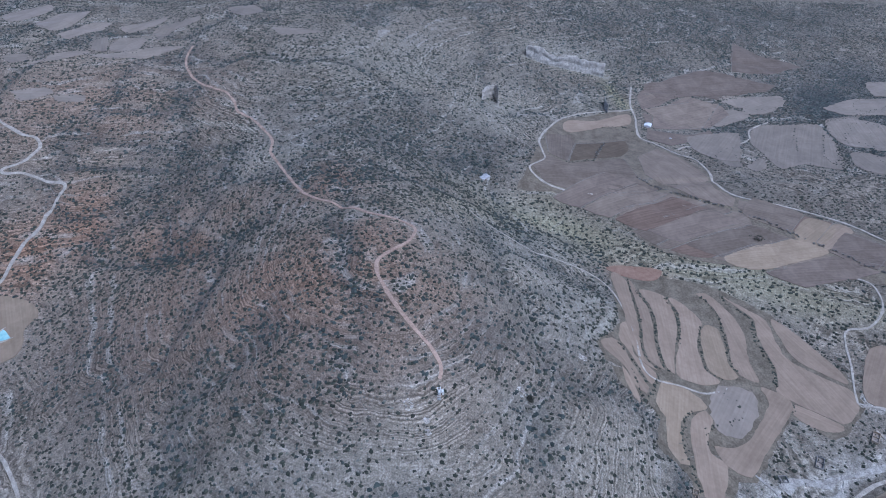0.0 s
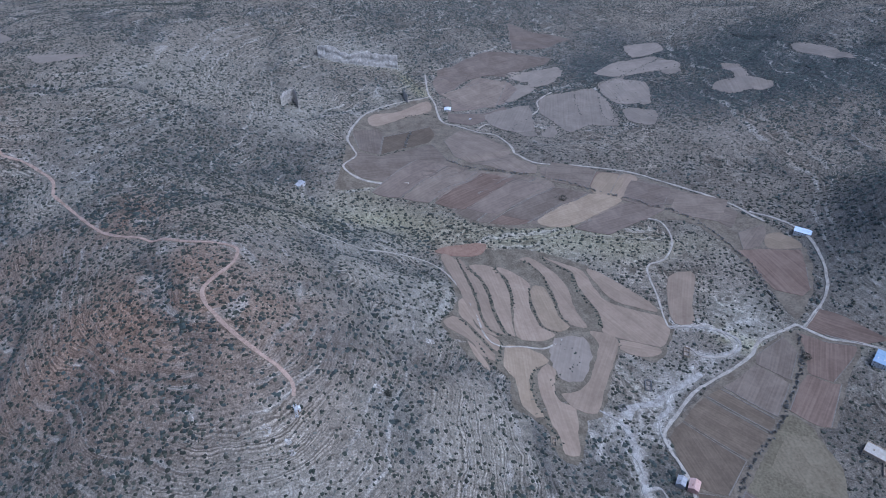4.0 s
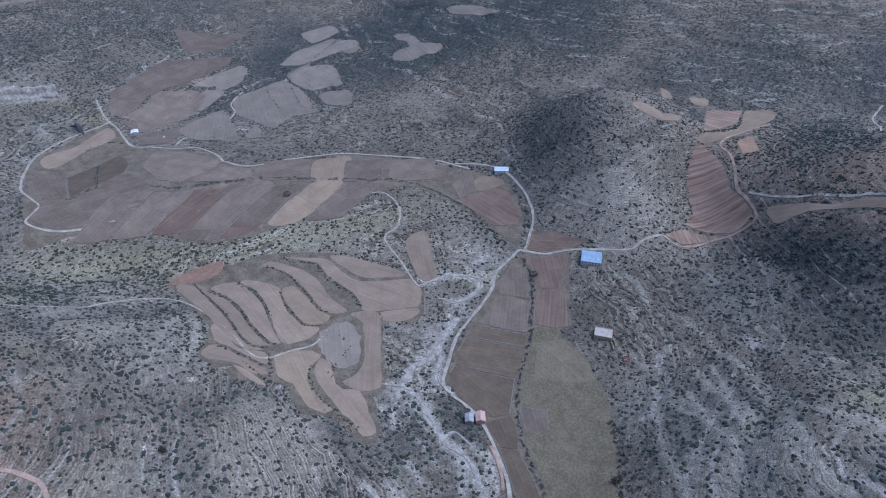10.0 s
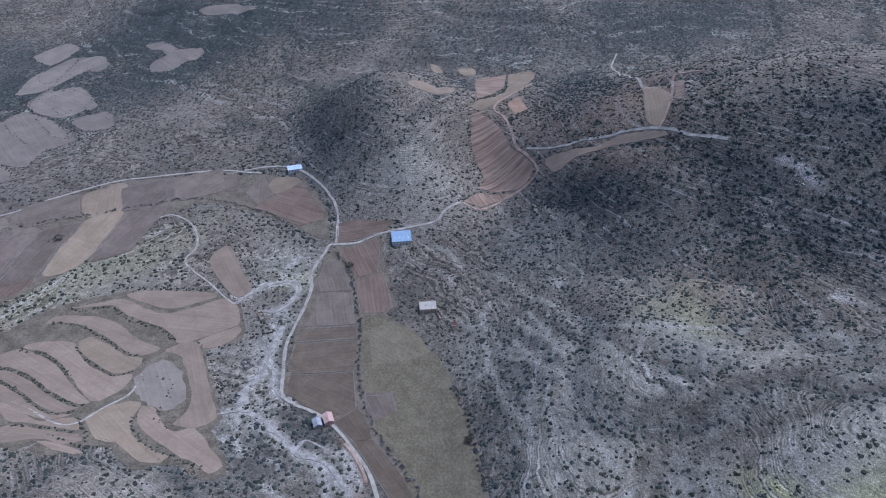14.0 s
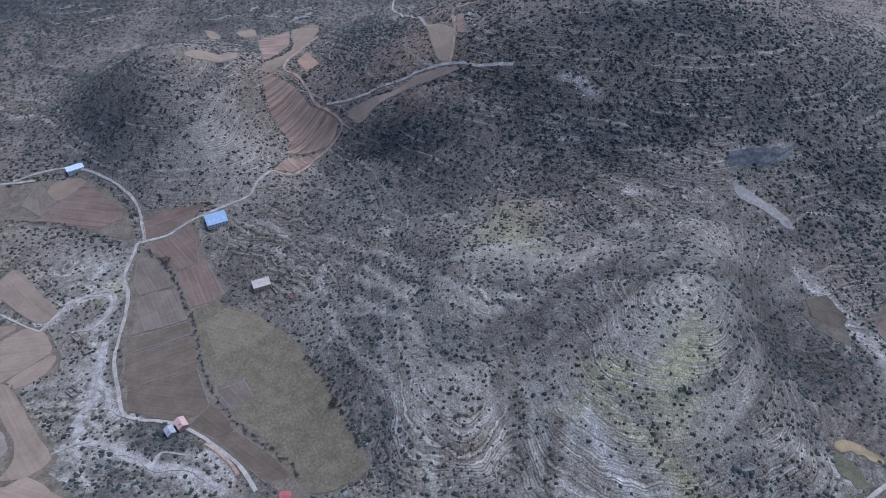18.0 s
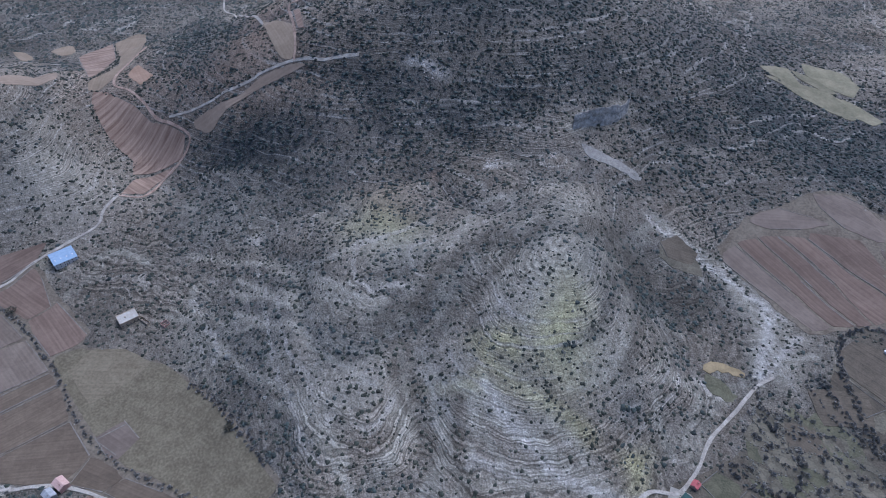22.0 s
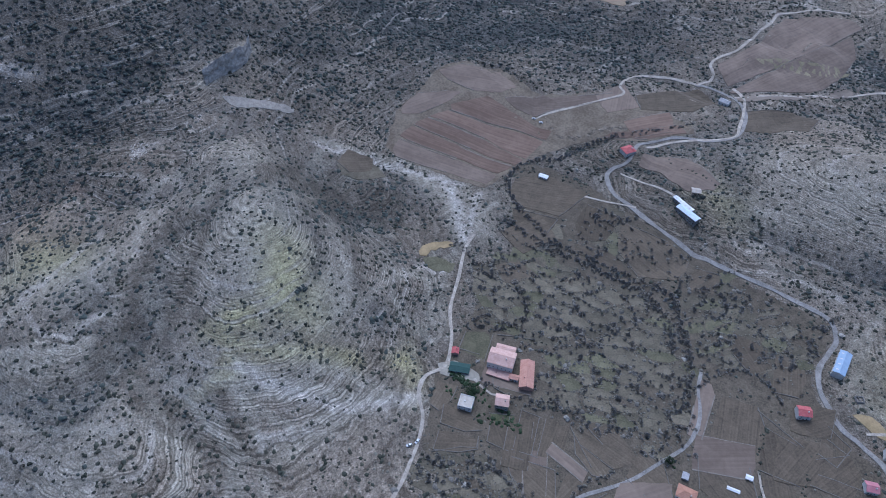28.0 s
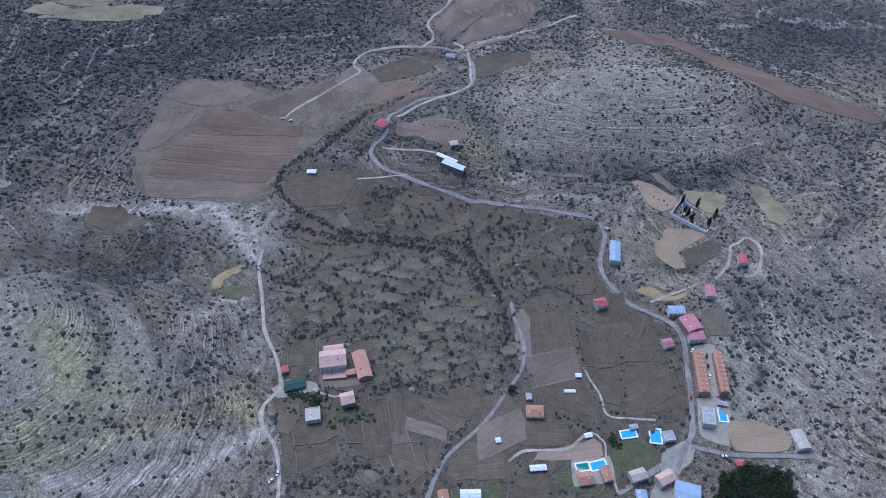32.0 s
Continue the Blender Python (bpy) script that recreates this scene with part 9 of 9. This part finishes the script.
def car(colour, x, y, turn):
    root = new("car")
    root.matrix_world = pose(x, y, float(land(x, y)) + 0.75, 0, 0, turn)
    tagged(root, "%s parked car on the roadside" % colour, "car", "parked cars")
    bm = bmesh.new()
    profile = [(-2.1, 0.35), (-2.1, 0.85), (-1.9, 0.95), (1.2, 0.95), (2.0, 0.8), (2.1, 0.35)]
    v = [[bm.verts.new((px, sy, pz)) for px, pz in profile] for sy in (-0.87, 0.87)]
    bm.faces.new(v[0][::-1]), bm.faces.new(v[1])
    for i in range(6):
        j = (i + 1) % 6
        bm.faces.new((v[0][i], v[0][j], v[1][j], v[1][i]))
    part("body", bm, CAR_PAINT[colour], root)
    bm = bmesh.new()
    cab = [(-1.8, 0.95), (-1.35, 1.5), (0.35, 1.5), (1.05, 0.95)]
    v = [[bm.verts.new((px, sy * (0.85 - 0.12 * (pz > 1)), pz)) for px, pz in cab] for sy in (-1, 1)]
    bm.faces.new(v[0][::-1]), bm.faces.new(v[1])
    for i in range(4):
        j = (i + 1) % 4
        bm.faces.new((v[0][i], v[0][j], v[1][j], v[1][i]))
    part("cabin_glass", bm, DARK_GLASS, root, "dark cabin windows")
    part("roof", boxes((-1.3, 0.3, -0.72, 0.72, 1.48, 1.54)), CAR_PAINT[colour], root)
    for wx in (-1.3, 1.3):
        for wy in (-0.8, 0.8):
            tyre = part("wheel", wheel(bmesh.new(), wx, wy, 0.33, 0.2), TYRE, root, "black rubber wheel")
            cap = part("hub_cap", wheel(bmesh.new(), 0, 0, 0.18, 0.23), STEEL, tyre, "steel hub cap")
            cap.location = (wx, wy, 0.15)
    for wy in (-0.6, 0.6):
        part("headlight", boxes((2.02, 2.12, wy - 0.15, wy + 0.15, 0.6, 0.75)), WHITE, root, "clear headlight")


car("white", 341.4, -512.2, 20)
car("white", 330.4, -510.9, 20)
car("white", -108.7, -340.3, 80)
car("dark", -121.2, -328.1, 85)
car("white", -122.8, -319.0, 85)
car("dark", -119.7, -336.9, 85)
car("white", -111.2, -331.6, 85)
car("white", 164.5, -148.8, 95)
car("dark", -93.5, -250.2, 40)
car("white", -136.0, -256.1, 10)
car("dark", -110.7, -281.4, 90)
car("white", 166.5, -142.6, 60)
car("white", 362.0, 948.8, 30)
car("red", -110.7, -298.1, 88)


def crown_mesh(name, mat, height, radius, leaves, seed, pointed):
    """A crown of many small leaf clumps within a spindle or dome."""
    rng, v, f = np.random.RandomState(seed), [], []
    for i in range(leaves):
        u = rng.rand()
        r = radius * (math.sin(math.pi * min(1, 0.08 + 0.92 * u) ** 0.7) if pointed else math.sqrt(max(0, 1 - (2 * u - 1) ** 2)))
        a, k = rng.rand() * 2 * math.pi, 0.55 + 0.55 * rng.rand()
        c = np.array([math.cos(a) * r * k, math.sin(a) * r * k, height * (0.1 + 0.9 * u)])
        size = 0.2 + 0.24 * rng.rand()
        for q in range(2):
            n = rng.randn(3, 3) * size
            j = len(v)
            v += [c + n[0], c + n[1], c + n[2]]
            f.append((j, j + 1, j + 2))
    return quick_mesh(name, np.array(v), np.array(f), mat)


def tree(name, label, x, y, high, radius, mat, leaves, seed, pointed, group):
    root = new(name)
    root.matrix_world = pose(x, y, float(land(x, y)) + 0.2, 0, 0, seed * 37 % 360)
    tagged(root, label, "tree", group)
    bm = bmesh.new()
    bmesh.ops.create_cone(bm, cap_ends=True, segments=7, radius1=0.28, radius2=0.08, depth=high * 0.8, matrix=Matrix.Translation((0, 0, high * 0.38)))
    for k in range(4):
        bmesh.ops.create_cone(bm, cap_ends=True, segments=5, radius1=0.08, radius2=0.03, depth=radius * 1.2, matrix=Matrix.Translation((0, 0, high * (0.35 + 0.1 * k))) @ Matrix.Rotation(k * 1.7, 4, "Z") @ Matrix.Rotation(0.9, 4, "Y") @ Matrix.Translation((0, 0, radius * 0.5)))
    part("trunk", bm, BARK, root)
    crown = new("crown", crown_mesh("crown", mat, high, radius, leaves, seed, pointed))
    crown.parent = root
    crown["label"] = "ragged dark crown"


tree("cypress", "tall dark cypress in the graveyard", -87.3, -494.9, 11.0, 1.5, CYPRESS, 380, 1, True, "graveyard cypresses")
tree("cypress", "tall dark cypress in the graveyard", -100.3, -490.0, 12.2, 1.6, CYPRESS, 380, 2, True, "graveyard cypresses")
tree("cypress", "tall dark cypress in the graveyard", -96.7, -472.4, 10.9, 1.5, CYPRESS, 380, 3, True, "graveyard cypresses")
tree("cypress", "tall dark cypress in the graveyard", -93.3, -479.0, 8.5, 1.1, CYPRESS, 380, 4, True, "graveyard cypresses")
tree("cypress", "tall dark cypress in the graveyard", -115.1, -475.7, 13.3, 1.7, CYPRESS, 380, 5, True, "graveyard cypresses")
tree("cypress", "tall dark cypress in the graveyard", -111.0, -467.8, 10.9, 1.5, CYPRESS, 380, 6, True, "graveyard cypresses")
tree("cypress", "tall dark cypress in the graveyard", -90.2, -481.7, 9.8, 1.2, CYPRESS, 380, 7, True, "graveyard cypresses")
GROVE = np.array([(-132.7, -241.2), (-146.7, -252.6), (-180.3, -256.7), (-182.1, -232.1), (-130.3, -217.5)])
low, high = GROVE.min(0), GROVE.max(0)
grove_rng, k = np.random.RandomState(8), 0
for gx in np.arange(low[0], high[0], 3.6):
    for gy in np.arange(low[1], high[1], 3.6):
        px, py = gx + grove_rng.rand() * 1.6, gy + grove_rng.rand() * 1.6
        if inside(np.array([px]), np.array([py]), GROVE)[0]:
            k += 1
            tree("pine", "young dark green pine in a planted grove", px, py, 4.5 + 2 * grove_rng.rand(), 1.9 + 0.5 * grove_rng.rand(), GREEN, 150, k, False, "pine grove")
tree("lone_tree", "lone leafless tree standing in a ploughed field", 384.1, 651.7, 6.8, 5.4, OLIVE, 260, 90, False, "lone trees")
tree("lone_tree", "dark round shrub tree on the hilltop slope", 70.5, 346.4, 4.1, 2.8, OLIVE, 260, 91, False, "lone trees")
tree("lone_tree", "round olive tree at the meadow edge", 313.9, 112.1, 4.8, 3.6, OLIVE, 260, 92, False, "lone trees")
tree("lone_tree", "dark spreading tree beside the pool garden", -57.7, -245.4, 5.7, 4.5, GREEN, 260, 93, False, "lone trees")
tree("lone_tree", "dark green tree below the white house", 166.4, -209.2, 5.9, 4.7, GREEN, 260, 94, False, "lone trees")
tree("lone_tree", "grey leafless tree by the stream fields", 491.4, 326.2, 6.6, 4.6, OLIVE, 260, 95, False, "lone trees")
tree("lone_tree", "dark green tree beside the orange cottage", 23.1, -263.8, 5.1, 3.4, GREEN, 260, 96, False, "lone trees")


# ---- graveyard with its walls, graves and chapel ----
def graveyard(corners):
    p = [Vector(c) for c in corners]
    root = new("graveyard")
    mid = sum(p, Vector((0, 0))) / 4
    z = float(land(mid.x, mid.y))
    root.matrix_world = pose(mid.x, mid.y, z + 0.3)
    tagged(root, "small walled graveyard with pale graves and cypresses", "graveyard")
    for i in range(4):
        a, b = p[i] - mid, p[(i + 1) % 4] - mid
        d = b - a
        wall = part("boundary_wall", boxes((-d.length / 2, d.length / 2, -0.25, 0.25, -2.5, 2.0)), WHITE, root, "white rendered boundary wall")
        wall.matrix_basis = pose((a.x + b.x) / 2, (a.y + b.y) / 2, 0, 0, 0, math.degrees(math.atan2(d.y, d.x)))
    u, w = p[1] - p[0], p[3] - p[0]
    turn = math.degrees(math.atan2(u.y, u.x))
    rng = np.random.RandomState(4)
    for i in range(9):
        for j in range(4):
            if rng.rand() < 0.8:
                c = p[0] + u * (0.1 + 0.09 * i) + w * (0.18 + 0.2 * j) - mid
                g = part("grave", boxes((-0.5, 0.5, -1.0, 1.0, -0.8, 0.6), (-0.45, 0.45, 0.85, 1.0, 0.6, 1.4)), (WHITE, WALL_MATS["stone"], DARK_GLASS)[(i + j) % 3], root, "stone grave slab with headstone")
                g.matrix_basis = pose(c.x, c.y, 0, 0, 0, turn)


graveyard([(-77.7, -474.4), (-110.3, -459.6), (-118.8, -476.7), (-86.2, -496.5)])


# ---- hilltop relay mast, pond, cliffs and rubble ----
def relay(x, y):
    z = float(land(x, y))
    mast = new("relay_mast")
    mast.matrix_world = pose(x, y, z)
    tagged(mast, "white lattice relay mast on the hilltop", "mast")
    for sx, sy in ((-0.8, -0.8), (0.8, -0.8), (0.8, 0.8), (-0.8, 0.8)):
        bm = bmesh.new()
        bmesh.ops.create_cone(bm, cap_ends=True, segments=6, radius1=0.14, radius2=0.1, depth=12, matrix=Matrix.Translation((sx, sy, 6)))
        part("leg", bm, STEEL, mast)
    for k in range(6):
        part("brace", boxes((-0.85, 0.85, -0.86, -0.76, 1.5 + 1.9 * k, 1.65 + 1.9 * k), (-0.85, 0.85, 0.76, 0.86, 1.5 + 1.9 * k, 1.65 + 1.9 * k), (-0.86, -0.76, -0.7, 0.7, 1.5 + 1.9 * k, 1.65 + 1.9 * k), (0.76, 0.86, -0.7, 0.7, 1.5 + 1.9 * k, 1.65 + 1.9 * k)), STEEL, mast)
    part("panel_antenna", boxes((-1.2, -0.9, -0.4, 0.4, 9.5, 11.8), (0.9, 1.2, -0.4, 0.4, 9.5, 11.8)), WHITE, mast, "white panel antenna")
    part("footing", boxes((-1.4, 1.4, -1.4, 1.4, -1.0, 0.3)), WALL_MATS["stone"], mast)
    house("equipment_cabin", "white flat roofed equipment cabin by the mast", x + 1.5, y + 4.5, 4.2, 3.0, 10, 3.0, "flat", "cream", "white")


def boulders(name, label, x, y, spread, count, size, seed, tall=0.7):
    rng = np.random.RandomState(seed)
    vs, fs, base = [], [], 0
    for (v, f), n in zip(clump_forms(count, 2, 6, seed, 0.45), range(count)):
        a, r = rng.rand() * 2 * math.pi, spread * math.sqrt(rng.rand())
        px, py, k = x + math.cos(a) * r, y + math.sin(a) * r, size * (0.4 + rng.rand())
        vs.append(v * (k, k * (0.6 + 0.6 * rng.rand()), k * tall) + (px, py, float(land(px, py)) - 0.2 * k))
        fs.append(f + base)
        base += len(v)
    return tagged(new(name, quick_mesh(name, np.concatenate(vs), np.concatenate(fs), ROCK)), label, "rocks", kind="stuff")


def cliff(points, high, seed):
    """A weathered rock face: one fluted, broken wall along a line, with its top running back into the slope."""
    line = smooth_line(points, 1.6)
    n, levels = len(line), 9
    out = -line / np.linalg.norm(line, axis=1)[:, None]
    along = np.arange(n) * 1.6
    tall = high * np.clip(1.05 + 1.1 * fractal(along, 0 * along + seed * 9, 22, seed, 3), 0.25, 1.3)
    rows = []
    for k in range(levels + 1):
        u = k / levels
        push = 5.0 * fractal(along, 0 * along + 3.0 * k + seed * 31, 7, seed + 3, 3) + 5.5 * (round(2.6 * (1 - u)) / 2.6) + 1.5 * fractal(along, 0 * along, 3, seed + 8, 2)
        p = line + out * push[:, None]
        rows.append(np.c_[p, land(p[:, 0], p[:, 1]) - 1.5 + u * (tall + 1.5)])
    back = line - out * (0.9 * high)
    rows.append(np.c_[back, land(back[:, 0], back[:, 1]) - 0.5])
    v = np.concatenate(rows)
    faces = [(k * n + i, k * n + i + 1, (k + 1) * n + i + 1, (k + 1) * n + i) for k in range(levels + 1) for i in range(n - 1)]
    tagged(new("rock_cliff", quick_mesh("rock_cliff", v, np.array(faces), ROCK)), "weathered pale limestone cliff band", "cliff")


def pond(x, y, r):
    root = new("water_pond")
    root.matrix_world = pose(x, y, float(land(x, y)) + 0.4)
    tagged(root, "small round turquoise pond with a pale rim", "pond")
    for name, r0, r1, z0, z1, mat, label in (("water", 0, r, -1, 0.15, WATER["pond"], "milky turquoise water"), ("bank", r, r + 2.5, -1.5, 0.6, ROAD_MATS["pale"], "pale gravel bank")):
        bm, k = bmesh.new(), 28
        wob = [1 + 0.12 * math.sin(3 * i * 2 * math.pi / k + 1) for i in range(k)]
        ring = lambda rr, zz: [bm.verts.new((math.cos(2 * math.pi * i / k) * rr * wob[i], math.sin(2 * math.pi * i / k) * rr * wob[i], zz)) for i in range(k)]
        if r0 == 0:
            top, low = ring(r1, z1), ring(r1, z0)
            bm.faces.new(top)
            for i in range(k):
                bm.faces.new((low[i], low[(i + 1) % k], top[(i + 1) % k], top[i]))
        else:
            a, b, c = ring(r0, 0.1), ring((r0 + r1) / 2, z1), ring(r1, z0)
            for p0, p1 in ((a, b), (b, c)):
                for i in range(k):
                    bm.faces.new((p0[i], p0[(i + 1) % k], p1[(i + 1) % k], p1[i]))
            bmesh.ops.recalc_face_normals(bm, faces=bm.faces)
        part(name, bm, mat, root, label)


relay(-1.4, 328.1)
pond(-432.2, 471.6, 9.2)
cliff([(146.3, 1167.6), (193.7, 1152.8), (240.2, 1147.7), (287.8, 1141.5)], 21.8, 1)
cliff([(59.7, 1001.3), (81.2, 1022.5), (85.1, 992.5)], 19.7, 2)
cliff([(570.1, -251.8), (574.0, -279.5), (578.5, -304.6), (590.1, -322.7)], 14.9, 3)
cliff([(274.2, 1053.3), (274.8, 1026.6)], 14.9, 4)
boulders("rubble", "pale limestone rubble on the hillside", -24.1, 320.7, 4.2, 30, 0.9, 1)
boulders("rubble", "pale limestone rubble on the hillside", -9.1, 302.8, 2.5, 30, 0.9, 2)
boulders("rubble", "pale limestone rubble on the hillside", -10.2, 310.7, 2.0, 30, 0.9, 3)
boulders("rubble", "pale limestone rubble on the hillside", 650.8, -108.9, 8.7, 30, 0.9, 4)
boulders("rubble", "pale limestone rubble on the hillside", 539.7, -160.2, 7.7, 30, 0.9, 5)
boulders("rubble", "pale limestone rubble on the hillside", 535.6, -219.7, 6.6, 30, 0.9, 6)
boulders("rubble", "pale limestone rubble on the hillside", 545.1, -156.9, 7.4, 30, 0.9, 7)
boulders("rubble", "pale limestone rubble on the hillside", 281.8, 322.8, 4.3, 30, 0.9, 8)
boulders("rubble", "pale limestone rubble on the hillside", -210.6, -355.8, 3.2, 30, 0.9, 9)
boulders("rubble", "pale limestone rubble on the hillside", 122.7, 404.8, 4.2, 30, 0.9, 10)
boulders("rubble", "pale limestone rubble on the hillside", 63.2, 351.3, 4.1, 30, 0.9, 11)
boulders("rubble", "pale limestone rubble on the hillside", 537.8, -150.7, 6.1, 30, 0.9, 12)
